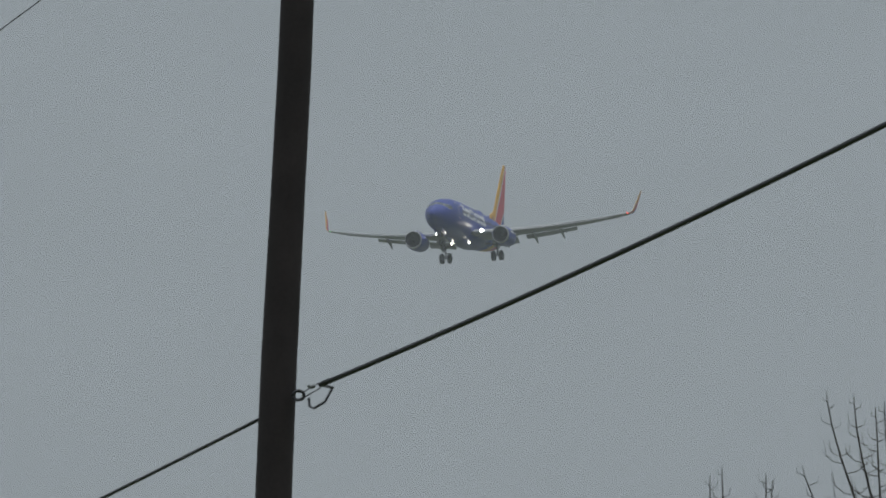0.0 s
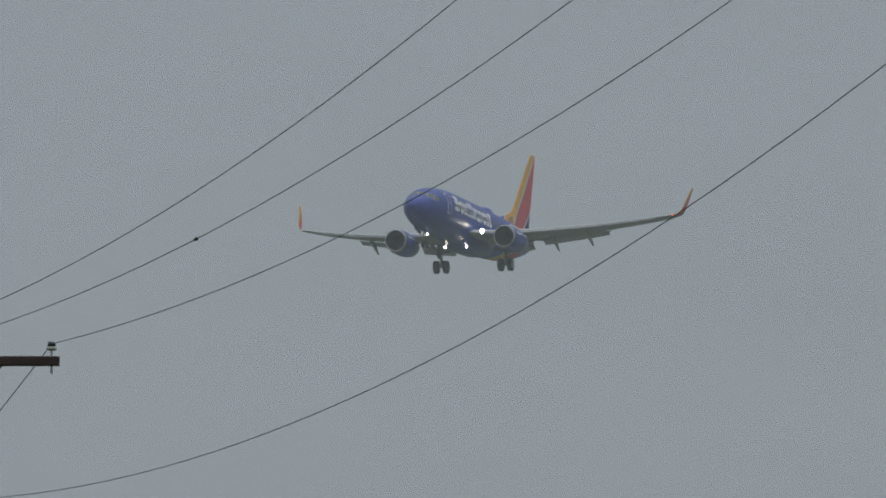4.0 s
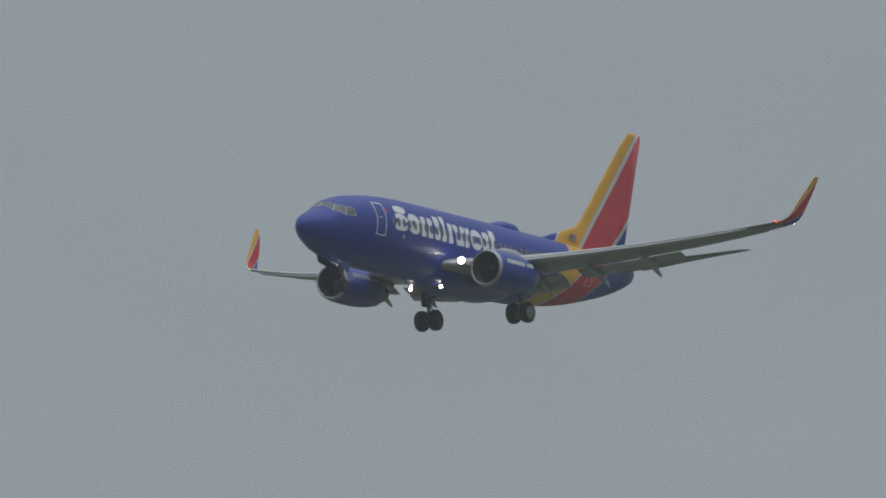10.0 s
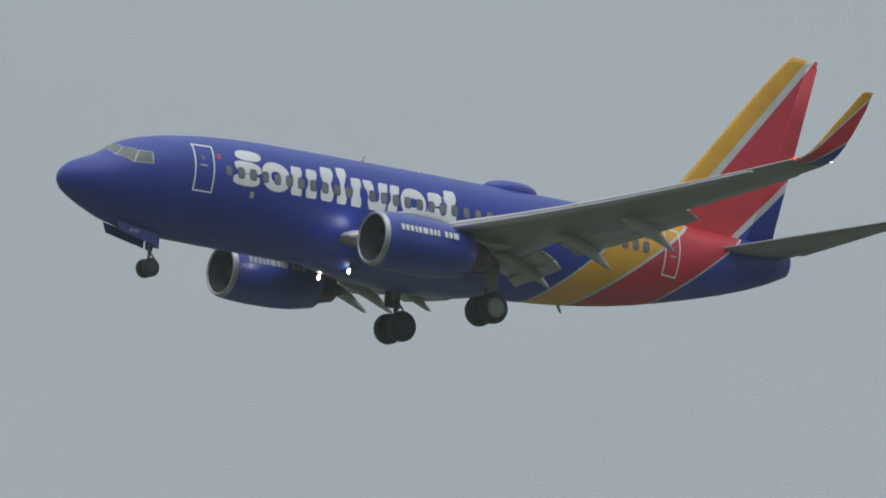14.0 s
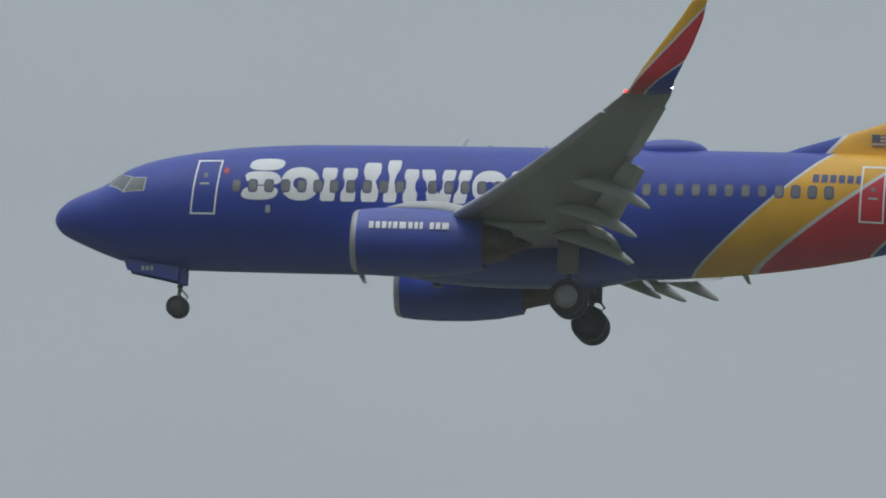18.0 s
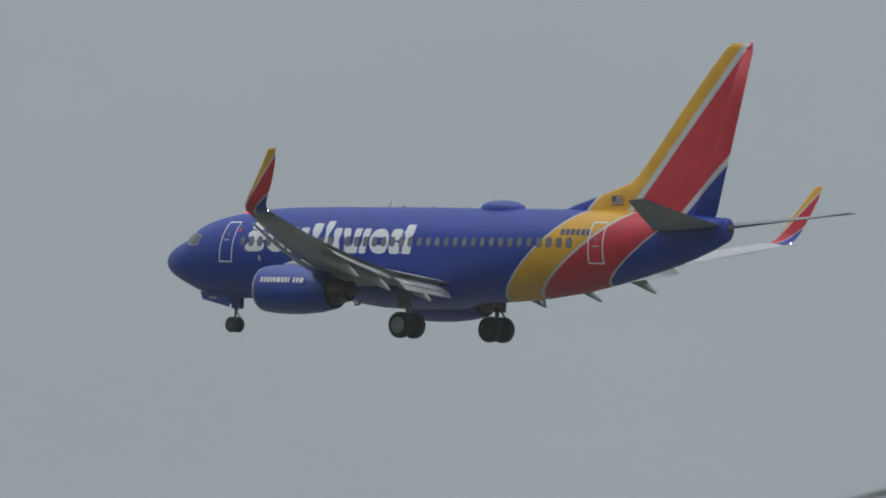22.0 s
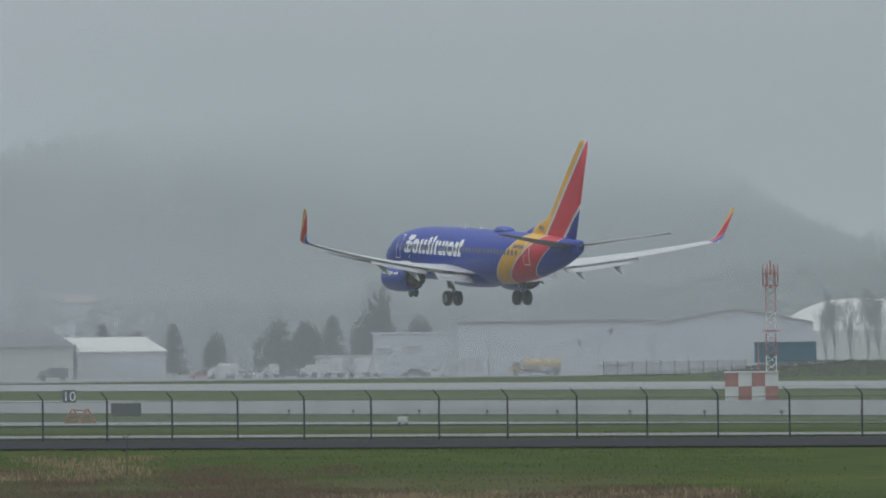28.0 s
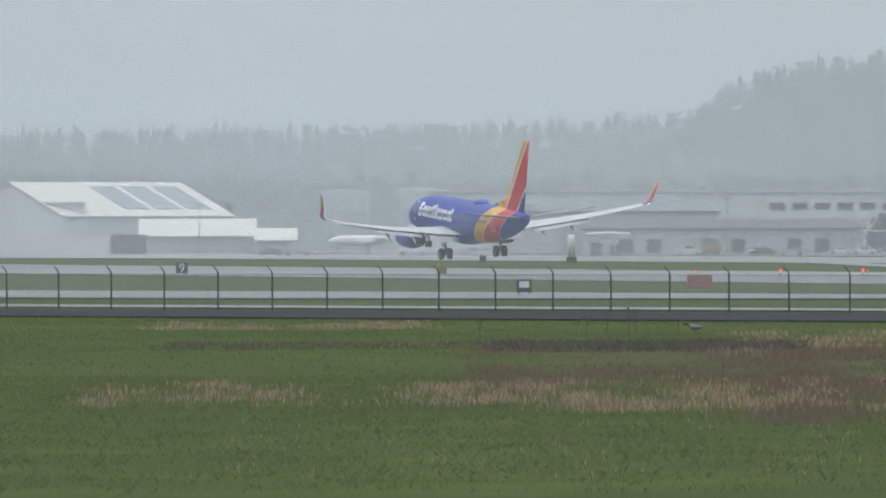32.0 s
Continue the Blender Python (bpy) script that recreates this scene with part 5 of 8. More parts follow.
# splice sleeve on the middle wire
end = Vector(TIPS_A[1])
end.z = 17.81
us = [k / 400 for k in range(400)]
spots = [TIPS_B[1].lerp(end, u) - Vector((0, 0, 4 * 0.883 * u * (1 - u))) for u in us]
k = min(range(399), key=lambda i: abs(math.degrees(math.atan2(spots[i].x, spots[i].y)) - 67.508))
bm = bmesh.new()
d = (spots[k + 1] - spots[k]).normalized()
tube(bm, [spots[k] + d * a for a in (-0.10, -0.05, 0.05, 0.10)], [0.008, 0.021, 0.021, 0.008], 8)
tagged(part("splice_sleeve", bm, M_CABLE, smooth=True), "small dark splice sleeve on a power wire", "wire sleeve")
b_foot = place(66.226, 125)
a_foot = place(72.75, 78)
wire_between("neutral_wire", (b_foot.x, b_foot.y, 13.89), (a_foot.x, a_foot.y, 14.86), 1.117, 0.005, M_WIRE, "thin neutral wire below the power wires")


def build_cable():
    """Thick cable tied to the near pole by an eye and a drip loop."""
    knot = place(72.825, 77.85, 10.222)
    far = place(84, 50, 12.93)
    d = (far - knot).normalized()
    wire_between("service_cable", knot + d * 0.42 + Vector((0, 0, 0.01)), far, 0.28, 0.0195, M_CABLE, "thick black cable rising from the pole", "cable")
    back = place(72.66, 78.0, 10.108)
    wire_between("service_cable", back, (b_foot.x, b_foot.y, 7.75), 0.230, 0.014, M_CABLE, "thick black cable running to the farther pole", "cable")
    eye = thing("cable_eye", "forged steel eye and tie strands holding the cable", "cable clamp", Matrix.Translation(knot))
    right = place(162.8, 1.0)
    bm = bmesh.new()
    tube(bm, [right * (-0.035 + 0.045 * math.cos(t)) + Vector((0, 0, 0.036 * math.sin(t))) for t in [2 * math.pi * k / 16 for k in range(17)]], 0.014, 6)
    part("ring", bm, M_CABLE, eye)
    bm = bmesh.new()
    tube(bm, [(0, 0, 0.02), d * 0.2 + Vector((0, 0, 0.03)), d * 0.62 + Vector((0, 0, 0.025))], 0.004, 5)
    part("strand", bm, M_WIRE, eye)
    bm = bmesh.new()
    tube(bm, [(0, 0, -0.02), d * 0.42 + Vector((0, 0, -0.015))], 0.005, 5)
    part("strand", bm, M_WIRE, eye)
    bm = bmesh.new()
    tube(bm, [right * 0.045 + Vector((0, 0, -0.02)), right * 0.05 + Vector((0, 0, -0.085)), right * 0.085 + Vector((0, 0, -0.10)), right * 0.17 + Vector((0, 0, -0.05)),
              right * 0.23 + Vector((0, 0, 0.06)), d * 0.42 + Vector((0, 0, 0.01))], 0.011, 6)
    part("drip_loop", bm, M_CABLE, eye, "black drip loop")
    bm = bmesh.new()
    bmesh.ops.create_uvsphere(bm, u_segments=8, v_segments=5, radius=0.022, matrix=Matrix.Translation(d * 0.2 + Vector((0, 0, 0.035))) @ Matrix.Diagonal((1.6, 1.6, 0.8, 1)))
    part("clip", bm, M_GALV, eye)


build_cable()


# ---- gate posts beside the camera ----
def build_gateposts():
    dark_galv = material("weathered_galvanised_pipe", (0.075, 0.078, 0.076), 0.65, 0.25, vary=0.3, scale=14, fine=0.6, bump=0.2, bump_scale=60)
    p = place(-37.10, 7.6)
    g = ground_z(p.x, p.y)
    post = thing("gate_post", "thick galvanised gate post with a weathered domed cap", "fence post", pose(p.x, p.y, g, 0, 0, 37.1))
    h = EYE + 7.6 * math.tan(radians(4.164)) - g     # rim of the cap
    up = Matrix.Rotation(radians(-90), 4, "Y")
    bm = bmesh.new()
    lathe(bm, [(-0.1, 0.049), (h - 0.02, 0.049)], 32, up)
    part("pipe", bm, dark_galv, post, smooth=True)
    bm = bmesh.new()
    dome = [(h + 0.0485 * math.sin(radians(t)), max(0.001, 0.0578 * math.cos(radians(t)))) for t in range(6, 91, 7)]
    lathe(bm, [(h - 0.004, 0.054), (h - 0.003, 0.0585), (h + 0.003, 0.0592)] + dome, 36, up)
    cast = material("weathered_cap", (0.10, 0.106, 0.104), 0.6, 0.2, vary=0.35, scale=22, fine=0.6, bump=0.25, bump_scale=120)
    cap = part("cap", bm, cast, post, "dull domed cast cap", True)
    bm = bmesh.new()
    lathe(bm, [(h - 0.027, 0.050), (h - 0.026, 0.0548), (h - 0.006, 0.0562), (h - 0.0045, 0.053)], 32, up)
    part("collar", bm, material("rusty_cap_collar", (0.055, 0.055, 0.054), 0.7, 0.2, vary=0.35, scale=40, fine=0.6), cap, "dark rusty collar of the cap", True)
    for zz in (h - 0.40, h - 0.106):
        bm = bmesh.new()
        lathe(bm, [(zz, 0.049), (zz, 0.0525), (zz + 0.024, 0.0525), (zz + 0.024, 0.049)], 28, up)
        clamp = part("clamp", bm, M_GALVDARK, post, "dark clamp band")
    bm = bmesh.new()
    loft(bm, [[(-0.047, y, h - 0.109), (-0.078, y, h - 0.107), (-0.089, y, h - 0.099), (-0.085, y, h - 0.088), (-0.074, y, h - 0.083), (-0.047, y, h - 0.081)] for y in (-0.012, 0.012)])
    part("ear", bm, M_GALVDARK, clamp, "bolted clamp ear")
    bm = bmesh.new()
    tube(bm, [(-0.074, -0.022, h - 0.096), (-0.074, 0.022, h - 0.096)], 0.0075, 6)
    part("clamp_bolt", bm, M_GALVDARK, clamp)
    q = place(-36.188, 7.55)
    g2 = ground_z(q.x, q.y)
    small = thing("fence_post", "slim galvanised fence post with a dark cap and tension eye", "fence post", pose(q.x, q.y, g2))
    t = EYE + 7.55 * math.tan(radians(4.05)) - g2
    bm = bmesh.new()
    lathe(bm, [(-0.1, 0.0228), (t - 0.02, 0.0228)], 24, up)
    part("pipe", bm, material("dull_galvanised_pipe", (0.16, 0.165, 0.165), 0.6, 0.35, vary=0.3, scale=18, fine=0.6, bump=0.15, bump_scale=60), small, smooth=True)
    bm = bmesh.new()
    lathe(bm, [(t - 0.028, 0.0245), (t - 0.027, 0.0256), (t - 0.014, 0.0250), (t - 0.004, 0.0253), (t, 0.0235), (t + 0.001, 0.01)], 24, up)
    part("cap", bm, M_GALVDARK, small, "dark steel cap", True)
    right = place(-36.188 + 90, 1.0)
    bm = bmesh.new()
    tube(bm, [right * (0.0455 + 0.0088 * math.cos(a)) + Vector((0, 0, t - 0.034 + 0.0082 * math.sin(a))) for a in [2 * math.pi * k / 18 for k in range(19)]], 0.0030, 7)
    part("tension_eye", bm, M_GALVDARK, small)
    bm = bmesh.new()
    tube(bm, [right * -0.044 + Vector((0, 0, t - 0.036)), right * -0.02 + Vector((0, 0, t - 0.034)), right * 0.036 + Vector((0, 0, t - 0.034))], 0.0032, 6)
    part("tie", bm, M_GALVDARK, small)
    bm = bmesh.new()
    lathe(bm, [(t - 0.039, 0.0228), (t - 0.039, 0.0252), (t - 0.030, 0.0252), (t - 0.030, 0.0228)], 20, up)
    part("tie_band", bm, M_GALVDARK, small)
    # barbed strand with barbs
    a = small.matrix_basis @ (right * 0.055 + Vector((0, 0, t - 0.034)))
    ends = [a]
    for az, dist, el in ((-35.58, 7.6, 3.815), (-35.35, 7.65, 3.81), (-34.98, 7.7, 3.838), (-34.25, 7.8, 3.864), (-33.0, 8.1, 3.87), (-30, 8.8, 3.75), (-26, 9.6, 3.55)):
        ends.append(place(az, dist, EYE + dist * math.tan(radians(el))))
    strand = thing("barbed_wire", "rusty twisted barbed wire strand", "barbed wire")
    barbed(strand, ends)
    # strand on the other side of the post
    other = thing("barbed_wire", "rusty twisted barbed wire strand", "barbed wire")
    pts = []
    for az, dist, el in ((-37.70, 7.6, 3.425), (-37.785, 7.6, 3.411), (-37.958, 7.6, 3.366), (-38.214, 7.65, 3.315), (-38.53, 7.65, 3.239), (-38.90, 7.7, 3.19), (-39.4, 7.7, 3.10), (-40.5, 7.8, 2.90), (-42.5, 8.0, 2.45), (-45, 8.2, 1.8), (-50, 9.2, 0.5)):
        pts.append(place(az, dist, EYE + dist * math.tan(radians(el))))
    barbed(other, pts)


def barbed(parent, pts):
    mat = material("rusty_wire", (0.045, 0.038, 0.036), 0.75, 0.3, vary=0.3, scale=60)
    fine = []
    for p, q in zip(pts, pts[1:]):
        fine += [p.lerp(q, k / 14) for k in range(14)]
    fine.append(pts[-1])
    for ph in (0, math.pi):
        bm = bmesh.new()
        acc, prev, out = 0.0, fine[0], []
        for p in fine:
            acc += (p - prev).length
            prev = p
            w = acc / 0.035 * math.pi + ph
            out.append(p + Vector((0, 0, 0.0015 * math.sin(w))) + Vector((0.6, 0.8, 0)) * 0.0015 * math.cos(w))
        tube(bm, out, 0.0014, 5)
        part("strand", bm, mat, parent)
    acc, prev, nxt = 0.0, fine[0], 0.05
    for p in fine:
        acc += (p - prev).length
        prev = p
        if acc > nxt:
            nxt += 0.135
            bm = bmesh.new()
            for k in range(4):
                t = k * 1.55 + acc * 7
                v = Vector((0.3 * math.cos(t), 0.3 * math.sin(t), math.sin(t * 1.3 + 0.6))).normalized() * 0.010
                tube(bm, [p - v * 0.35, p + v], [0.0026, 0.0008], 5)
            part("barb", bm, mat, parent)


build_gateposts()


def tall_weed(az, dist, h, seed):
    p = place(az, dist)
    w = thing("dead_weed", "tall dead weed stalk with seed heads", "weed", pose(p.x, p.y, ground_z(p.x, p.y)), "tall dead weeds")
    rng = random.Random(seed)
    bm = bmesh.new()
    tube(bm, [(0, 0, 0), (0.03, 0, h * 0.5), (0.0, 0.03, h)], [0.014, 0.011, 0.006], 5)
    part("stalk", bm, M_BARK, w)
    for k in range(7):
        z = h * rng.uniform(0.45, 1.0)
        d = Vector((rng.uniform(-1, 1), rng.uniform(-1, 1), 0.7)) * 0.13
        bm = bmesh.new()
        tube(bm, [(0, 0, z), Vector((0, 0, z)) + d], [0.006, 0.004], 4)
        bmesh.ops.create_icosphere(bm, subdivisions=1, radius=0.028, matrix=Matrix.Translation(Vector((0, 0, z)) + d))
        part("twig", bm, M_BARK, w)


for k, (az, dist, h) in enumerate(((-71.18, 345, 0.95), (-71.30, 345, 0.75), (-71.14, 347, 0.8), (-72.02, 330, 0.7), (-68.05, 300, 1.2), (-71.42, 352, 0.6), (-70.9, 340, 0.55), (-67.85, 190, 0.7))):
    tall_weed(az, dist, h, k)


# ---- trees ----
M_FIR = leafy("dark_fir_needles", (0.024, 0.034, 0.024), (0.046, 0.060, 0.038))
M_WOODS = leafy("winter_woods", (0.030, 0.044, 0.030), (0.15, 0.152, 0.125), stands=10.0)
# paler than winter_woods: part of the hill's haze is put into this colour
M_HILLWOODS = leafy("hazed_hill_foliage", (0.050, 0.066, 0.050), (0.22, 0.23, 0.205), stands=18.0)


def fir_template(seed, tiers=9, pts=9):
    """One-metre fir as arrays: ragged drooping tiers round a trunk."""
    rng = random.Random(seed)
    v, f = [], []

    def add(ring_a, tip):
        o = len(v)
        v.extend(ring_a + [tip])
        n = len(ring_a)
        f.extend([(o + i, o + (i + 1) % n, o + n) for i in range(n)])
    add([(0.02 * math.cos(t), 0.02 * math.sin(t), 0.0) for t in (0, 1.57, 3.14, 4.71)], (0, 0, 0.9))
    for k in range(tiers):
        z = 0.08 + 0.86 * k / tiers
        r = (0.20 * (1 - (k / tiers)**1.15) + 0.012) * rng.uniform(0.75, 1.2)
        ring = []
        for i in range(pts * 2):
            t = math.pi * i / pts + k * 0.9
            rr = r * (rng.uniform(0.85, 1.25) if i % 2 else rng.uniform(0.35, 0.6))
            ring.append((rr * math.cos(t), rr * math.sin(t), z - (0.035 if i % 2 else 0.0) * rng.uniform(0.5, 1.4)))
        add(ring, (rng.uniform(-0.004, 0.004), rng.uniform(-0.004, 0.004), min(1.0, z + 0.2 + 0.05 * (k == tiers - 1))))
    return np.array(v), f


def crown_template(seed, n=150, big=1.0):
    """One-metre woodland crown: ragged clumps gathered in a few uneven lobes, narrower towards the top."""
    rng = random.Random(seed)
    lobes = []
    for k in range(14):
        z = 0.20 + 0.66 * (k / 13)**1.25 + rng.uniform(-0.04, 0.04)
        t = rng.uniform(0, 6.28)
        off = rng.uniform(0.06, 0.25) * (1.12 - z)
        lobes.append((off * math.cos(t), off * math.sin(t), z, rng.uniform(0.10, 0.18) * (1.35 - 0.9 * z)))
    v, f = [], []
    for k in range(n):
        lx, ly, lz, lr = lobes[rng.randrange(14)]
        a, u = rng.uniform(0, 6.28), rng.uniform(-1, 1)
        r = lr * rng.random()**0.4
        q = math.sqrt(1 - u * u)
        c = Vector((lx + r * q * math.cos(a), ly + r * q * math.sin(a), max(0.06, min(0.97, lz + r * u * 0.9))))
        o = len(v)
        s = rng.uniform(0.018, 0.045) * big
        for j in range(5):
            t = 2 * math.pi * j / 5 + rng.random()
            v.append((c.x + s * math.cos(t) * rng.uniform(0.6, 1.3), c.y + s * math.sin(t) * rng.uniform(0.6, 1.3), c.z + s * rng.uniform(-0.7, 0.7)))
        v.append((c.x, c.y, c.z + s * 0.9))
        f.extend([(o + i, o + (i + 1) % 5, o + 5) for i in range(5)])
    o = len(v)
    v.extend([(0.02, 0, 0), (-0.01, 0.018, 0), (-0.01, -0.018, 0), (0, 0, 0.7)])
    f.extend([(o, o + 1, o + 3), (o + 1, o + 2, o + 3), (o + 2, o, o + 3)])
    return np.array(v), f


def clump(rng, v, f, c, s):
    """Small ragged tuft of foliage."""
    o = len(v)
    for j in range(5):
        t = 2 * math.pi * j / 5 + rng.random()
        v.append((c[0] + s * math.cos(t) * rng.uniform(0.6, 1.3), c[1] + s * math.sin(t) * rng.uniform(0.6, 1.3), c[2] + s * rng.uniform(-0.7, 0.7)))
    v.append((c[0], c[1], c[2] + s * 0.9))
    f.extend([(o + i, o + (i + 1) % 5, o + 5) for i in range(5)])


def bush_template(seed, n=1900):
    """One-metre broad evergreen, dense from the ground up, with an uneven domed top."""
    rng = random.Random(seed)
    lobes = []
    for k in range(11):
        t, r = rng.uniform(0, 6.28), 0.30 * math.sqrt(rng.random())
        z = rng.uniform(0.15, 0.72 - 0.9 * r)
        lobes.append((r * math.cos(t), r * math.sin(t), z, rng.uniform(0.17, 0.27)))
    lobes.append((rng.uniform(-0.1, 0.1), rng.uniform(-0.1, 0.1), 0.62, 0.25))
    v, f = [], []
    for k in range(n):
        lx, ly, lz, lr = lobes[rng.randrange(len(lobes))]
        a, u = rng.uniform(0, 6.28), rng.uniform(-1, 1)
        r, q = lr * rng.random()**0.33, math.sqrt(1 - u * u)
        clump(rng, v, f, (lx + r * q * math.cos(a), ly + r * q * math.sin(a), max(0.02, lz + 1.25 * r * u)), rng.uniform(0.022, 0.05))
    v = np.array(v)
    v[:, 2] /= v[:, 2].max()
    v[:, :2] /= np.ptp(v[:, 0])
    return v, f


def bough_template(seed, boughs=120):
    """One-metre old fir: uneven drooping boughs of ragged tufts round a spire."""
    rng = random.Random(seed)
    v, f = [], []
    for k in range(boughs):
        z = 0.05 + 0.90 * (k / boughs)
        t = k * 2.4 + rng.uniform(-0.5, 0.5)
        reach = (0.035 + 0.19 * (1 - z)**0.62) * rng.uniform(0.5, 1.2)
        for j in range(9):
            u = (j + rng.random()) / 9
            w = 0.02 * (1 - z) + 0.006
            clump(rng, v, f, (reach * u * math.cos(t) + rng.gauss(0, w), reach * u * math.sin(t) + rng.gauss(0, w), z + 0.03 - 0.09 * reach / 0.2 * u * u + rng.gauss(0, 0.008)),
                  rng.uniform(0.014, 0.028) * (1.35 - 0.7 * z))
    for j in range(8):
        clump(rng, v, f, (0, 0, 0.93 + 0.008 * j), 0.010 - 0.001 * j)
    v = np.array(v)
    v[:, 2] = np.maximum(v[:, 2], 0.0) / v[:, 2].max()
    return v, f


FIRS = [fir_template(k, 8, 7) for k in range(6)]
CROWNS = [crown_template(20 + k, 300) for k in range(4)]
SMALL_FIRS = [fir_template(40 + k, 5, 5) for k in range(6)]
SMALL_CROWNS = [crown_template(60 + k, 50, 1.7) for k in range(5)]


def woods(name, spots, mat, label, category="woods"):
    """Many trees joined into one far wood. spots: x, y, z, height, width share, template."""
    vs, fs, o = [], [], 0
    for x, y, z, h, w, (tv, tf) in spots:
        a = random.uniform(0, 6.28)
        c, s = math.cos(a), math.sin(a)
        q = np.stack([(tv[:, 0] * c - tv[:, 1] * s) * h * w + x, (tv[:, 0] * s + tv[:, 1] * c) * h * w + y, tv[:, 2] * h + z], 1)
        vs.append(q)
        fs.extend([(i + o, j + o, k + o) for i, j, k in tf])
        o += len(tv)
    me = bpy.data.meshes.new(name)
    me.from_pydata(np.concatenate(vs).tolist(), [], fs)
    me.materials.append(mat)
    return tagged(new(name, me), label, category, kind="stuff")


# skyline of the hill: bearing and height over the horizon, in degrees
RIDGE = smooth_curve([(-88, 0.55), (-80, 0.58), (-75, 0.60), (-73, 0.62), (-71.9, 0.64), (-70.85, 0.71), (-70.5, 0.90), (-70.0, 1.00), (-69.3, 1.10), (-68.6, 1.22), (-67.5, 1.38),
                      (-66.2, 1.42), (-65.2, 1.25), (-64.6, 1.02), (-64.1, 0.74), (-63.4, 0.62), (-61, 0.6), (-50, 0.55), (-30, 0.45)])


def build_hill():
    rows, cols = 14, 240
    verts, faces = [], []
    for i in range(rows + 1):
        dist = 3000 + 1500 * i / rows
        for j in range(cols + 1):
            az = -92 + 72 * j / cols
            top = EYE + 3900 * math.tan(radians(RIDGE(az))) - 10
            u = (dist - 3000) / 900
            z = top * sstep(0, 1, min(1, u)) if u < 1 else top * (1 - 0.12 * (u - 1))
            p = place(az, dist)
            z += 3.0 * noise.noise((p.x / 160, p.y / 160, 0.3)) * min(1, u)
            verts.append((p.x, p.y, z - 1.2))
    for i in range(rows):
        for j in range(cols):
            a = i * (cols + 1) + j
            faces.append((a, a + 1, a + cols + 2, a + cols + 1))
    tagged(mesh_object("hill", verts, faces, material("forest_floor", (0.030, 0.038, 0.026), 0.95, vary=0.3, scale=0.01, fine=0.4, spec=0.05), smooth=True),
           "wooded hill fading into low cloud", "hill", kind="structure")
    rng = random.Random(5)
    spots = []
    for k in range(6500):
        az = rng.uniform(-77, -53)
        u = rng.random()**0.6
        dist = 3000 + 930 * u
        top = EYE + 3900 * math.tan(radians(RIDGE(az))) - 10
        z = top * sstep(0, 1, u * 930 / 900) - 1.5
        p = place(az, dist)
        conifer = rng.random() < 0.34
        spots.append((p.x, p.y, z, rng.uniform(6, 11) * (1.15 if conifer else 1.0), rng.uniform(1.0, 1.5), rng.choice(SMALL_FIRS if conifer else SMALL_CROWNS)))
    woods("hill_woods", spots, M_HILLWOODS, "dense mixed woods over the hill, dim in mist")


build_hill()


def rise_top(az):
    """Height of the far treeline."""
    el = np.interp(az, (-80, -75.5, -73, -66, -64.4, -63, -61, -58, -54, -50), (0.5, 0.42, 0.34, 0.34, 0.5, 0.66, 0.68, 0.90, 1.08, 1.13))
    return EYE + 1 + 2600 * math.tan(radians(el)) * (1 + 0.05 * noise.noise((az * 2.1, 0, 0)) + 0.05 * noise.noise((az * 7, 3, 0)))


def build_treeline():
    rng = random.Random(9)
    verts, faces = [], []
    n, m = 120, 6
    for j in range(m + 1):
        for i in range(n + 1):
            az = -80 + 31 * i / n
            p = place(az, 2320 + 360 * j / m)
            verts.append((p.x, p.y, -1.2 + max(0.0, rise_top(az) - 15) * (j / m)))
    for j in range(m):
        for i in range(n):
            o = j * (n + 1) + i
            faces.append((o, o + 1, o + n + 2, o + n + 1))
    tagged(mesh_object("wooded_rise", verts, faces, material("rise_floor", (0.032, 0.038, 0.026), 0.95, vary=0.3, scale=0.02, spec=0.05), smooth=True),
           "low wooded rise beyond the airfield", "rise", kind="structure")
    spots = []
    for k in range(8600):
        az = rng.uniform(-80, -49)
        u = rng.random()**0.6
        if k > 5200:
            u = rng.uniform(0.86, 1.0)
        p = place(az, 2320 + 360 * u)
        z = -1.3 + max(0.0, rise_top(az) - 15) * u
        conifer = rng.random() < 0.4
        h = rng.uniform(10.5, 15) + (rng.uniform(1, 3) if rng.random() < 0.07 else 0)
        spots.append((p.x, p.y, z, min(h, rise_top(az) * 1.05 - z), rng.uniform(1.0, 1.7), rng.choice(SMALL_FIRS if conifer else SMALL_CROWNS)))
    woods("treeline", spots, M_WOODS, "line of tall firs and bare trees beyond the airfield")
    spots = []
    # woods on the camera's own side, behind the poles
    for k in range(60):
        az = 78 + 60 * rng.random()
        p = place(az, rng.uniform(260, 420))
        spots.append((p.x, p.y, ground_z(p.x, p.y), rng.uniform(9, 13), 1.1, rng.choice(CROWNS)))
    woods("roadside_woods", spots, M_WOODS, "low bare roadside woods")


build_treeline()


def fir_tree(az, dist, top, base, label="dark fir tree", girth=1.5):
    p = place(az, dist)
    h = top - base
    tree = thing("fir_tree", label, "tree", pose(p.x, p.y, base, 0, 0, az * 37))
    bm = bmesh.new()
    tube(bm, [(0, 0, -0.2), (0, 0, h * 0.9)], [0.022 * h, 0.004 * h], 7)
    part("trunk", bm, M_BARK, tree)
    v, f = bough_template(int(abs(az) * 100))
    v = v * np.array([h * girth, h * girth, h])
    mesh_object("crown", v.tolist(), f, M_FIR, tree)


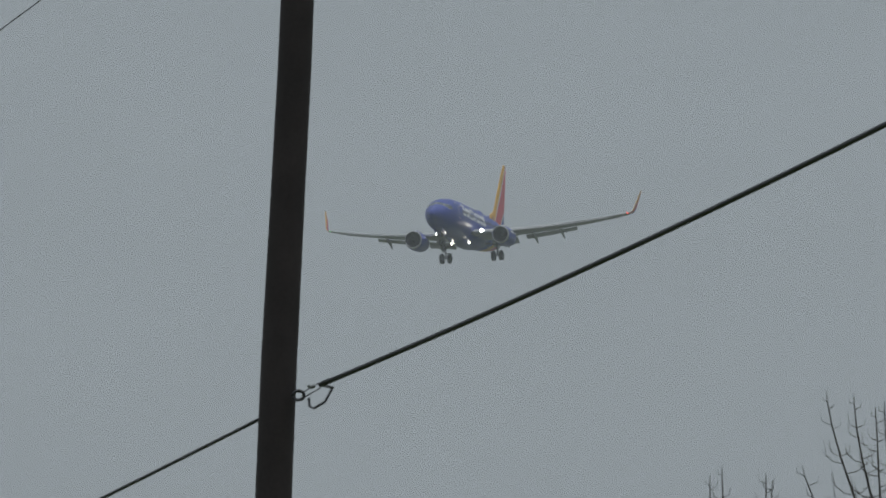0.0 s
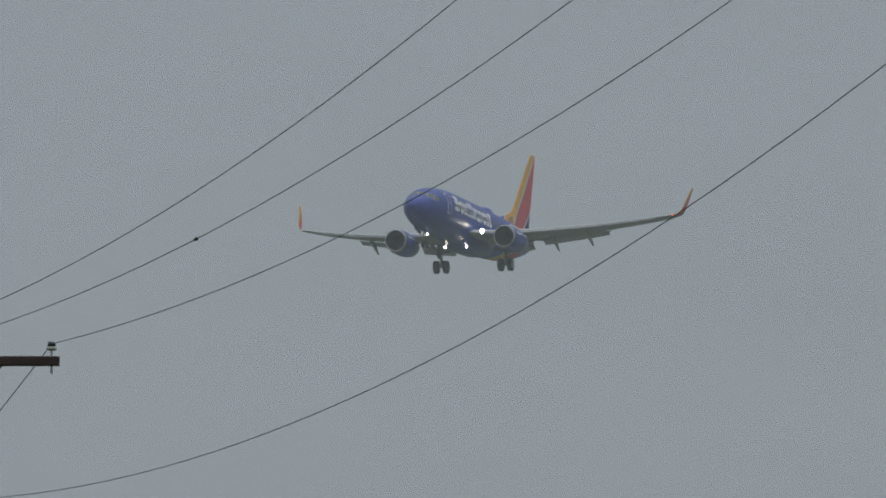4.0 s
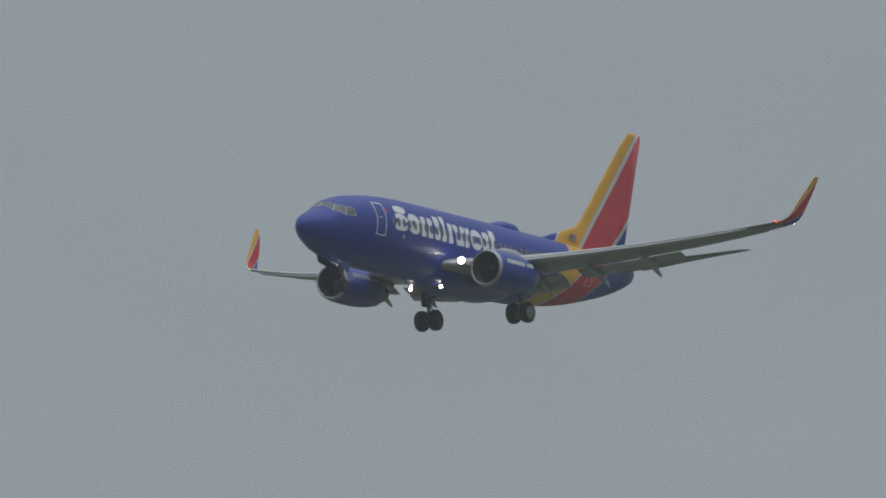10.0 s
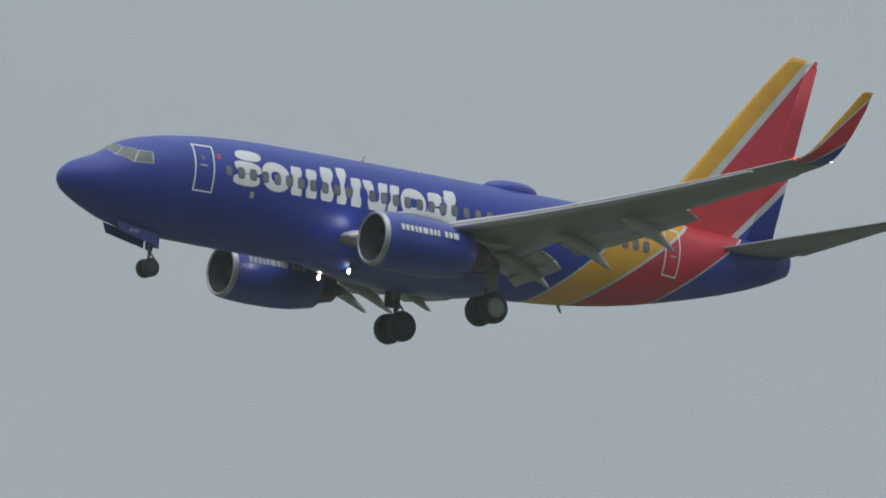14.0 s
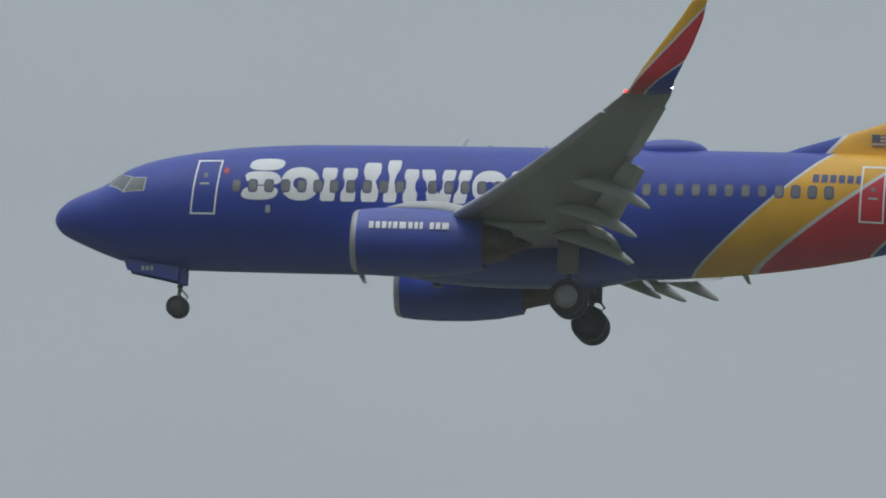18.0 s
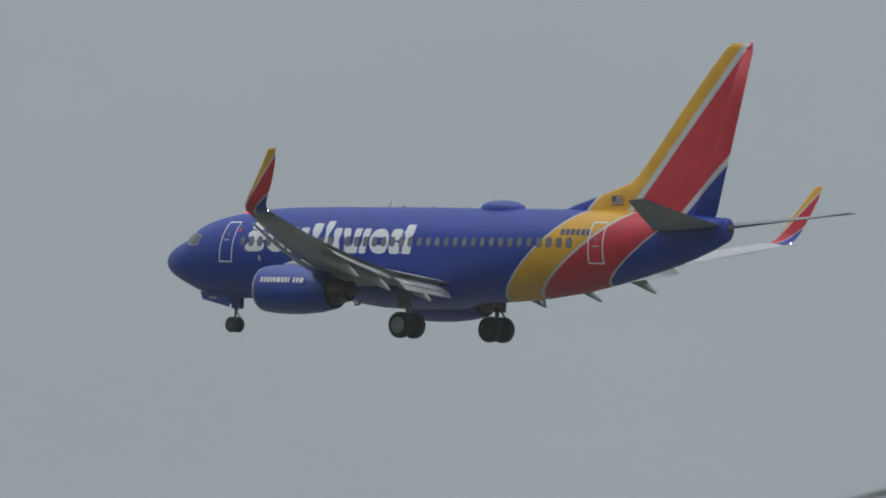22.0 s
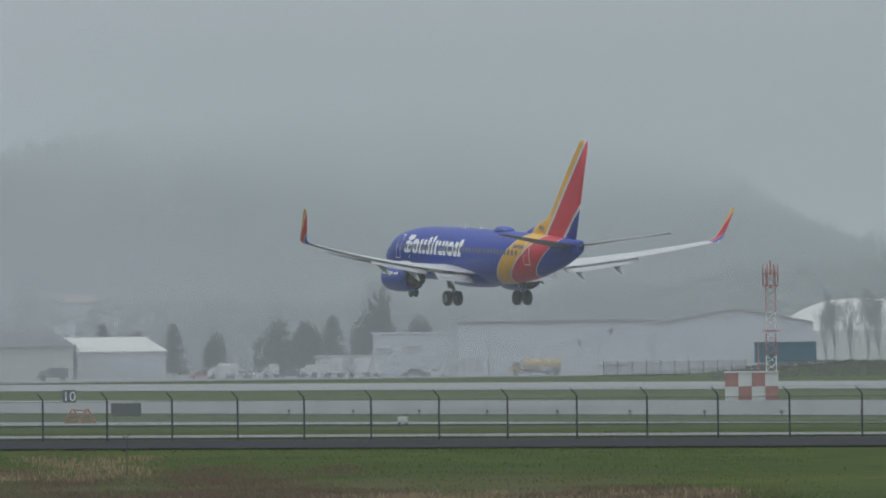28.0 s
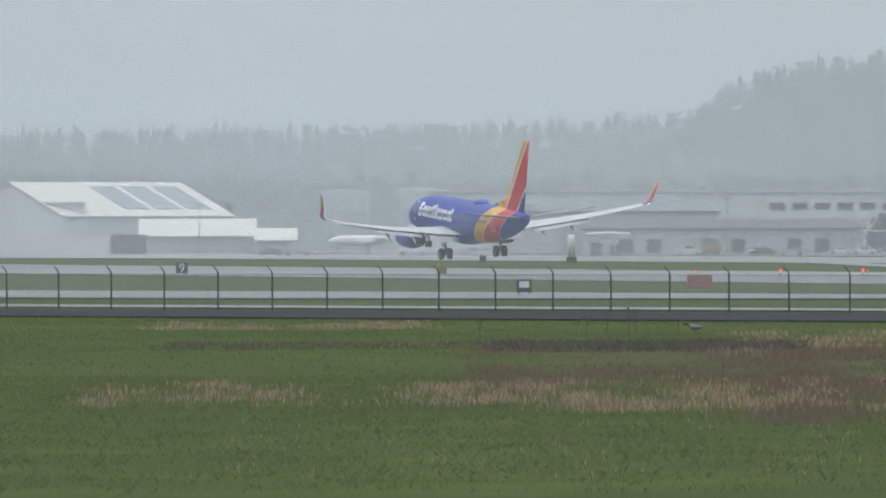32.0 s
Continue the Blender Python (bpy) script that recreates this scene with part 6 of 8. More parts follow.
def round_tree(az, dist, top, base, width, label="dark evergreen shrub tree", n=1990, big=0.72):
    p = place(az, dist)
    h = top - base
    tree = thing("evergreen_tree", label, "tree", pose(p.x, p.y, base, 0, 0, az * 37))
    bm = bmesh.new()
    tube(bm, [(0, 0, -0.2), (0, 0, h * 0.6)], [0.03 * h, 0.012 * h], 7)
    part("trunk", bm, M_BARK, tree)
    if n > 2000:
        v, f = crown_template(int(abs(az) * 100), n, big)
        v[:, 2] = np.clip((v[:, 2] - 0.14) / 0.83, 0.0, 1.0)
        tip = v[:, 2].max()
        lean = v[v[:, 2] > tip - 0.05].mean(axis=0)
        v[:, :2] -= lean[:2] * (v[:, 2:] / tip)
        v[:, 2] /= tip
        v = v * np.array([width * 1.5, width * 1.5, h])
    else:
        v, f = bush_template(int(abs(az) * 100), n)
        v = v * np.array([width, width, h])
    mesh_object("crown", v.tolist(), f, M_FIR, tree)


def branch(bm, p, d, length, r, depth, rng, spread, twig):
    """Recursive bare limb."""
    pts, rad = [p], [r]
    n = 4
    for k in range(n):
        d = (d + Vector((rng.gauss(0, 0.07), rng.gauss(0, 0.07), 0.03 + 0.02 * depth))).normalized()
        p = p + d * length / n
        pts.append(p)
        rad.append(max(twig, r * (1 - 0.62 * (k + 1) / n)))
    tube(bm, pts, rad, 5 if r > 0.03 else 4, False)
    if depth == 0:
        return
    for k in range(rng.choice((3, 4, 5))):
        u = rng.uniform(0.3, 1.0)
        i = min(n - 1, int(u * n))
        q = pts[i].lerp(pts[i + 1], u * n - i)
        side_d = Vector((rng.gauss(0, 1), rng.gauss(0, 1), rng.uniform(-0.1, 0.5))).normalized()
        nd = (d * (1.0 - spread) + side_d * spread + Vector((0, 0, 0.12))).normalized()
        branch(bm, q, nd, length * rng.uniform(0.42, 0.66), max(twig, rad[i] * 0.55), depth - 1, rng, spread, twig)


def bare_tree(az, dist, top, base, seed, label, limbs=5, depth=3, spread=0.45, twig=0.004, upright=0.75, clear=0.25, bark=M_BARK):
    p = place(az, dist)
    h = top - base
    rng = random.Random(seed)
    tree = thing("bare_tree", label, "tree", pose(p.x, p.y, base))
    made = []
    bm = bmesh.new()
    tube(bm, [(0, 0, -0.2), (0.01 * h, 0, h * clear), (0.0, 0.01 * h, h * 0.62)], [0.014 * h, 0.010 * h, 0.004 * h], 9)
    made.append(("trunk", bm))
    for k in range(limbs):
        bm = bmesh.new()
        t = 2 * math.pi * k / limbs + rng.uniform(-0.4, 0.4)
        z = h * (clear + 0.33 * k / limbs)
        d = Vector((math.cos(t) * (1 - upright), math.sin(t) * (1 - upright), upright)).normalized()
        branch(bm, Vector((0, 0, z)), d, (h - z) * rng.uniform(0.72, 0.88), 0.0045 * h, depth, rng, spread, twig)
        made.append(("limb", bm))
    k = h / max(v.co.z for _, bm in made for v in bm.verts)
    for name, bm in made:
        for v in bm.verts:
            v.co *= k
        part(name, bm, bark, tree, smooth=True)
    return tree


GRN = "leafless tree with fine upright twigs"


def stem_tree(stems, seed):
    """Bare young tree of a few slender stems with upswept side twigs; stems: bearing, height of the tip, lean in metres."""
    rng = random.Random(seed)
    dist, base = 165, 2.0
    foot = place(stems[0][0] + 0.2, dist)
    tree = thing("bare_tree", GRN, "tree", pose(foot.x, foot.y, base))
    for az, top, lean in stems:
        across = place(az + 90, 1.0)
        tip = place(az, dist, top) - Vector((foot.x, foot.y, base))
        pts, rad = [], []
        for k in range(17):
            drop = (top - base) * (k / 16)**1.6
            wob = 0.03 * math.sin(2.1 * drop + az * 40)
            pts.append(tip + across * (lean * (drop / 1.75)**1.3 / (1 + 0.12 * drop) + wob) - Vector((0, 0, drop)))
            rad.append(0.006 + 0.010 * drop**0.6)
        bm = bmesh.new()
        tube(bm, pts, rad, 6)
        part("stem", bm, M_BARK, tree, smooth=True)
        k, drop = 0, 0.12
        while drop < 4.5:
            q = min(range(17), key=lambda i: abs((tip.z - pts[i].z) - drop))
            q2 = min(q + 1, 16)
            span = max(1e-6, pts[q].z - pts[q2].z)
            p = pts[q].lerp(pts[q2], min(1.0, max(0.0, (pts[q].z - (tip.z - drop)) / span)))
            reach = min(0.5, 0.12 + 0.16 * drop) * rng.uniform(0.6, 1.2)
            out = across * (1 if k % 2 else -1) * rng.uniform(0.7, 1.0) + place(az, 1.0) * rng.uniform(-0.6, 0.6)
            bm = bmesh.new()
            tube(bm, [p, p + out * reach * 0.45 + Vector((0, 0, 0.03)), p + out * reach * 0.85 + Vector((0, 0, reach * 0.35)), p + out * reach + Vector((0, 0, reach * rng.uniform(0.8, 1.3)))],
                 [0.008, 0.007, 0.006, 0.0035], 5)
            if reach > 0.25:
                m = p + out * reach * 0.6 + Vector((0, 0, 0.10))
                tube(bm, [m, m + out * 0.10 + Vector((0, 0, 0.03)), m + out * 0.15 + Vector((0, 0, 0.13))], [0.006, 0.005, 0.003], 5)
            part("limb", bm, M_BARK, tree, smooth=True)
            drop += rng.uniform(0.10, 0.24)
            k += 1


stem_tree(((75.789, 17.68, 0.53), (75.942, 17.63, 0.35), (76.056, 17.41, 0.18), (75.661, 16.45, 0.87), (76.127, 17.49, 0.09)), 3)
stem_tree(((75.117, 16.3, 0.05), (75.207, 16.46, -0.06)), 4)
stem_tree(((75.434, 16.33, 0.06), (75.485, 16.22, 0.0)), 5)
for az, top, seed in ((-64.05, 13.0, 31), (-63.86, 13.6, 32), (-63.96, 12.0, 33), (-62.98, 13.2, 34), (-62.93, 11.6, 35), (-63.36, 13.4, 36), (-63.20, 11.5, 37), (-64.10, 11.0, 40), (-63.80, 12.4, 41)):
    bare_tree(az, 1790, top + 1.8, 0.6, seed, "tall leafless poplar by the hangars", 11, 3, 0.30, 0.016, 0.86, 0.02)
for az, top, seed in ((-54.75, 18.6, 38), (-54.52, 20.5, 39), (-54.35, 20.8, 42), (-54.12, 18.8, 43), (-54.95, 17.0, 44), (-53.95, 17.0, 45), (-54.64, 19.4, 46), (-54.42, 19.0, 47), (-54.24, 19.8, 48), (-54.85, 15.5, 49)):
    # bark paled in its colour to imitate haze before these trees
    bare_tree(az, 1060, 3.6 + (top - 3.6) * 1.2, -0.9, seed, "leafless tree with a dense twiggy crown", 13, 3, 0.42, 0.030, 0.74, 0.16, material("haze_paled_bark", (0.15, 0.14, 0.11), 0.9, vary=0.3, scale=2, fine=0.5))
for az, el, w in ((-54.72, 0.97, 13), (-54.50, 1.07, 11), (-54.33, 1.05, 9), (-53.95, 1.02, 8), (-54.12, 0.98, 10)):
    round_tree(az, 1725, EYE + 1725 * math.tan(radians(el)), -0.9, w, "tall bushy tree behind the large arched hangar")
round_tree(70.25, 165, 16.8, 2.0, 4.0, "dark evergreen tree beyond the poles", 22000, 0.085)
for az, dist, top, w in ((-69.71, 1868, 6.8, 9.5), (-69.60, 1872, 5.6, 6.5), (-69.36, 1928, 7.4, 6.0), (-69.23, 1930, 11.5, 8.0), (-69.12, 1934, 10.4, 8.0), (-69.04, 1932, 10.2, 6.5), (-68.95, 1928, 10.9, 5.5)):
    round_tree(az, dist, top, -0.85, w, "dark bushy evergreen beside the workshops")
fir_tree(-63.46, 1780, 14.8, 0.6, "dark fir tree before an arched hangar", 1.6)
round_tree(-62.75, 1780, 7.0, 0.6, 8.8)
round_tree(-61.25, 1830, 8.2, 0.6, 6.5)
round_tree(-61.05, 1840, 6.6, 0.6, 9.5)
for az, top, w in ((-68.18, 9.6, 0), (-67.78, 9.4, 0), (-68.02, 7.4, 0), (-67.98, 8.0, 0), (-67.53, 8.0, 5), (-67.20, 10.2, 7), (-67.03, 10.0, 6), (-66.88, 10.6, 0), (-66.72, 9.6, 5), (-66.62, 16, 7), (-66.40, 10.5, 7)):
    if w:
        round_tree(az, 1930, top, -0.6, w * 1.2, "dark bushy evergreen behind the apron")
    else:
        fir_tree(az, 1930, top, -0.6, "dark conical fir behind the apron")
for az, top, w in ((-70.55, 8.6, 9), (-70.05, 9.8, 13), (-69.9, 9.0, 9), (-73.44, 9.5, 5), (-74.98, 8, 6)):
    round_tree(az, 2090, top, -0.6, w, "dark bushy evergreen behind the apron")



def apron_woods():
    rng = random.Random(77)
    spots = []
    stand = smooth_curve([(-76, 9), (-72, 9), (-70.5, 10), (-69.3, 10), (-68.6, 11), (-67.7, 16), (-67.35, 15), (-67.0, 11), (-66.8, 14), (-66.62, 21), (-66.45, 17), (-66.15, 15), (-65.9, 11), (-65.5, 17), (-65.1, 17), (-64.7, 10), (-62, 9)])
    for k in range(640):
        az = rng.uniform(-75.5, -62.5) if k > 400 else rng.uniform(-69.0, -64.8)
        p = place(az, rng.uniform(2195, 2290))
        spots.append((p.x, p.y, -1.2, (stand(az) + 1.2) * rng.uniform(0.55, 1.0), rng.uniform(0.7, 1.2), rng.choice(FIRS if rng.random() < 0.45 else CROWNS)))
    woods("apron_woods", spots, M_WOODS, "ragged dark trees and shrubs behind the apron")
    spots = []
    for k in range(3800):
        p = place(rng.uniform(-64.75, -59.5), rng.uniform(1450, 1655))
        spots.append((p.x, p.y, ground_z(p.x, p.y) - 0.1, rng.uniform(0.25, 0.6), rng.uniform(3.5, 6.0), rng.choice(SMALL_CROWNS)))
    woods("bank_scrub", spots, leafy("brown_scrub", (0.048, 0.046, 0.032), (0.088, 0.076, 0.056)), "low dark scrub on the bank below the arched hangars", "scrub")


apron_woods()

# ---- airport buildings ----
M_PALE = material("pale_metal_cladding", (0.60, 0.62, 0.64), 0.5, vary=0.13, scale=0.15, fine=0.3)
M_CREAM = material("cream_stucco", (0.55, 0.54, 0.48), 0.8, vary=0.1, scale=0.2, fine=0.3)
M_GREYW = material("grey_block_wall", (0.44, 0.45, 0.45), 0.85, vary=0.2, scale=0.2, fine=0.3)
M_DARKROOF = material("dark_felt_roof", (0.09, 0.09, 0.095), 0.8, vary=0.15, scale=0.1)
M_RUSTROOF = material("brown_roof_edge", (0.22, 0.16, 0.14), 0.8, vary=0.2, scale=0.2)
M_WHITEROOF = material("white_membrane_roof", (0.56, 0.55, 0.50), 0.6, vary=0.06, scale=0.1, fine=0.3)
M_SKYLIGHT = material("grey_skylight_glazing", (0.24, 0.26, 0.28), 0.4, vary=0.15, scale=0.4)
M_PANE = material("dark_window_pane", (0.045, 0.05, 0.055), 0.2, vary=0.2)
M_TEAL = material("teal_container_paint", (0.02, 0.10, 0.15), 0.6, vary=0.15, scale=0.5)
M_BRICK = material("sooty_brick", (0.13, 0.075, 0.06), 0.9, vary=0.25, scale=0.8, fine=0.5, bump=0.3, bump_scale=8)
M_YEL = material("yellow_equipment_paint", (0.50, 0.32, 0.03), 0.5, vary=0.15, scale=1)
M_ORANGE = material("orange_paint", (0.36, 0.16, 0.095), 0.6, vary=0.12, scale=1)
# red with distance haze mixed into its colour
M_REDP = material("hazed_red_paint", (0.38, 0.11, 0.095), 0.6, vary=0.12, scale=1)
M_WHITEP = material("white_equipment_paint", (0.70, 0.70, 0.68), 0.5, vary=0.08, scale=1)
M_BLACKP = material("black_sign_panel", (0.03, 0.032, 0.04), 0.6, vary=0.15, scale=1)


def facing(az, dist, z=0.0):
    """Pose with x to the right across the view and y away from the camera."""
    p = place(az, dist, z)
    return pose(p.x, p.y, p.z, 0, 0, -az)


def building(name, az0, az1, dist, top, base, depth, roof, wall, roofing, label, rise=0.0, category="building", overhang=0.35, ridge="x", turn=0.0):
    """A house with real walls and roof. roof: flat, gable (ridge across or along the view), hip or arch."""
    w = dist * radians(az1 - az0)
    b = thing(name, label, category, facing((az0 + az1) / 2, dist, base) @ pose(0, 0, 0, 0, 0, turn))
    h = top - base
    he = h - rise
    bm = bmesh.new()
    x0, x1 = -w / 2, w / 2
    t = 0.3
    if roof == "arch":
        n = 18
        prof = [(x0 + w * k / n, he + rise * (1 - (2 * k / n - 1)**2)**0.85 if 0 < k < n else he) for k in range(n + 1)]
    elif roof == "gable" and ridge == "y":
        prof = [(x0, he), (0, h), (x1, he)]
    else:
        prof = [(x0, he), (x1, he)]
    for y in (0.0, depth - t):
        rings = [[(x0, yy, 0)] + [(x, yy, z) for x, z in prof] + [(x1, yy, 0)] for yy in (y, y + t)]
        loft(bm, rings)
    part("wall", bm, wall, b, "end walls")
    for x in (x0, x1 - t):
        bm = bmesh.new()
        if roof == "gable" and ridge == "x":
            rings = [[(xx, t, 0), (xx, t, he), (xx, depth / 2, h), (xx, depth - t, he), (xx, depth - t, 0)] for xx in (x, x + t)]
            loft(bm, rings)
        else:
            box(bm, x, x + t, t, depth - t, 0, he)
        part("wall", bm, wall, b)
    o = overhang
    bm = bmesh.new()
    if roof == "flat":
        box(bm, x0 - o, x1 + o, -o, depth + o, he, he + 0.35)
    elif roof == "hip":
        eave = [bm.verts.new(p) for p in ((x0 - o, -o, he), (x1 + o, -o, he), (x1 + o, depth + o, he), (x0 - o, depth + o, he))]
        inset = min(depth / 2, w * 0.3)
        a, c = bm.verts.new((x0 + inset * 0.5, depth / 2, h)), bm.verts.new((x1 - inset * 0.5, depth / 2, h))
        for f in ((eave[0], eave[1], c, a), (eave[1], eave[2], c), (eave[2], eave[3], a, c), (eave[3], eave[0], a), eave[::-1]):
            bm.faces.new(f)
    elif roof == "gable" and ridge == "x":
        k = rise / (depth / 2)
        loft(bm, [[(x, -o, he - o * k), (x, depth / 2, h), (x, depth + o, he - o * k), (x, depth + o, he - o * k + 0.25), (x, depth / 2, h + 0.25), (x, -o, he - o * k + 0.25)] for x in (x0 - o, x1 + o)])
    else:
        up = [(x, z + 0.28) for x, z in prof]
        loft(bm, [[(x, y, z) for x, z in prof + up[::-1]] for y in (-o, depth + o)])
    part("roof", bm, roofing, b)
    return b, w, he


def opening(b, x0, x1, z0, z1, mat=None, name="window", frame_mat=None, proud=0.05):
    """Window or door: a framed leaf set on the front wall."""
    bm = bmesh.new()
    fw = 0.10
    for a in ((x0 - fw, x1 + fw, z1, z1 + fw), (x0 - fw, x1 + fw, z0 - fw, z0), (x0 - fw, x0, z0, z1), (x1, x1 + fw, z0, z1)):
        box(bm, a[0], a[1], -proud - 0.05, 0.0, a[2], a[3])
    f = part(name, bm, frame_mat or M_GREYW, b)
    bm = bmesh.new()
    box(bm, x0, x1, -proud, 0.0, z0, z1)
    part("pane" if name == "window" else "leaf", bm, mat or M_PANE, f)


# long pale hangar with an annex and a gabled end
b, w, he = building("hangar", -66.652, -66.176, 1760, 6.5, -0.9, 24, "flat", M_PALE, M_PALE, "low pale annex of a long hangar", category="hangar")
opening(b, -w / 2 + 0.6, -w / 2 + 3.2, 4.2, 4.9, M_GREYW)
opening(b, -w / 2 + 5.2, -w / 2 + 8.3, 4.4, 5.3, M_GREYW)
b, w, he = building("hangar", -66.172, -65.058, 1752, 8.2, -0.9, 40, "flat", M_PALE, M_RUSTROOF, "long pale metal hangar with a brown roof edge", category="hangar")
opening(b, 7.2, 12.4, 1.0, 6.4, M_PALE, "door")
opening(b, 7.4, 12.2, 1.3, 1.7, M_PANE, "window")
opening(b, 9.0, 9.7, 7.2, 7.8)
opening(b, 3.6, 4.2, 5.2, 6.0)
for k in range(3):
    opening(b, -w / 2 + 0.6 + 1.3 * k, -w / 2 + 1.2 + 1.3 * k, 1.0, 3.0, M_GREYW)
b, w, he = building("hangar", -65.054, -64.166, 1748, 10.0, -0.9, 44, "gable", M_PALE, M_RUSTROOF, "pale metal hangar with a low gable", 2.4, "hangar", ridge="y")
# arched hangars
b, w, he = building("arched_hangar", -63.80, -62.80, 1880, 12.2, 0.4, 44, "arch", M_CREAM, M_WHITEROOF, "cream hangar with a white arched roof", 6.0, "hangar", turn=30)
for k in range(10):
    opening(b, -w / 2 + 3.6 + 2.1 * k, -w / 2 + 4.6 + 2.1 * k, 4.2, 5.6)
for k in range(2):
    opening(b, -w / 2 + 1.6 + 2.2 * k, -w / 2 + 3.0 + 2.2 * k, 0.5, 3.6, M_GREYW, "door")
b, w, he = building("arched_hangar", -62.82, -61.98, 1885, 11.9, 0.4, 52, "arch", M_CREAM, M_WHITEROOF, "cream arched hangar with a row of windows", 6.2, "hangar", turn=30)
for k in range(9):
    if k not in (5,):
        opening(b, -w / 2 + 2.6 + 1.95 * k, -w / 2 + 3.5 + 1.95 * k, 5.0, 6.3)
b2, w2, he2 = building("lean_to", -62.70, -62.02, 1868, 5.2, 0.4, 12, "gable", M_CREAM, M_DARKROOF, "lean-to with a grey roof before an arched hangar", 2.4, "shed")
b, w, he = building("storage_building", -62.02, -61.10, 2010, 6.6, 0.4, 26, "flat", M_GREYW, M_WHITEROOF, "long low building with a white roof edge")
b, w, he = building("storage_building", -61.40, -60.2, 2060, 7.6, 0.4, 20, "flat", M_CREAM, M_WHITEROOF, "pale warehouse beyond the trees")


# roof in grey, not pale cladding: its colour imitates haze over the hangar
b, w, he = building("arched_hangar", -53.97, -52.15, 1470, 27.9, -0.9, 50, "arch", material("weathered_concrete", (0.42, 0.42, 0.40), 0.85, vary=0.2, scale=0.2, fine=0.4), M_GREYW, "large pale arched hangar behind bare trees", 17.0, "hangar", turn=32)


def build_chimney():
    for az, top, r in ((-62.325, 13.2, 0.82), (-63.29, 13.4, 0.85)):
        c = thing("chimney", "tall square sooty brick chimney", "chimney", facing(az, 1840, 0.4))
        bm = bmesh.new()
        h = top - 0.4
        loft(bm, [[(r * k * a, r * k * d, z) for a, d in ((-1, -1), (1, -1), (1, 1), (-1, 1))] for z, k in ((0, 1.15), (h - 0.9, 0.95))])
        part("stack", bm, M_BRICK, c)
        bm = bmesh.new()
        loft(bm, [[(r * k * a, r * k * d, z) for a, d in ((-1, -1), (1, -1), (1, 1), (-1, 1))] for z, k in ((h - 0.9, 1.05), (h, 1.05))])
        part("crown_course", bm, M_BRICK, c)


build_chimney()
b, w, he = building("container", -64.50, -64.15, 1690, 4.0, 0.9, 2.6, "flat", M_TEAL, M_TEAL, "long teal shipping container on the grass bank", category="container", overhang=0.02)
yard = thing("yard_fence", "dark mesh yard fence on posts before the hangar", "fence", facing(-64.95, 1640, -0.85))
for k in range(11):
    bm = bmesh.new()
    x = -11.5 + 2.3 * k
    tube(bm, [(x, 0, 0), (x, 0, 2.5)], 0.07, 5)
    part("post", bm, M_GALVDARK, yard)
    if k < 10:
        mesh_object("mesh_panel", [(x, 0.02, 0.05), (x + 2.3, 0.02, 0.05), (x + 2.3, 0.02, 2.3), (x, 0.02, 2.3)], [(0, 1, 2, 3)], M_LINK, yard)
# left of the long hangar
b, w, he = building("terminal_shed", -69.05, -68.345, 1880, 7.8, -0.9, 22, "hip", M_CREAM, M_DARKROOF, "cream shed with a broad dark hipped roof", 2.6, "building", 0.8)
b, w, he = building("white_roof_shed", -68.345, -67.80, 1890, 6.6, -0.9, 20, "gable", M_PALE, M_WHITEROOF, "pale shed with a sloping white roof", 2.6, turn=24)
for k in range(7):
    opening(b, -w / 2 + 1.2 + 2.3 * k, -w / 2 + 2.6 + 2.3 * k, 0.6, 2.6, M_PALE)
b, w, he = building("dome_hall", -68.52, -67.92, 2250, 12.0, -0.9, 30, "arch", M_PALE, M_WHITEROOF, "white shallow dome roof behind trees", 4.6, "hall")
b, w, he = building("far_house", -68.40, -68.22, 2420, 18.0, 12.8, 12, "gable", M_GREYW, M_RUSTROOF, "distant pale roof on the slope", 2.0, "house")
b, w, he = building("tank_store", -66.98, -66.66, 1850, 2.6, -0.9, 6, "flat", M_PALE, M_WHITEROOF, "row of low white storage units", category="shed")
for k in range(5):
    opening(b, -w / 2 + 0.6 + 2.0 * k, -w / 2 + 1.9 + 2.0 * k, 0.6, 2.3, M_WHITEROOF, "door")
# wide hangars seen as the airliner lands
b, w, he = building("hangar", -71.96, -70.67, 1900, 6.8, -0.9, 26, "flat", M_GREYW, M_DARKROOF, "wide grey hangar with a dark flat roof", category="hangar")
for k in range(6):
    opening(b, -w / 2 + 2 + 6.6 * k, -w / 2 + 7.4 + 6.6 * k, 0.2, 4.6, M_GREYW, "door", M_DARKROOF)
b, w, he = building("hangar", -72.30, -70.84, 2040, 11.2, -0.9, 60, "flat", M_PALE, M_WHITEROOF, "tall pale hangar with a white roof edge", category="hangar")
for k in range(3):
    opening(b, -w / 2 + 12 + 3.4 * k, -w / 2 + 14.6 + 3.4 * k, 8.6, 9.8, M_GREYW)
b, w, he = building("hangar", -70.84, -69.55, 2030, 11.0, -0.9, 60, "flat", M_PALE, M_WHITEROOF, "pale hangar with a row of high windows", category="hangar")
for k in range(6):
    opening(b, 16.3 - w / 2 + 4.5 * k, 19.4 - w / 2 + 4.5 * k, 8.5, 9.8)
opening(b, 13.4 - w / 2, 15.2 - w / 2, 5.2, 10.2, M_WHITEROOF, "door", M_GREYW)
b, w, he = building("workshop", -71.44, -69.85, 1880, 5.4, -0.9, 16, "gable", M_GREYW, M_DARKROOF, "long grey workshop with a low dark roof", 1.6, "workshop", 0.6)
for k in range(9):
    opening(b, -w / 2 + 1.6 + 5.2 * k, -w / 2 + 4.2 + 5.2 * k, 0.2, 2.8, M_PANE if k % 3 else M_GREYW, "door")
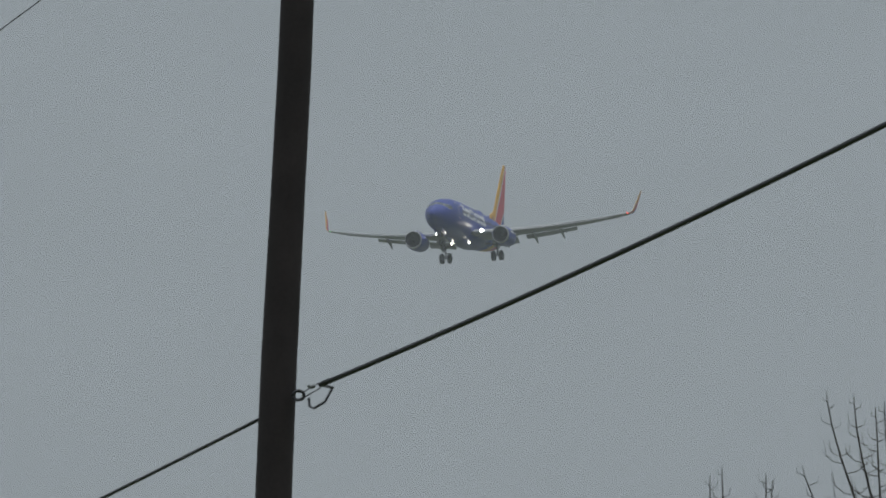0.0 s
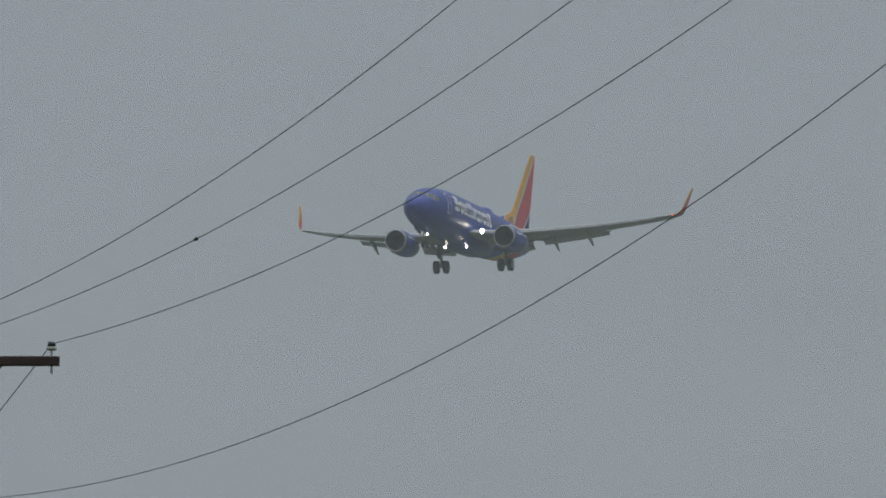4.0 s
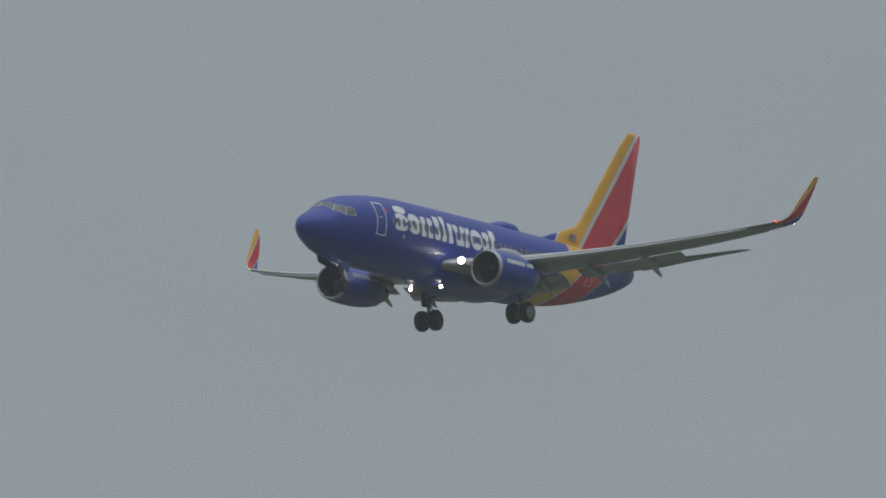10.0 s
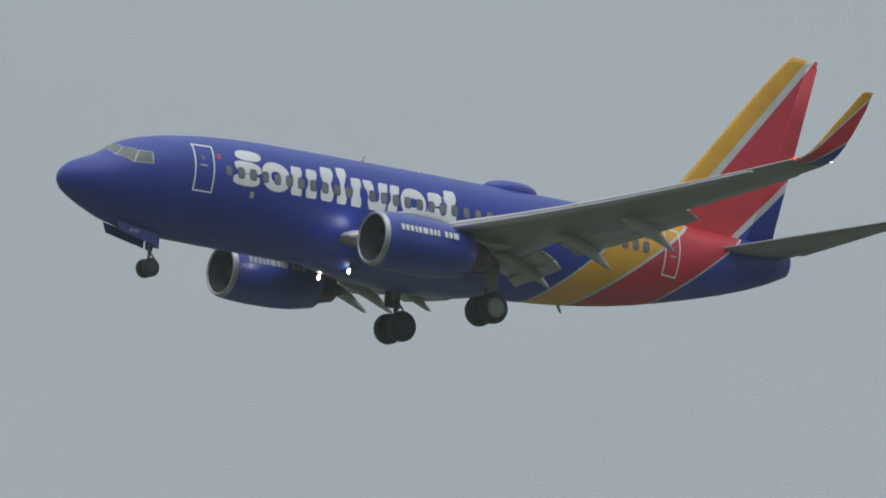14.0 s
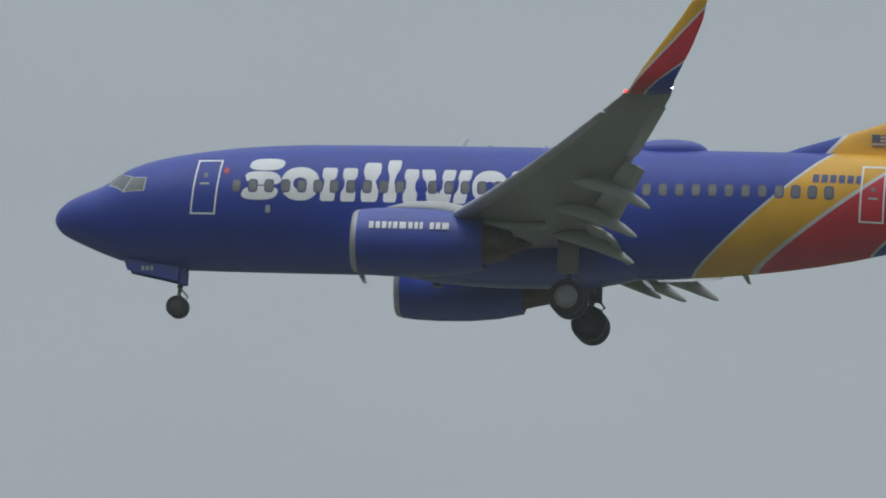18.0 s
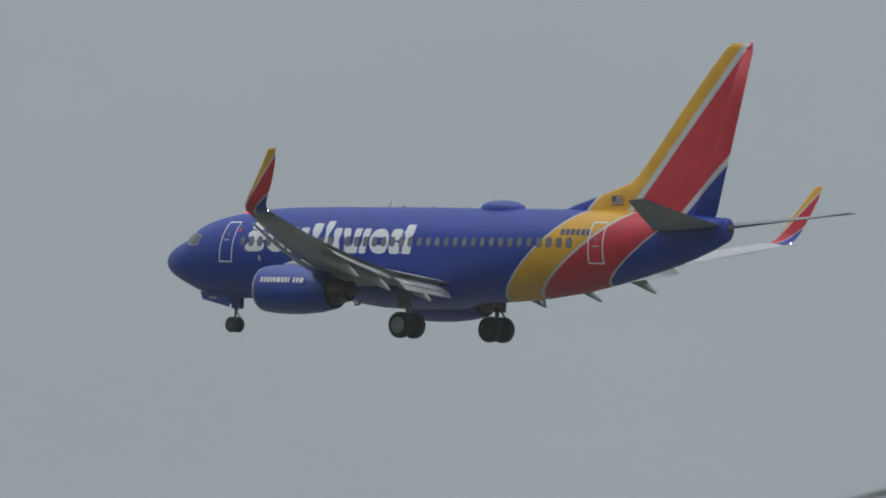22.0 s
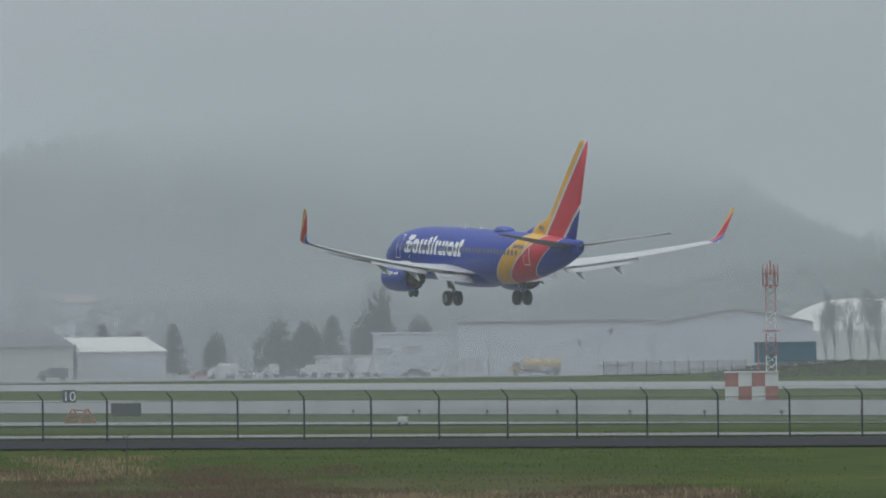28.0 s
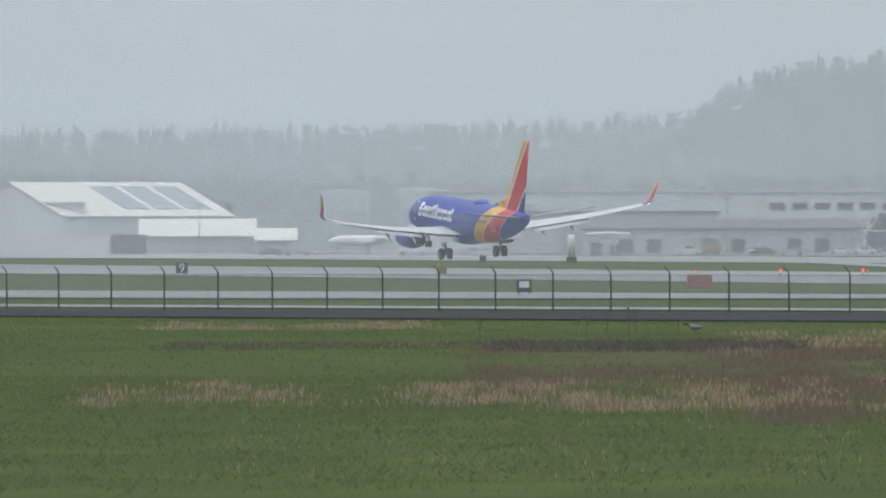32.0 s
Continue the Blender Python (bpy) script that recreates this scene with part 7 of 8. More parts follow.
b, w, he = building("workshop", -69.52, -69.08, 1885, 4.2, -0.9, 12, "gable", M_CREAM, M_GREYW, "low pale workshop with a grey roof", 1.2, "workshop", 0.6)
for k in range(3):
    opening(b, -w / 2 + 1.5 + 4.4 * k, -w / 2 + 4.0 + 4.4 * k, 0.4, 2.6, M_PANE if k % 2 else M_GREYW)
b, w, he = building("far_warehouse", -69.2, -68.6, 2500, 15.5, 9.6, 18, "flat", M_GREYW, M_GREYW, "distant warehouse on the slope", category="warehouse")
b, w, he = building("far_warehouse", -68.1, -67.5, 2520, 14.0, 9.0, 18, "flat", M_GREYW, M_GREYW, "distant pale warehouse on the slope", category="warehouse")
# skylit hangar and tents
b, w, he = building("skylit_hangar", -74.51, -73.26, 2060, 13.4, -0.9, 34, "gable", M_PALE, M_WHITEROOF, "white hangar with three skylight bands in its roof", 6.8, "hangar", 0.4, turn=40)
for k in range(3):
    bm = bmesh.new()
    x0 = -w / 2 + 0.42 * w + 0.185 * w * k
    kk = 6.8 / 17
    y0, y1 = 3.0, 14.5
    loft(bm, [[(x, y, he + y * kk + 0.28 + d) for x, y in ((x0, y0), (x0 + 6.3, y0), (x0 + 6.3, y1), (x0, y1))] for d in (0.0, 0.12)])
    part("skylight", bm, M_SKYLIGHT, b, "grey skylight band")
b2, w2, he2 = building("hangar_porch", -74.46, -74.26, 2050, 9.2, -0.9, 9, "flat", M_PALE, M_PALE, "box porch on the white hangar", category="porch")
for az0, az1, top, dist in ((-73.93, -73.29, 5.8, 1990), (-73.28, -73.06, 3.9, 1985)):
    b, w, he = building("tent_hall", az0, az1, dist, top, -0.9, 18, "gable", M_GREYW, M_WHITEROOF, "long shed with a white tent roof", 3.2 if top > 5 else 2.2, "tent", 0.5)
b, w, he = building("container", -74.42, -74.12, 1960, 2.4, -0.9, 3, "flat", M_WHITEP, M_WHITEROOF, "row of white cargo containers", category="container", overhang=0.03)
b, w, he = building("container", -74.10, -73.90, 1960, 2.6, -0.9, 3, "flat", M_DARKROOF, M_DARKROOF, "row of dark cargo containers", category="container", overhang=0.03)
b, w, he = building("storage_building", -75.6, -74.75, 1990, 6.4, -0.9, 20, "flat", M_GREYW, M_DARKROOF, "grey low storage building")


def truss_frame(az0, az1, dist, z0, z1):
    w = dist * radians(az1 - az0)
    f = thing("roof_truss_frame", "bare white steel lattice frame of an unfinished hall", "steel frame", facing((az0 + az1) / 2, dist, -0.9))
    for k in range(5):
        x = -w / 2 + w * k / 4
        bm = bmesh.new()
        tube(bm, [(x, 0, 0), (x, 0, z1 + 0.9)], 0.16, 6)
        part("column", bm, M_WHITEP, f)
    for z in (z0, z1):
        bm = bmesh.new()
        tube(bm, [(-w / 2, 0, z + 0.9), (w / 2, 0, z + 0.9)], 0.14, 6)
        part("chord", bm, M_WHITEP, f)
    n = 9
    for k in range(n):
        for a, c in ((z0, z1), (z1, z0)):
            bm = bmesh.new()
            tube(bm, [(-w / 2 + w * k / n, 0, a + 0.9), (-w / 2 + w * (k + 1) / n, 0, c + 0.9)], 0.08, 5)
            part("web", bm, M_WHITEP, f)


truss_frame(-72.89, -72.65, 2300, 8.6, 12.6)
truss_frame(-72.46, -72.20, 2300, 9.2, 13.0)


# ---- red and white radio tower with its hut ----
def build_tower():
    dist = 850
    base = -0.85
    tower = thing("lattice_tower", "red and white banded lattice tower with a lamp cage", "tower", facing(-64.405, dist, base))
    top = EYE + dist * math.tan(radians(0.44)) - base
    bands = 6
    for k in range(bands):
        z0, z1 = top * k / bands, top * (k + 1) / bands
        mat = M_REDP if k % 2 == 0 or k == bands - 1 else M_WHITEP
        a0, a1 = 0.42 - 0.03 * k / bands, 0.42 - 0.03 * (k + 1) / bands
        for sx, sy in ((-1, -1), (1, -1), (1, 1), (-1, 1)):
            bm = bmesh.new()
            tube(bm, [(sx * a0, sy * a0, z0), (sx * a1, sy * a1, z1)], 0.045, 5)
            part("leg", bm, mat, tower)
        for j in range(3):
            za, zb = z0 + (z1 - z0) * j / 3, z0 + (z1 - z0) * (j + 1) / 3
            for (ax, ay), (bx, by) in (((-1, -1), (1, -1)), ((1, -1), (1, 1)), ((1, 1), (-1, 1)), ((-1, 1), (-1, -1))):
                bm = bmesh.new()
                tube(bm, [(ax * a0, ay * a0, za), (bx * a0, by * a0, zb)], 0.022, 4)
                tube(bm, [(bx * a0, by * a0, za), (ax * a0, ay * a0, zb)], 0.022, 4)
                part("brace", bm, mat, tower)
    for z, r in ((top * 0.52, 0.75), (top - 1.5, 0.72), (top - 0.5, 0.72)):
        bm = bmesh.new()
        box(bm, -r, r, -r, r, z, z + 0.12)
        part("platform", bm, M_REDP, tower, "red service platform")
    for k in range(4):
        a = math.pi / 2 * k + 0.4
        bm = bmesh.new()
        tube(bm, [(0.68 * math.cos(a), 0.68 * math.sin(a), top - 1.4), (0.68 * math.cos(a), 0.68 * math.sin(a), top + 0.35)], 0.05, 5)
        part("cage_bar", bm, M_REDP, tower)
    bm = bmesh.new()
    tube(bm, [(0, 0, top - 0.4), (0, 0, top + 0.7)], 0.07, 6)
    part("beacon_post", bm, M_REDP, tower)
    hut = thing("equipment_hut", "red and white chequered equipment hut", "hut", facing(-64.517, dist - 4, base))
    w, h = (dist - 4) * radians(0.30), 2.3
    bm = bmesh.new()
    box(bm, -w / 2 + 0.03, w / 2 - 0.03, 0.03, 2.97, 0, h - 0.02)
    part("body", bm, M_WHITEP, hut)
    for i in range(4):
        for j in range(2):
            bm = bmesh.new()
            box(bm, -w / 2 + w * i / 4, -w / 2 + w * (i + 1) / 4, 0.0, 0.03, h * j / 2, h * (j + 1) / 2)
            part("panel", bm, M_REDP if (i + j) % 2 else M_WHITEP, hut, "red square" if (i + j) % 2 else "white square")
    bm = bmesh.new()
    box(bm, -w / 2 - 0.1, w / 2 + 0.1, -0.1, 3.1, h - 0.02, h + 0.1)
    part("roof", bm, M_WHITEP, hut)
    bm = bmesh.new()
    tube(bm, [(0.6, 1, h), (0.6, 1, h + 2.6)], 0.05, 6)
    part("mast", bm, M_REDP, hut)


build_tower()


# ---- signs, boxes and lights on the field ----
def field_box(name, az, dist, w, h, d, mat, label, category, face_mat=None, inset=0.2, feet=True):
    p = place(az, dist)
    g = ground_z(p.x, p.y) + 0.05
    b = thing(name, label, category, facing(az, dist, g))
    lift = 0.14 if feet else 0.0
    bm = bmesh.new()
    bevel_box(bm, -w / 2, w / 2, 0, d, lift, h, 0.03)
    part("cabinet", bm, mat, b)
    if face_mat is not None:
        bm = bmesh.new()
        box(bm, -w / 2 * (1 - inset), w / 2 * (1 - inset), -0.02, 0.0, h * 0.45, h * 0.86)
        part("face_panel", bm, face_mat, b)
    if feet:
        for x in (-w * 0.35, w * 0.35):
            bm = bmesh.new()
            box(bm, x - 0.05, x + 0.05, d * 0.3, d * 0.3 + 0.1, 0, lift)
            part("foot", bm, M_BLACKP, b)
    return b


field_box("guidance_sign", -68.05, 690, 2.05, 1.0, 0.3, M_BLACKP, "back of a black guidance sign on the grass", "sign")
field_box("guidance_sign", -62.216, 760, 1.8, 0.75, 0.3, M_BLACKP, "back of a low dark guidance sign", "sign")
field_box("signal_cabinet", -71.768, 560, 0.85, 0.85, 0.5, M_BLACKP, "dark cabinet with a white notice panel", "cabinet", M_WHITEP, 0.35)
field_box("red_cabinet", -70.778, 690, 1.72, 0.92, 0.6, M_REDP, "red ribbed utility box, paled in colour for haze", "cabinet", feet=False)
ribbed = bpy.data.objects["red_cabinet"]
for k in range(7):
    bm = bmesh.new()
    x = -0.78 + 0.26 * k
    bevel_box(bm, x - 0.05, x + 0.05, -0.05, 0.0, 0.05, 0.86, 0.015)
    part("rib", bm, M_REDP, ribbed)
field_box("white_notice", -66.49, 500, 0.5, 0.42, 0.06, M_WHITEP, "small white notice board on the fence line", "sign")
field_box("yellow_sign", -72.232, 1010, 0.95, 0.98, 0.25, M_YEL, "small amber taxiway sign on stakes", "sign")
field_box("utility_box", -72.0, 1400, 0.9, 1.0, 0.4, M_BLACKP, "dark junction box beside the taxiway", "cabinet")


def distance_sign(az, dist, text):
    p = place(az, dist)
    b = thing("distance_sign", "black runway distance board with white numerals", "sign", facing(az, dist, ground_z(p.x, p.y)))
    bm = bmesh.new()
    bevel_box(bm, -0.62, 0.62, 0, 0.25, 0.15, 1.3, 0.03)
    part("board", bm, M_BLACKP, b)
    for x in (-0.4, 0.4):
        bm = bmesh.new()
        box(bm, x - 0.05, x + 0.05, 0.08, 0.18, 0, 0.15)
        part("foot", bm, M_BLACKP, b)
    cu = bpy.data.curves.new("numeral", "FONT")
    cu.body, cu.size, cu.extrude, cu.align_x = text, 1.25, 0.01, "CENTER"
    cu.materials.append(M_WHITEP)
    o = new("numeral", cu)
    o.parent = b
    o.matrix_basis = pose(0, -0.02, 0.28, 90, 0, 0)


distance_sign(-68.37, 930, "10")
distance_sign(-73.70, 1050, "9")


def barrier():
    p = place(-68.31, 540)
    b = thing("sawhorse_barrier", "orange and white striped wooden sawhorse barrier", "barrier", facing(-68.31, 540, ground_z(p.x, p.y)))
    for s in (-1, 1):
        for a in (-1, 1):
            for y in (-0.28, 0.28):
                bm = bmesh.new()
                tube(bm, [(s * 0.38 + a * 0.50, y, 0), (s * 0.38 + a * 0.04, y * 0.15, 0.84)], 0.045, 5)
                part("leg", bm, M_ORANGE, b)
        for k in range(3):
            bm = bmesh.new()
            hw = 0.42 - 0.12 * k
            box(bm, s * 0.38 - hw, s * 0.38 + hw, -0.27 + 0.07 * k, -0.24 + 0.07 * k, 0.08 + 0.22 * k, 0.15 + 0.22 * k)
            part("slat", bm, M_ORANGE, b)
    bm = bmesh.new()
    tube(bm, [(-0.38, 0, 0.80), (0.38, 0, 0.74)], 0.035, 5)
    part("rail", bm, M_ORANGE, b)


barrier()
M_REDGLOW = glow("red_runway_lamp", (1.0, 0.02, 0.02), 2.4)
for az, dist, r in ((-70.32, 930, 0.11), (-69.857, 930, 0.125), (-69.395, 930, 0.095), (-70.80, 930, 0.075), (-69.83, 936, 0.06)):
    p = place(az, dist)
    g = ground_z(p.x, p.y)
    lamp = thing("runway_lamp", "lit red lamp on a short stake beside the runway", "lamp", facing(az, dist, g), "red runway lamps")
    bm = bmesh.new()
    tube(bm, [(0, 0, 0), (0, 0, 0.62)], 0.03, 6)
    part("stake", bm, M_BLACKP, lamp)
    bm = bmesh.new()
    bmesh.ops.create_uvsphere(bm, u_segments=10, v_segments=7, radius=r, matrix=Matrix.Translation((0, 0, 0.62 + r * 0.8)))
    part("lens", bm, M_REDGLOW, lamp, "glowing red lens", True)
for k in range(22):
    x = -420 - 11.5 * k
    y = 279.0
    e = thing("edge_light", "small dark runway edge light on a stake", "lamp", pose(x, y, ground_z(x, y)), "runway edge lights")
    bm = bmesh.new()
    tube(bm, [(0, 0, 0), (0, 0, 0.3)], 0.03, 5)
    part("stake", bm, M_BLACKP, e)
    bm = bmesh.new()
    lathe(bm, [(0.28, 0.10), (0.36, 0.11), (0.45, 0.07)], 8, Matrix.Rotation(radians(-90), 4, "Y"))
    part("lens", bm, M_BLACKP, e)


# ---- parked vehicles and equipment ----
def vehicle(az, dist, length, height, mat, label, kind_name="service_truck", cab=0.3, base=-0.85):
    t = thing(kind_name, label, "truck" if height > 1.9 else "car", facing(az, dist, base))
    r = 0.36 if height < 2.2 else 0.45
    bm = bmesh.new()
    c = length * cab
    if height > 1.9:
        bevel_box(bm, -length / 2 + c + 0.1, length / 2, 0, 2.1, r + 0.2, height, 0.08)
        part("body", bm, mat, t)
        bm = bmesh.new()
        loft(bm, [[(-length / 2, y, r), (-length / 2, y, height * 0.45), (-length / 2 + c * 0.35, y, height * 0.8), (-length / 2 + c, y, height * 0.8), (-length / 2 + c, y, r)] for y in (0.05, 2.05)])
        part("cab", bm, mat, t)
    else:
        prof = [(-0.5, 0.22), (-0.5, 0.5), (-0.3, 0.58), (-0.18, 0.95), (0.2, 1.0), (0.36, 0.6), (0.5, 0.55), (0.5, 0.22)]
        loft(bm, [[(x * length, y, z * height) for x, z in prof] for y in (0.0, 1.75)])
        part("body", bm, mat, t)
        bm = bmesh.new()
        box(bm, -0.16 * length, 0.18 * length, -0.02, 0.0, 0.64 * height, 0.9 * height)
        part("side_glass", bm, M_PANE, t)
    for x in (-length * 0.32, length * 0.32):
        for y in (0.02, 1.7):
            bm = bmesh.new()
            lathe(bm, [(-0.12, r * 0.9), (-0.08, r), (0.08, r), (0.12, r * 0.9)], 12, Matrix.Translation((x, y + 0.1, r)) @ Matrix.Rotation(radians(90), 4, "Z"))
            part("wheel", bm, M_TYRE, t)


def tank_truck():
    t = thing("tank_truck", "pale yellow airport tank truck beside the hangar", "truck", facing(-65.74, 1708, -0.85))
    bm = bmesh.new()
    lathe(bm, [(-1.9, 0.5), (-1.8, 0.95), (-1.6, 1.08), (4.2, 1.08), (4.4, 0.95), (4.5, 0.5)], 20, Matrix.Translation((0, 1.2, 1.75)))
    tan = material("dull_tan_yellow_paint", (0.40, 0.25, 0.075), 0.6, vary=0.2, scale=1.5)
    part("tank", bm, tan, t, "rounded tank", True)
    bm = bmesh.new()
    loft(bm, [[(-4.4, y, 0.55), (-4.4, y, 1.3), (-4.0, y, 1.45), (-3.7, y, 2.3), (-2.2, y, 2.4), (-2.2, y, 0.55)] for y in (0.1, 2.3)])
    part("cab", bm, tan, t)
    bm = bmesh.new()
    box(bm, -3.5, -2.5, 0.06, 0.1, 1.5, 2.15)
    part("side_glass", bm, M_PANE, t)
    bm = bmesh.new()
    bevel_box(bm, -2.2, 4.5, 0.3, 2.1, 0.5, 0.72, 0.03)
    part("chassis", bm, M_DARKROOF, t)
    for x in (-1.2, 0.6, 2.4):
        bm = bmesh.new()
        box(bm, x, x + 0.5, 0.95, 1.45, 2.8, 3.0)
        part("hatch", bm, tan, t)
    bm = bmesh.new()
    bevel_box(bm, 1.0, 2.6, 0.02, 0.3, 0.75, 1.5, 0.04)
    part("pump_cabinet", bm, M_GREYW, t)
    for x in (-3.3, 2.2, 3.5):
        for y in (0.15, 2.1):
            bm = bmesh.new()
            lathe(bm, [(-0.14, 0.42), (-0.1, 0.5), (0.1, 0.5), (0.14, 0.42)], 14, Matrix.Translation((x, y, 0.5)) @ Matrix.Rotation(radians(90), 4, "Z"))
            part("wheel", bm, M_TYRE, t)


tank_truck()
vehicle(-66.42, 1715, 4.4, 1.5, M_DARKROOF, "dark parked car by the annex", "parked_car")
vehicle(-66.30, 1720, 4.2, 1.5, M_WHITEP, "white parked car by the annex", "parked_car")
vehicle(-68.46, 1722, 5.2, 2.3, M_DARKROOF, "dark van parked on the apron", "parked_van")
for k, (az, mat, tone) in enumerate(((-67.62, M_REDP, "red"), (-67.52, M_WHITEP, "white"), (-67.42, M_GREYW, "grey"), (-67.30, M_WHITEP, "white"), (-67.12, M_DARKROOF, "dark"), (-71.98, M_WHITEP, "white"),
                                     (-72.06, M_GREYW, "grey"), (-71.70, M_WHITEP, "white"), (-70.45, M_WHITEP, "white"), (-70.26, M_GREYW, "grey"), (-69.98, M_WHITEP, "white"), (-69.85, M_WHITEP, "white"),
                                     (-69.30, M_DARKROOF, "dark"), (-69.10, M_WHITEP, "white"), (-73.2, M_DARKROOF, "dark"))):
    vehicle(az, 1760 + 9 * (k % 4), 4.4, 1.5, mat, tone + " car parked on the apron", "parked_car")
for az, length, height, tone in ((-67.02, 3.0, 2.2, "white"), (-66.95, 3.4, 2.2, "white"), (-66.87, 3.6, 3.4, "white"), (-66.81, 3.6, 3.4, "grey"), (-66.73, 4.6, 3.3, "white"), (-66.66, 2.6, 2.1, "white"),
                                 (-67.50, 5.4, 2.6, "white"), (-67.23, 2.8, 2.4, "white"), (-69.52, 4.6, 2.4, "white"), (-69.15, 5.0, 2.5, "white"), (-68.97, 4.6, 2.1, "grey"), (-68.87, 4.6, 2.1, "white"),
                                 (-72.40, 5.2, 2.6, "white"), (-73.05, 5.0, 2.4, "grey")):
    vehicle(az, 1752, length, height, M_WHITEP if tone == "white" else M_GREYW, tone + " box van parked on the apron", "parked_van")
vehicle(-70.84, 1722, 4.4, 1.9, M_WHITEP, "white service pickup on the apron", "service_pickup")
vehicle(-70.72, 1724, 4.0, 2.2, M_ORANGE, "orange service cart on the apron", "service_cart")
vehicle(-70.42, 1712, 4.6, 1.5, M_BLACKP, "black car on the perimeter of the apron", "parked_car")


def small_jet():
    j = thing("small_jet", "small white business jet parked on the apron", "airplane", facing(-72.69, 1900, 0.2))
    bm = bmesh.new()
    rings = [[(x, r * math.cos(t), 1.5 + up + r * math.sin(t)) for t in [2 * math.pi * k / 14 for k in range(14)]]
             for x, r, up in ((-6.2, 0.05, -0.15), (-5.6, 0.45, -0.05), (-4.6, 0.85, 0), (-3, 1.0, 0.05), (2, 1.0, 0.05), (5, 0.6, 0.3), (6.6, 0.15, 0.5))]
    loft(bm, rings)
    part("fuselage", bm, M_WHITEP, j, smooth=True)
    bm = bmesh.new()
    loft(bm, [[(4.2, -0.06, 1.9), (6.6, -0.06, 1.9), (7.3, -0.06, 3.9), (6.0, -0.06, 3.9)], [(4.2, 0.06, 1.9), (6.6, 0.06, 1.9), (7.3, 0.06, 3.9), (6.0, 0.06, 3.9)]])
    part("fin", bm, M_WHITEP, j)
    for s in (-1, 1):
        bm = bmesh.new()
        loft(bm, [[(-0.6, s * 0.8, 0.75), (2.2, s * 0.8, 0.75), (2.2, s * 0.8, 0.9), (-0.6, s * 0.8, 0.9)], [(1.8, s * 7, 1.2), (2.9, s * 7, 1.2), (2.9, s * 7, 1.26), (1.8, s * 7, 1.26)]])
        part("wing", bm, M_WHITEP, j)
        bm = bmesh.new()
        lathe(bm, [(2.6, 0.4), (3.0, 0.48), (4.6, 0.42), (4.8, 0.3)], 12, Matrix.Translation((0, s * 1.5, 2.0)))
        part("engine", bm, M_WHITEP, j, smooth=True)
    for x, y in ((-4.4, 0), (1.4, -1.2), (1.4, 1.2)):
        bm = bmesh.new()
        tube(bm, [(x, y, -1.05), (x, y, 0.8)], [0.22, 0.08], 8)
        part("gear_leg", bm, M_BLACKP, j)


small_jet()


def awning():
    """Open canopy on posts before the wide hangar."""
    a = thing("awning", "pale open canopy on slim posts before the hangar", "canopy", facing(-71.295, 1712, -0.85))
    bm = bmesh.new()
    loft(bm, [[(-3.7, y, 3.6 + z), (0.0, y, 3.75 + z), (3.7, y, 3.6 + z), (3.7, y, 3.75 + z), (0.0, y, 3.9 + z), (-3.7, y, 3.75 + z)] for y, z in ((0.0, 0.0), (5.0, 0.3))])
    part("canopy_roof", bm, M_GREYW, a)
    for x in (-3.4, -1.1, 1.1, 3.4):
        for y in (0.3, 4.7):
            bm = bmesh.new()
            tube(bm, [(x, y, 0), (x, y, 3.7)], 0.08, 6)
            part("post", bm, M_GREYW, a)
    bm = bmesh.new()
    box(bm, -2.9, -0.9, 3.0, 4.4, 0, 2.4)
    box(bm, 0.4, 2.2, 3.0, 4.4, 0, 2.0)
    part("back_screen", bm, M_DARKROOF, a)


awning()


def carport(az0, az1, dist, top):
    """Long flat roof on posts."""
    w = dist * radians(az1 - az0)
    a = thing("carport", "long low pale roof on posts before the workshops", "carport", facing((az0 + az1) / 2, dist, -0.85))
    bm = bmesh.new()
    bevel_box(bm, -w / 2, w / 2, 0, 6, top + 0.6, top + 0.85, 0.05)
    part("canopy_roof", bm, M_WHITEROOF, a)
    for k in range(6):
        for y in (0.4, 5.6):
            bm = bmesh.new()
            x = -w / 2 + 0.4 + (w - 0.8) * k / 5
            tube(bm, [(x, y, 0), (x, y, top + 0.62)], 0.09, 6)
            part("post", bm, M_GREYW, a)


carport(-69.87, -69.42, 1790, 3.4)
carport(-69.41, -69.12, 1780, 3.2)


def light_pole(az, dist, top, mat, label, r=0.09):
    p = place(az, dist)
    b = thing("light_pole", label, "light pole", facing(az, dist, -0.9))
    bm = bmesh.new()
    tube(bm, [(0, 0, 0), (0, 0, top + 0.9)], [r, r * 0.6], 7)
    part("shaft", bm, mat, b)
    bm = bmesh.new()
    box(bm, -0.5, 0.5, -0.15, 0.15, top + 0.85, top + 1.05)
    part("lamp_head", bm, mat, b)


for az, top, mat, tone in ((-64.875, 9.4, M_GALVDARK, "dark"), (-67.43, 9.6, M_WHITEP, "white"), (-66.0, 8.2, M_GALVDARK, "dark"), (-71.55, 9.2, M_GALVDARK, "dark"), (-70.62, 8.8, M_GALVDARK, "dark"),
                           (-62.44, 8.2, M_GALVDARK, "dark"), (-63.62, 8.0, M_GALVDARK, "dark"), (-72.22, 10, M_GALV, "grey"), (-69.3, 9, M_GALVDARK, "dark"), (-73.6, 8, M_GALVDARK, "dark")):
    light_pole(az, 1720, top, mat, tone + " slender light pole on the apron edge")


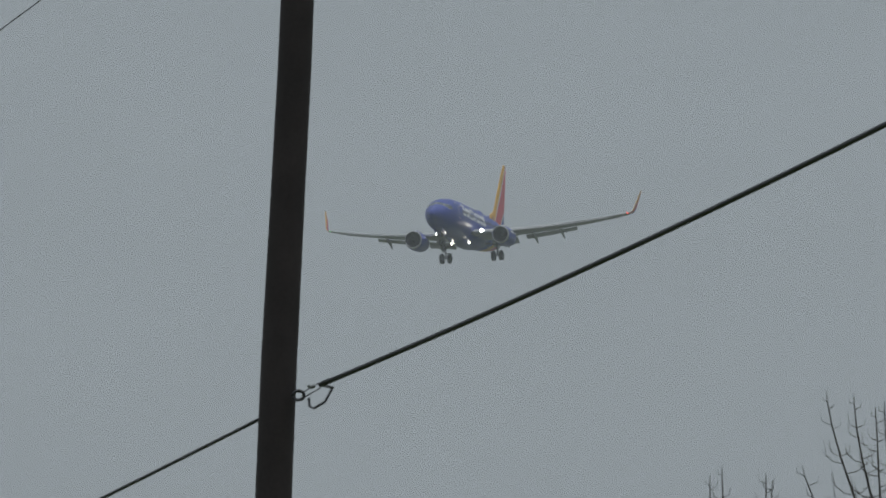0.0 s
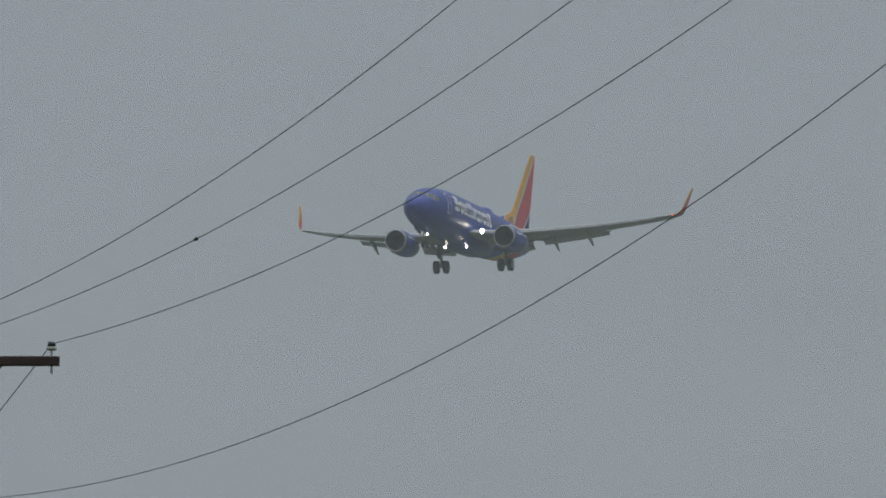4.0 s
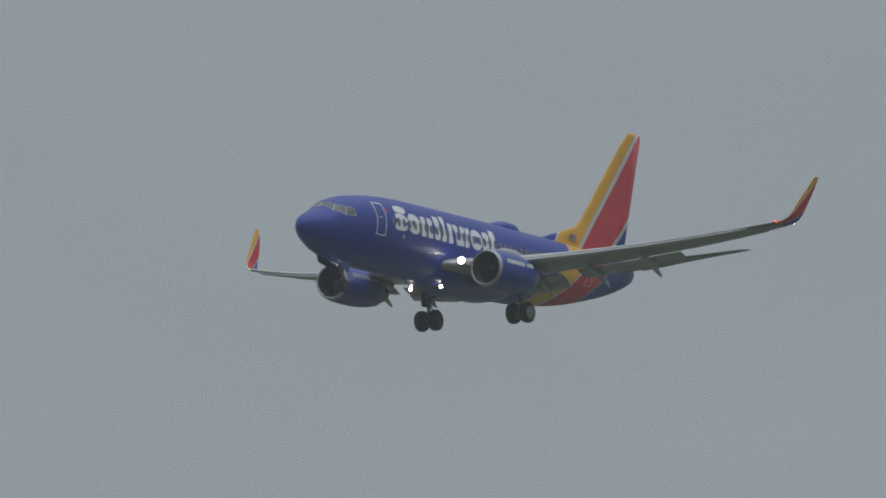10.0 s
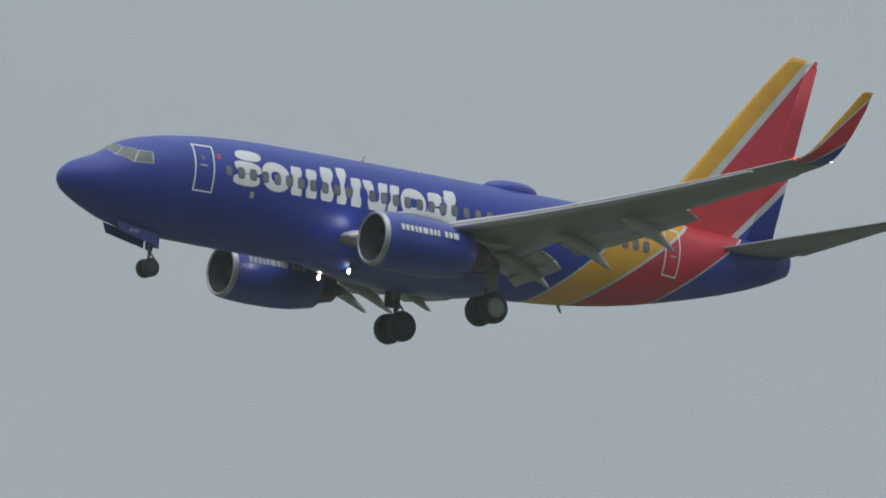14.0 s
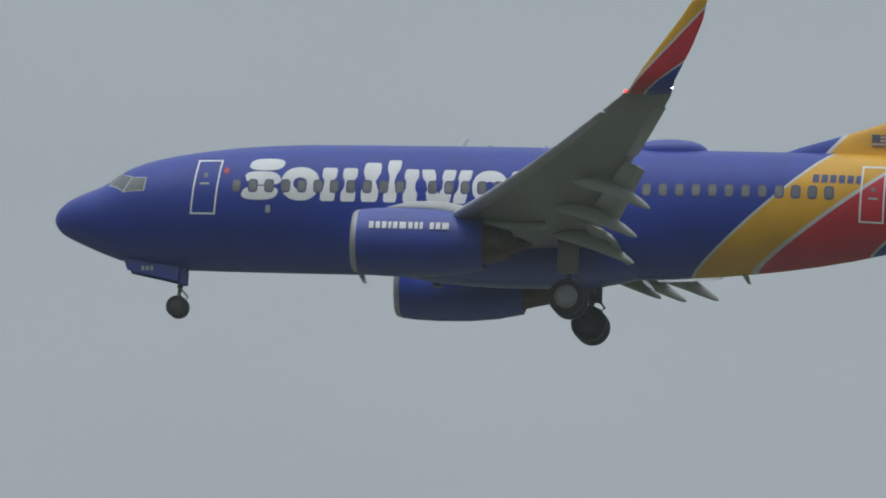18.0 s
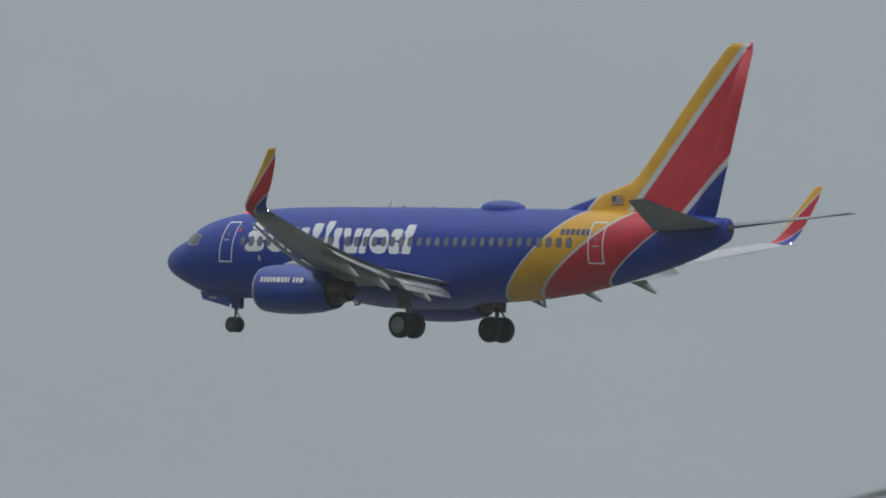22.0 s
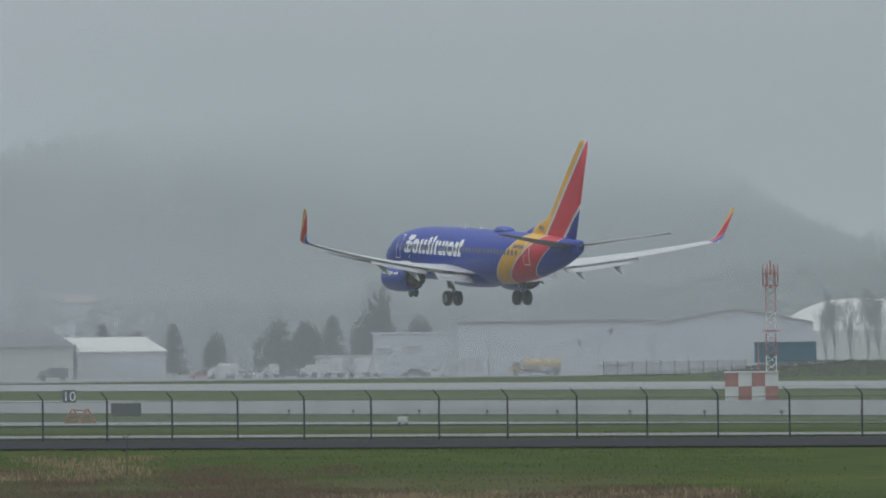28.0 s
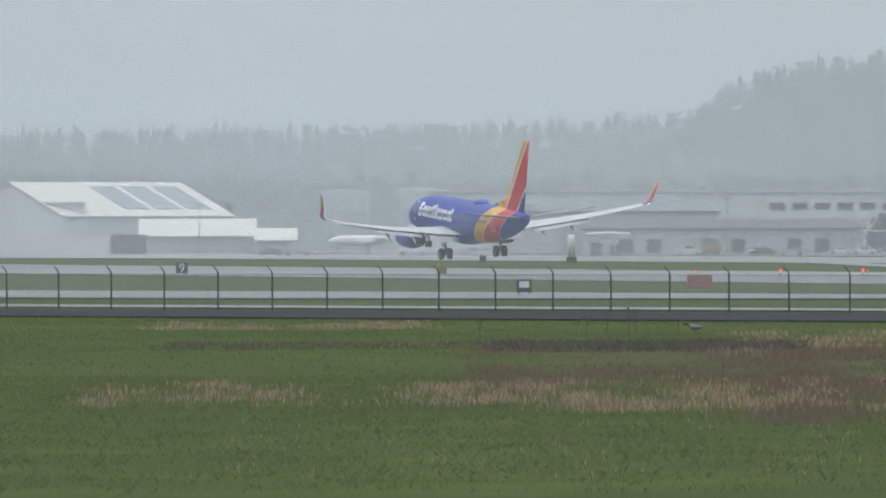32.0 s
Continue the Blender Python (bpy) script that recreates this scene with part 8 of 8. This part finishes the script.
def wind_tower():
    b = thing("radome_mast", "white cylindrical beacon on a dark base", "beacon", facing(-71.50, 1380, -0.85))
    bm = bmesh.new()
    box(bm, -0.7, 0.7, -0.5, 0.5, 0, 0.8)
    part("base", bm, M_BLACKP, b)
    bm = bmesh.new()
    lathe(bm, [(0.8, 0.55), (3.6, 0.55), (3.8, 0.4)], 14, Matrix.Rotation(radians(-90), 4, "Y"))
    part("drum", bm, M_WHITEP, b, smooth=True)


wind_tower()


# ---- mist ----
def mist_material(name, amount, ragged=0.0, low=None, high=None, scale=0.004, ends=(), fade=(), tint=(0.935, 0.965, 1.0)):
    """Thin lit mist: mostly clear, the rest scatters light to both sides. low, high: heights between which it thickens."""
    m = bpy.data.materials.new(name)
    m.use_nodes = True
    n, l = m.node_tree.nodes, m.node_tree.links
    n.clear()
    out = n.new("ShaderNodeOutputMaterial")
    clear = n.new("ShaderNodeBsdfTransparent")
    d, t = n.new("ShaderNodeBsdfDiffuse"), n.new("ShaderNodeBsdfTranslucent")
    for s in (d, t):
        s.inputs["Color"].default_value = rgba(tint)
    half = n.new("ShaderNodeMixShader")
    half.inputs[0].default_value = 0.5
    l.new(d.outputs[0], half.inputs[1])
    l.new(t.outputs[0], half.inputs[2])
    mix = n.new("ShaderNodeMixShader")
    l.new(clear.outputs[0], mix.inputs[1])
    l.new(half.outputs[0], mix.inputs[2])
    l.new(mix.outputs[0], out.inputs["Surface"])
    co = n.new("ShaderNodeTexCoord")
    val = None
    if low is not None:
        sep = n.new("ShaderNodeSeparateXYZ")
        l.new(co.outputs["Object"], sep.inputs[0])
        r = n.new("ShaderNodeMapRange")
        r.interpolation_type = "SMOOTHSTEP"
        r.inputs["From Min"].default_value, r.inputs["From Max"].default_value = low, high
        if ragged:
            no = n.new("ShaderNodeTexNoise")
            no.inputs["Scale"].default_value, no.inputs["Detail"].default_value = scale, 5
            l.new(co.outputs["Object"], no.inputs["Vector"])
            a = n.new("ShaderNodeMath")
            a.operation = "MULTIPLY_ADD"
            l.new(no.outputs["Fac"], a.inputs[0])
            a.inputs[1].default_value = ragged
            l.new(sep.outputs["Z"], a.inputs[2])
            l.new(a.outputs[0], r.inputs["Value"])
        else:
            l.new(sep.outputs["Z"], r.inputs["Value"])
        k = n.new("ShaderNodeMath")
        k.operation = "MULTIPLY"
        l.new(r.outputs[0], k.inputs[0])
        k.inputs[1].default_value = amount
        for bearing, d0, d1 in ends:
            # thins out sideways, counted in metres to the right of a bearing
            dot = n.new("ShaderNodeVectorMath")
            dot.operation = "DOT_PRODUCT"
            dot.inputs[1].default_value = place(bearing + 90, 1.0)
            l.new(co.outputs["Object"], dot.inputs[0])
            e = n.new("ShaderNodeMapRange")
            e.interpolation_type = "SMOOTHSTEP"
            e.inputs["From Min"].default_value, e.inputs["From Max"].default_value = d0, d1
            l.new(dot.outputs["Value"], e.inputs["Value"])
            k2 = n.new("ShaderNodeMath")
            k2.operation = "MULTIPLY"
            l.new(k.outputs[0], k2.inputs[0])
            l.new(e.outputs[0], k2.inputs[1])
            k = k2
        if fade:
            f = n.new("ShaderNodeMapRange")
            f.interpolation_type = "SMOOTHSTEP"
            f.inputs["From Min"].default_value, f.inputs["From Max"].default_value = fade[1], fade[0]
            l.new(sep.outputs["Z"], f.inputs["Value"])
            k3 = n.new("ShaderNodeMath")
            k3.operation = "MULTIPLY"
            l.new(k.outputs[0], k3.inputs[0])
            l.new(f.outputs[0], k3.inputs[1])
            k = k3
        l.new(k.outputs[0], mix.inputs[0])
    else:
        no = n.new("ShaderNodeTexNoise")
        no.inputs["Scale"].default_value, no.inputs["Detail"].default_value = scale, 4
        l.new(co.outputs["Object"], no.inputs["Vector"])
        r = n.new("ShaderNodeMapRange")
        r.inputs["From Min"].default_value, r.inputs["From Max"].default_value = 0.3, 0.7
        r.inputs["To Min"].default_value, r.inputs["To Max"].default_value = amount * 0.94, amount * 1.06
        l.new(no.outputs["Fac"], r.inputs["Value"])
        l.new(r.outputs[0], mix.inputs[0])
    return m


def mist_wall(dist, height, mat, label="thin grey rain mist hanging over the airfield", az0=0.0, az1=360.0, base=-3.0):
    """Upright curved sheet of mist between two bearings."""
    n = max(8, int((az1 - az0) / 3))
    verts, faces = [], []
    for k in range(n + 1):
        p = place(az0 + (az1 - az0) * k / n, dist)
        verts += [(p.x, p.y, base), (p.x, p.y, height)]
    for k in range(n):
        faces.append((2 * k, 2 * k + 2, 2 * k + 3, 2 * k + 1))
    return tagged(mesh_object("mist", verts, faces, mat, None, True), label, "mist", kind="stuff")


mist_wall(112, 30, mist_material("near_mist", 0.05), az0=-150, az1=48)
mist_wall(470, 80, mist_material("valley_mist", 0.10), az0=46, az1=150)
mist_wall(800, 140, mist_material("approach_mist", 0.12), az0=58, az1=150)
mist_wall(470, 80, mist_material("field_mist", 0.07, 0.0, 300.0, 200.0, ends=((-49.0, 0.0, -62.0),)), az0=-130, az1=-48)
mist_wall(600, 14, mist_material("ground_mist", 0.12, 3.0, 12.0, 3.0, 0.02), "thin spray and mist low over the wet field", -130, -50)
mist_wall(1030, 60, mist_material("hangar_mist", 0.40, 6.0, 46.0, 24.0, 0.01, ((-59.5, 0.0, 75.0), (-47.5, 0.0, -75.0)), tint=(0.74, 0.79, 0.82)), "grey rain mist before the bare trees and large hangar", -60, -47)
mist_wall(1700, 420, mist_material("apron_mist", 0.29))
mist_wall(2180, 140, mist_material("far_mist", 0.41, 12.0, 92.0, 30.0, tint=(0.90, 0.955, 1.0)), az0=-100, az1=-35)
mist_wall(2800, 130, mist_material("hill_mist", 0.28, 20.0, 120.0, 62.0, ends=((-60.0, 0.0, -110.0),), tint=(0.90, 0.955, 1.0)), az0=-100, az1=-60)
mist_wall(2900, 118, mist_material("low_cloud", 0.97, 64.0, 66.0, 102.0, 0.006, ((-69.5, -10.0, 95.0), (-61.0, 0.0, -110.0)), (88.0, 117.0)), "ragged low cloud over the hill", -71, -61)


# ---- motion of the airliner ----
def motions():
    walk(airliner, [(t, pose(x, y, z, bank, pitch, head)) for t, x, y, z, head, pitch, bank in FLIGHT_ROWS])


motions()
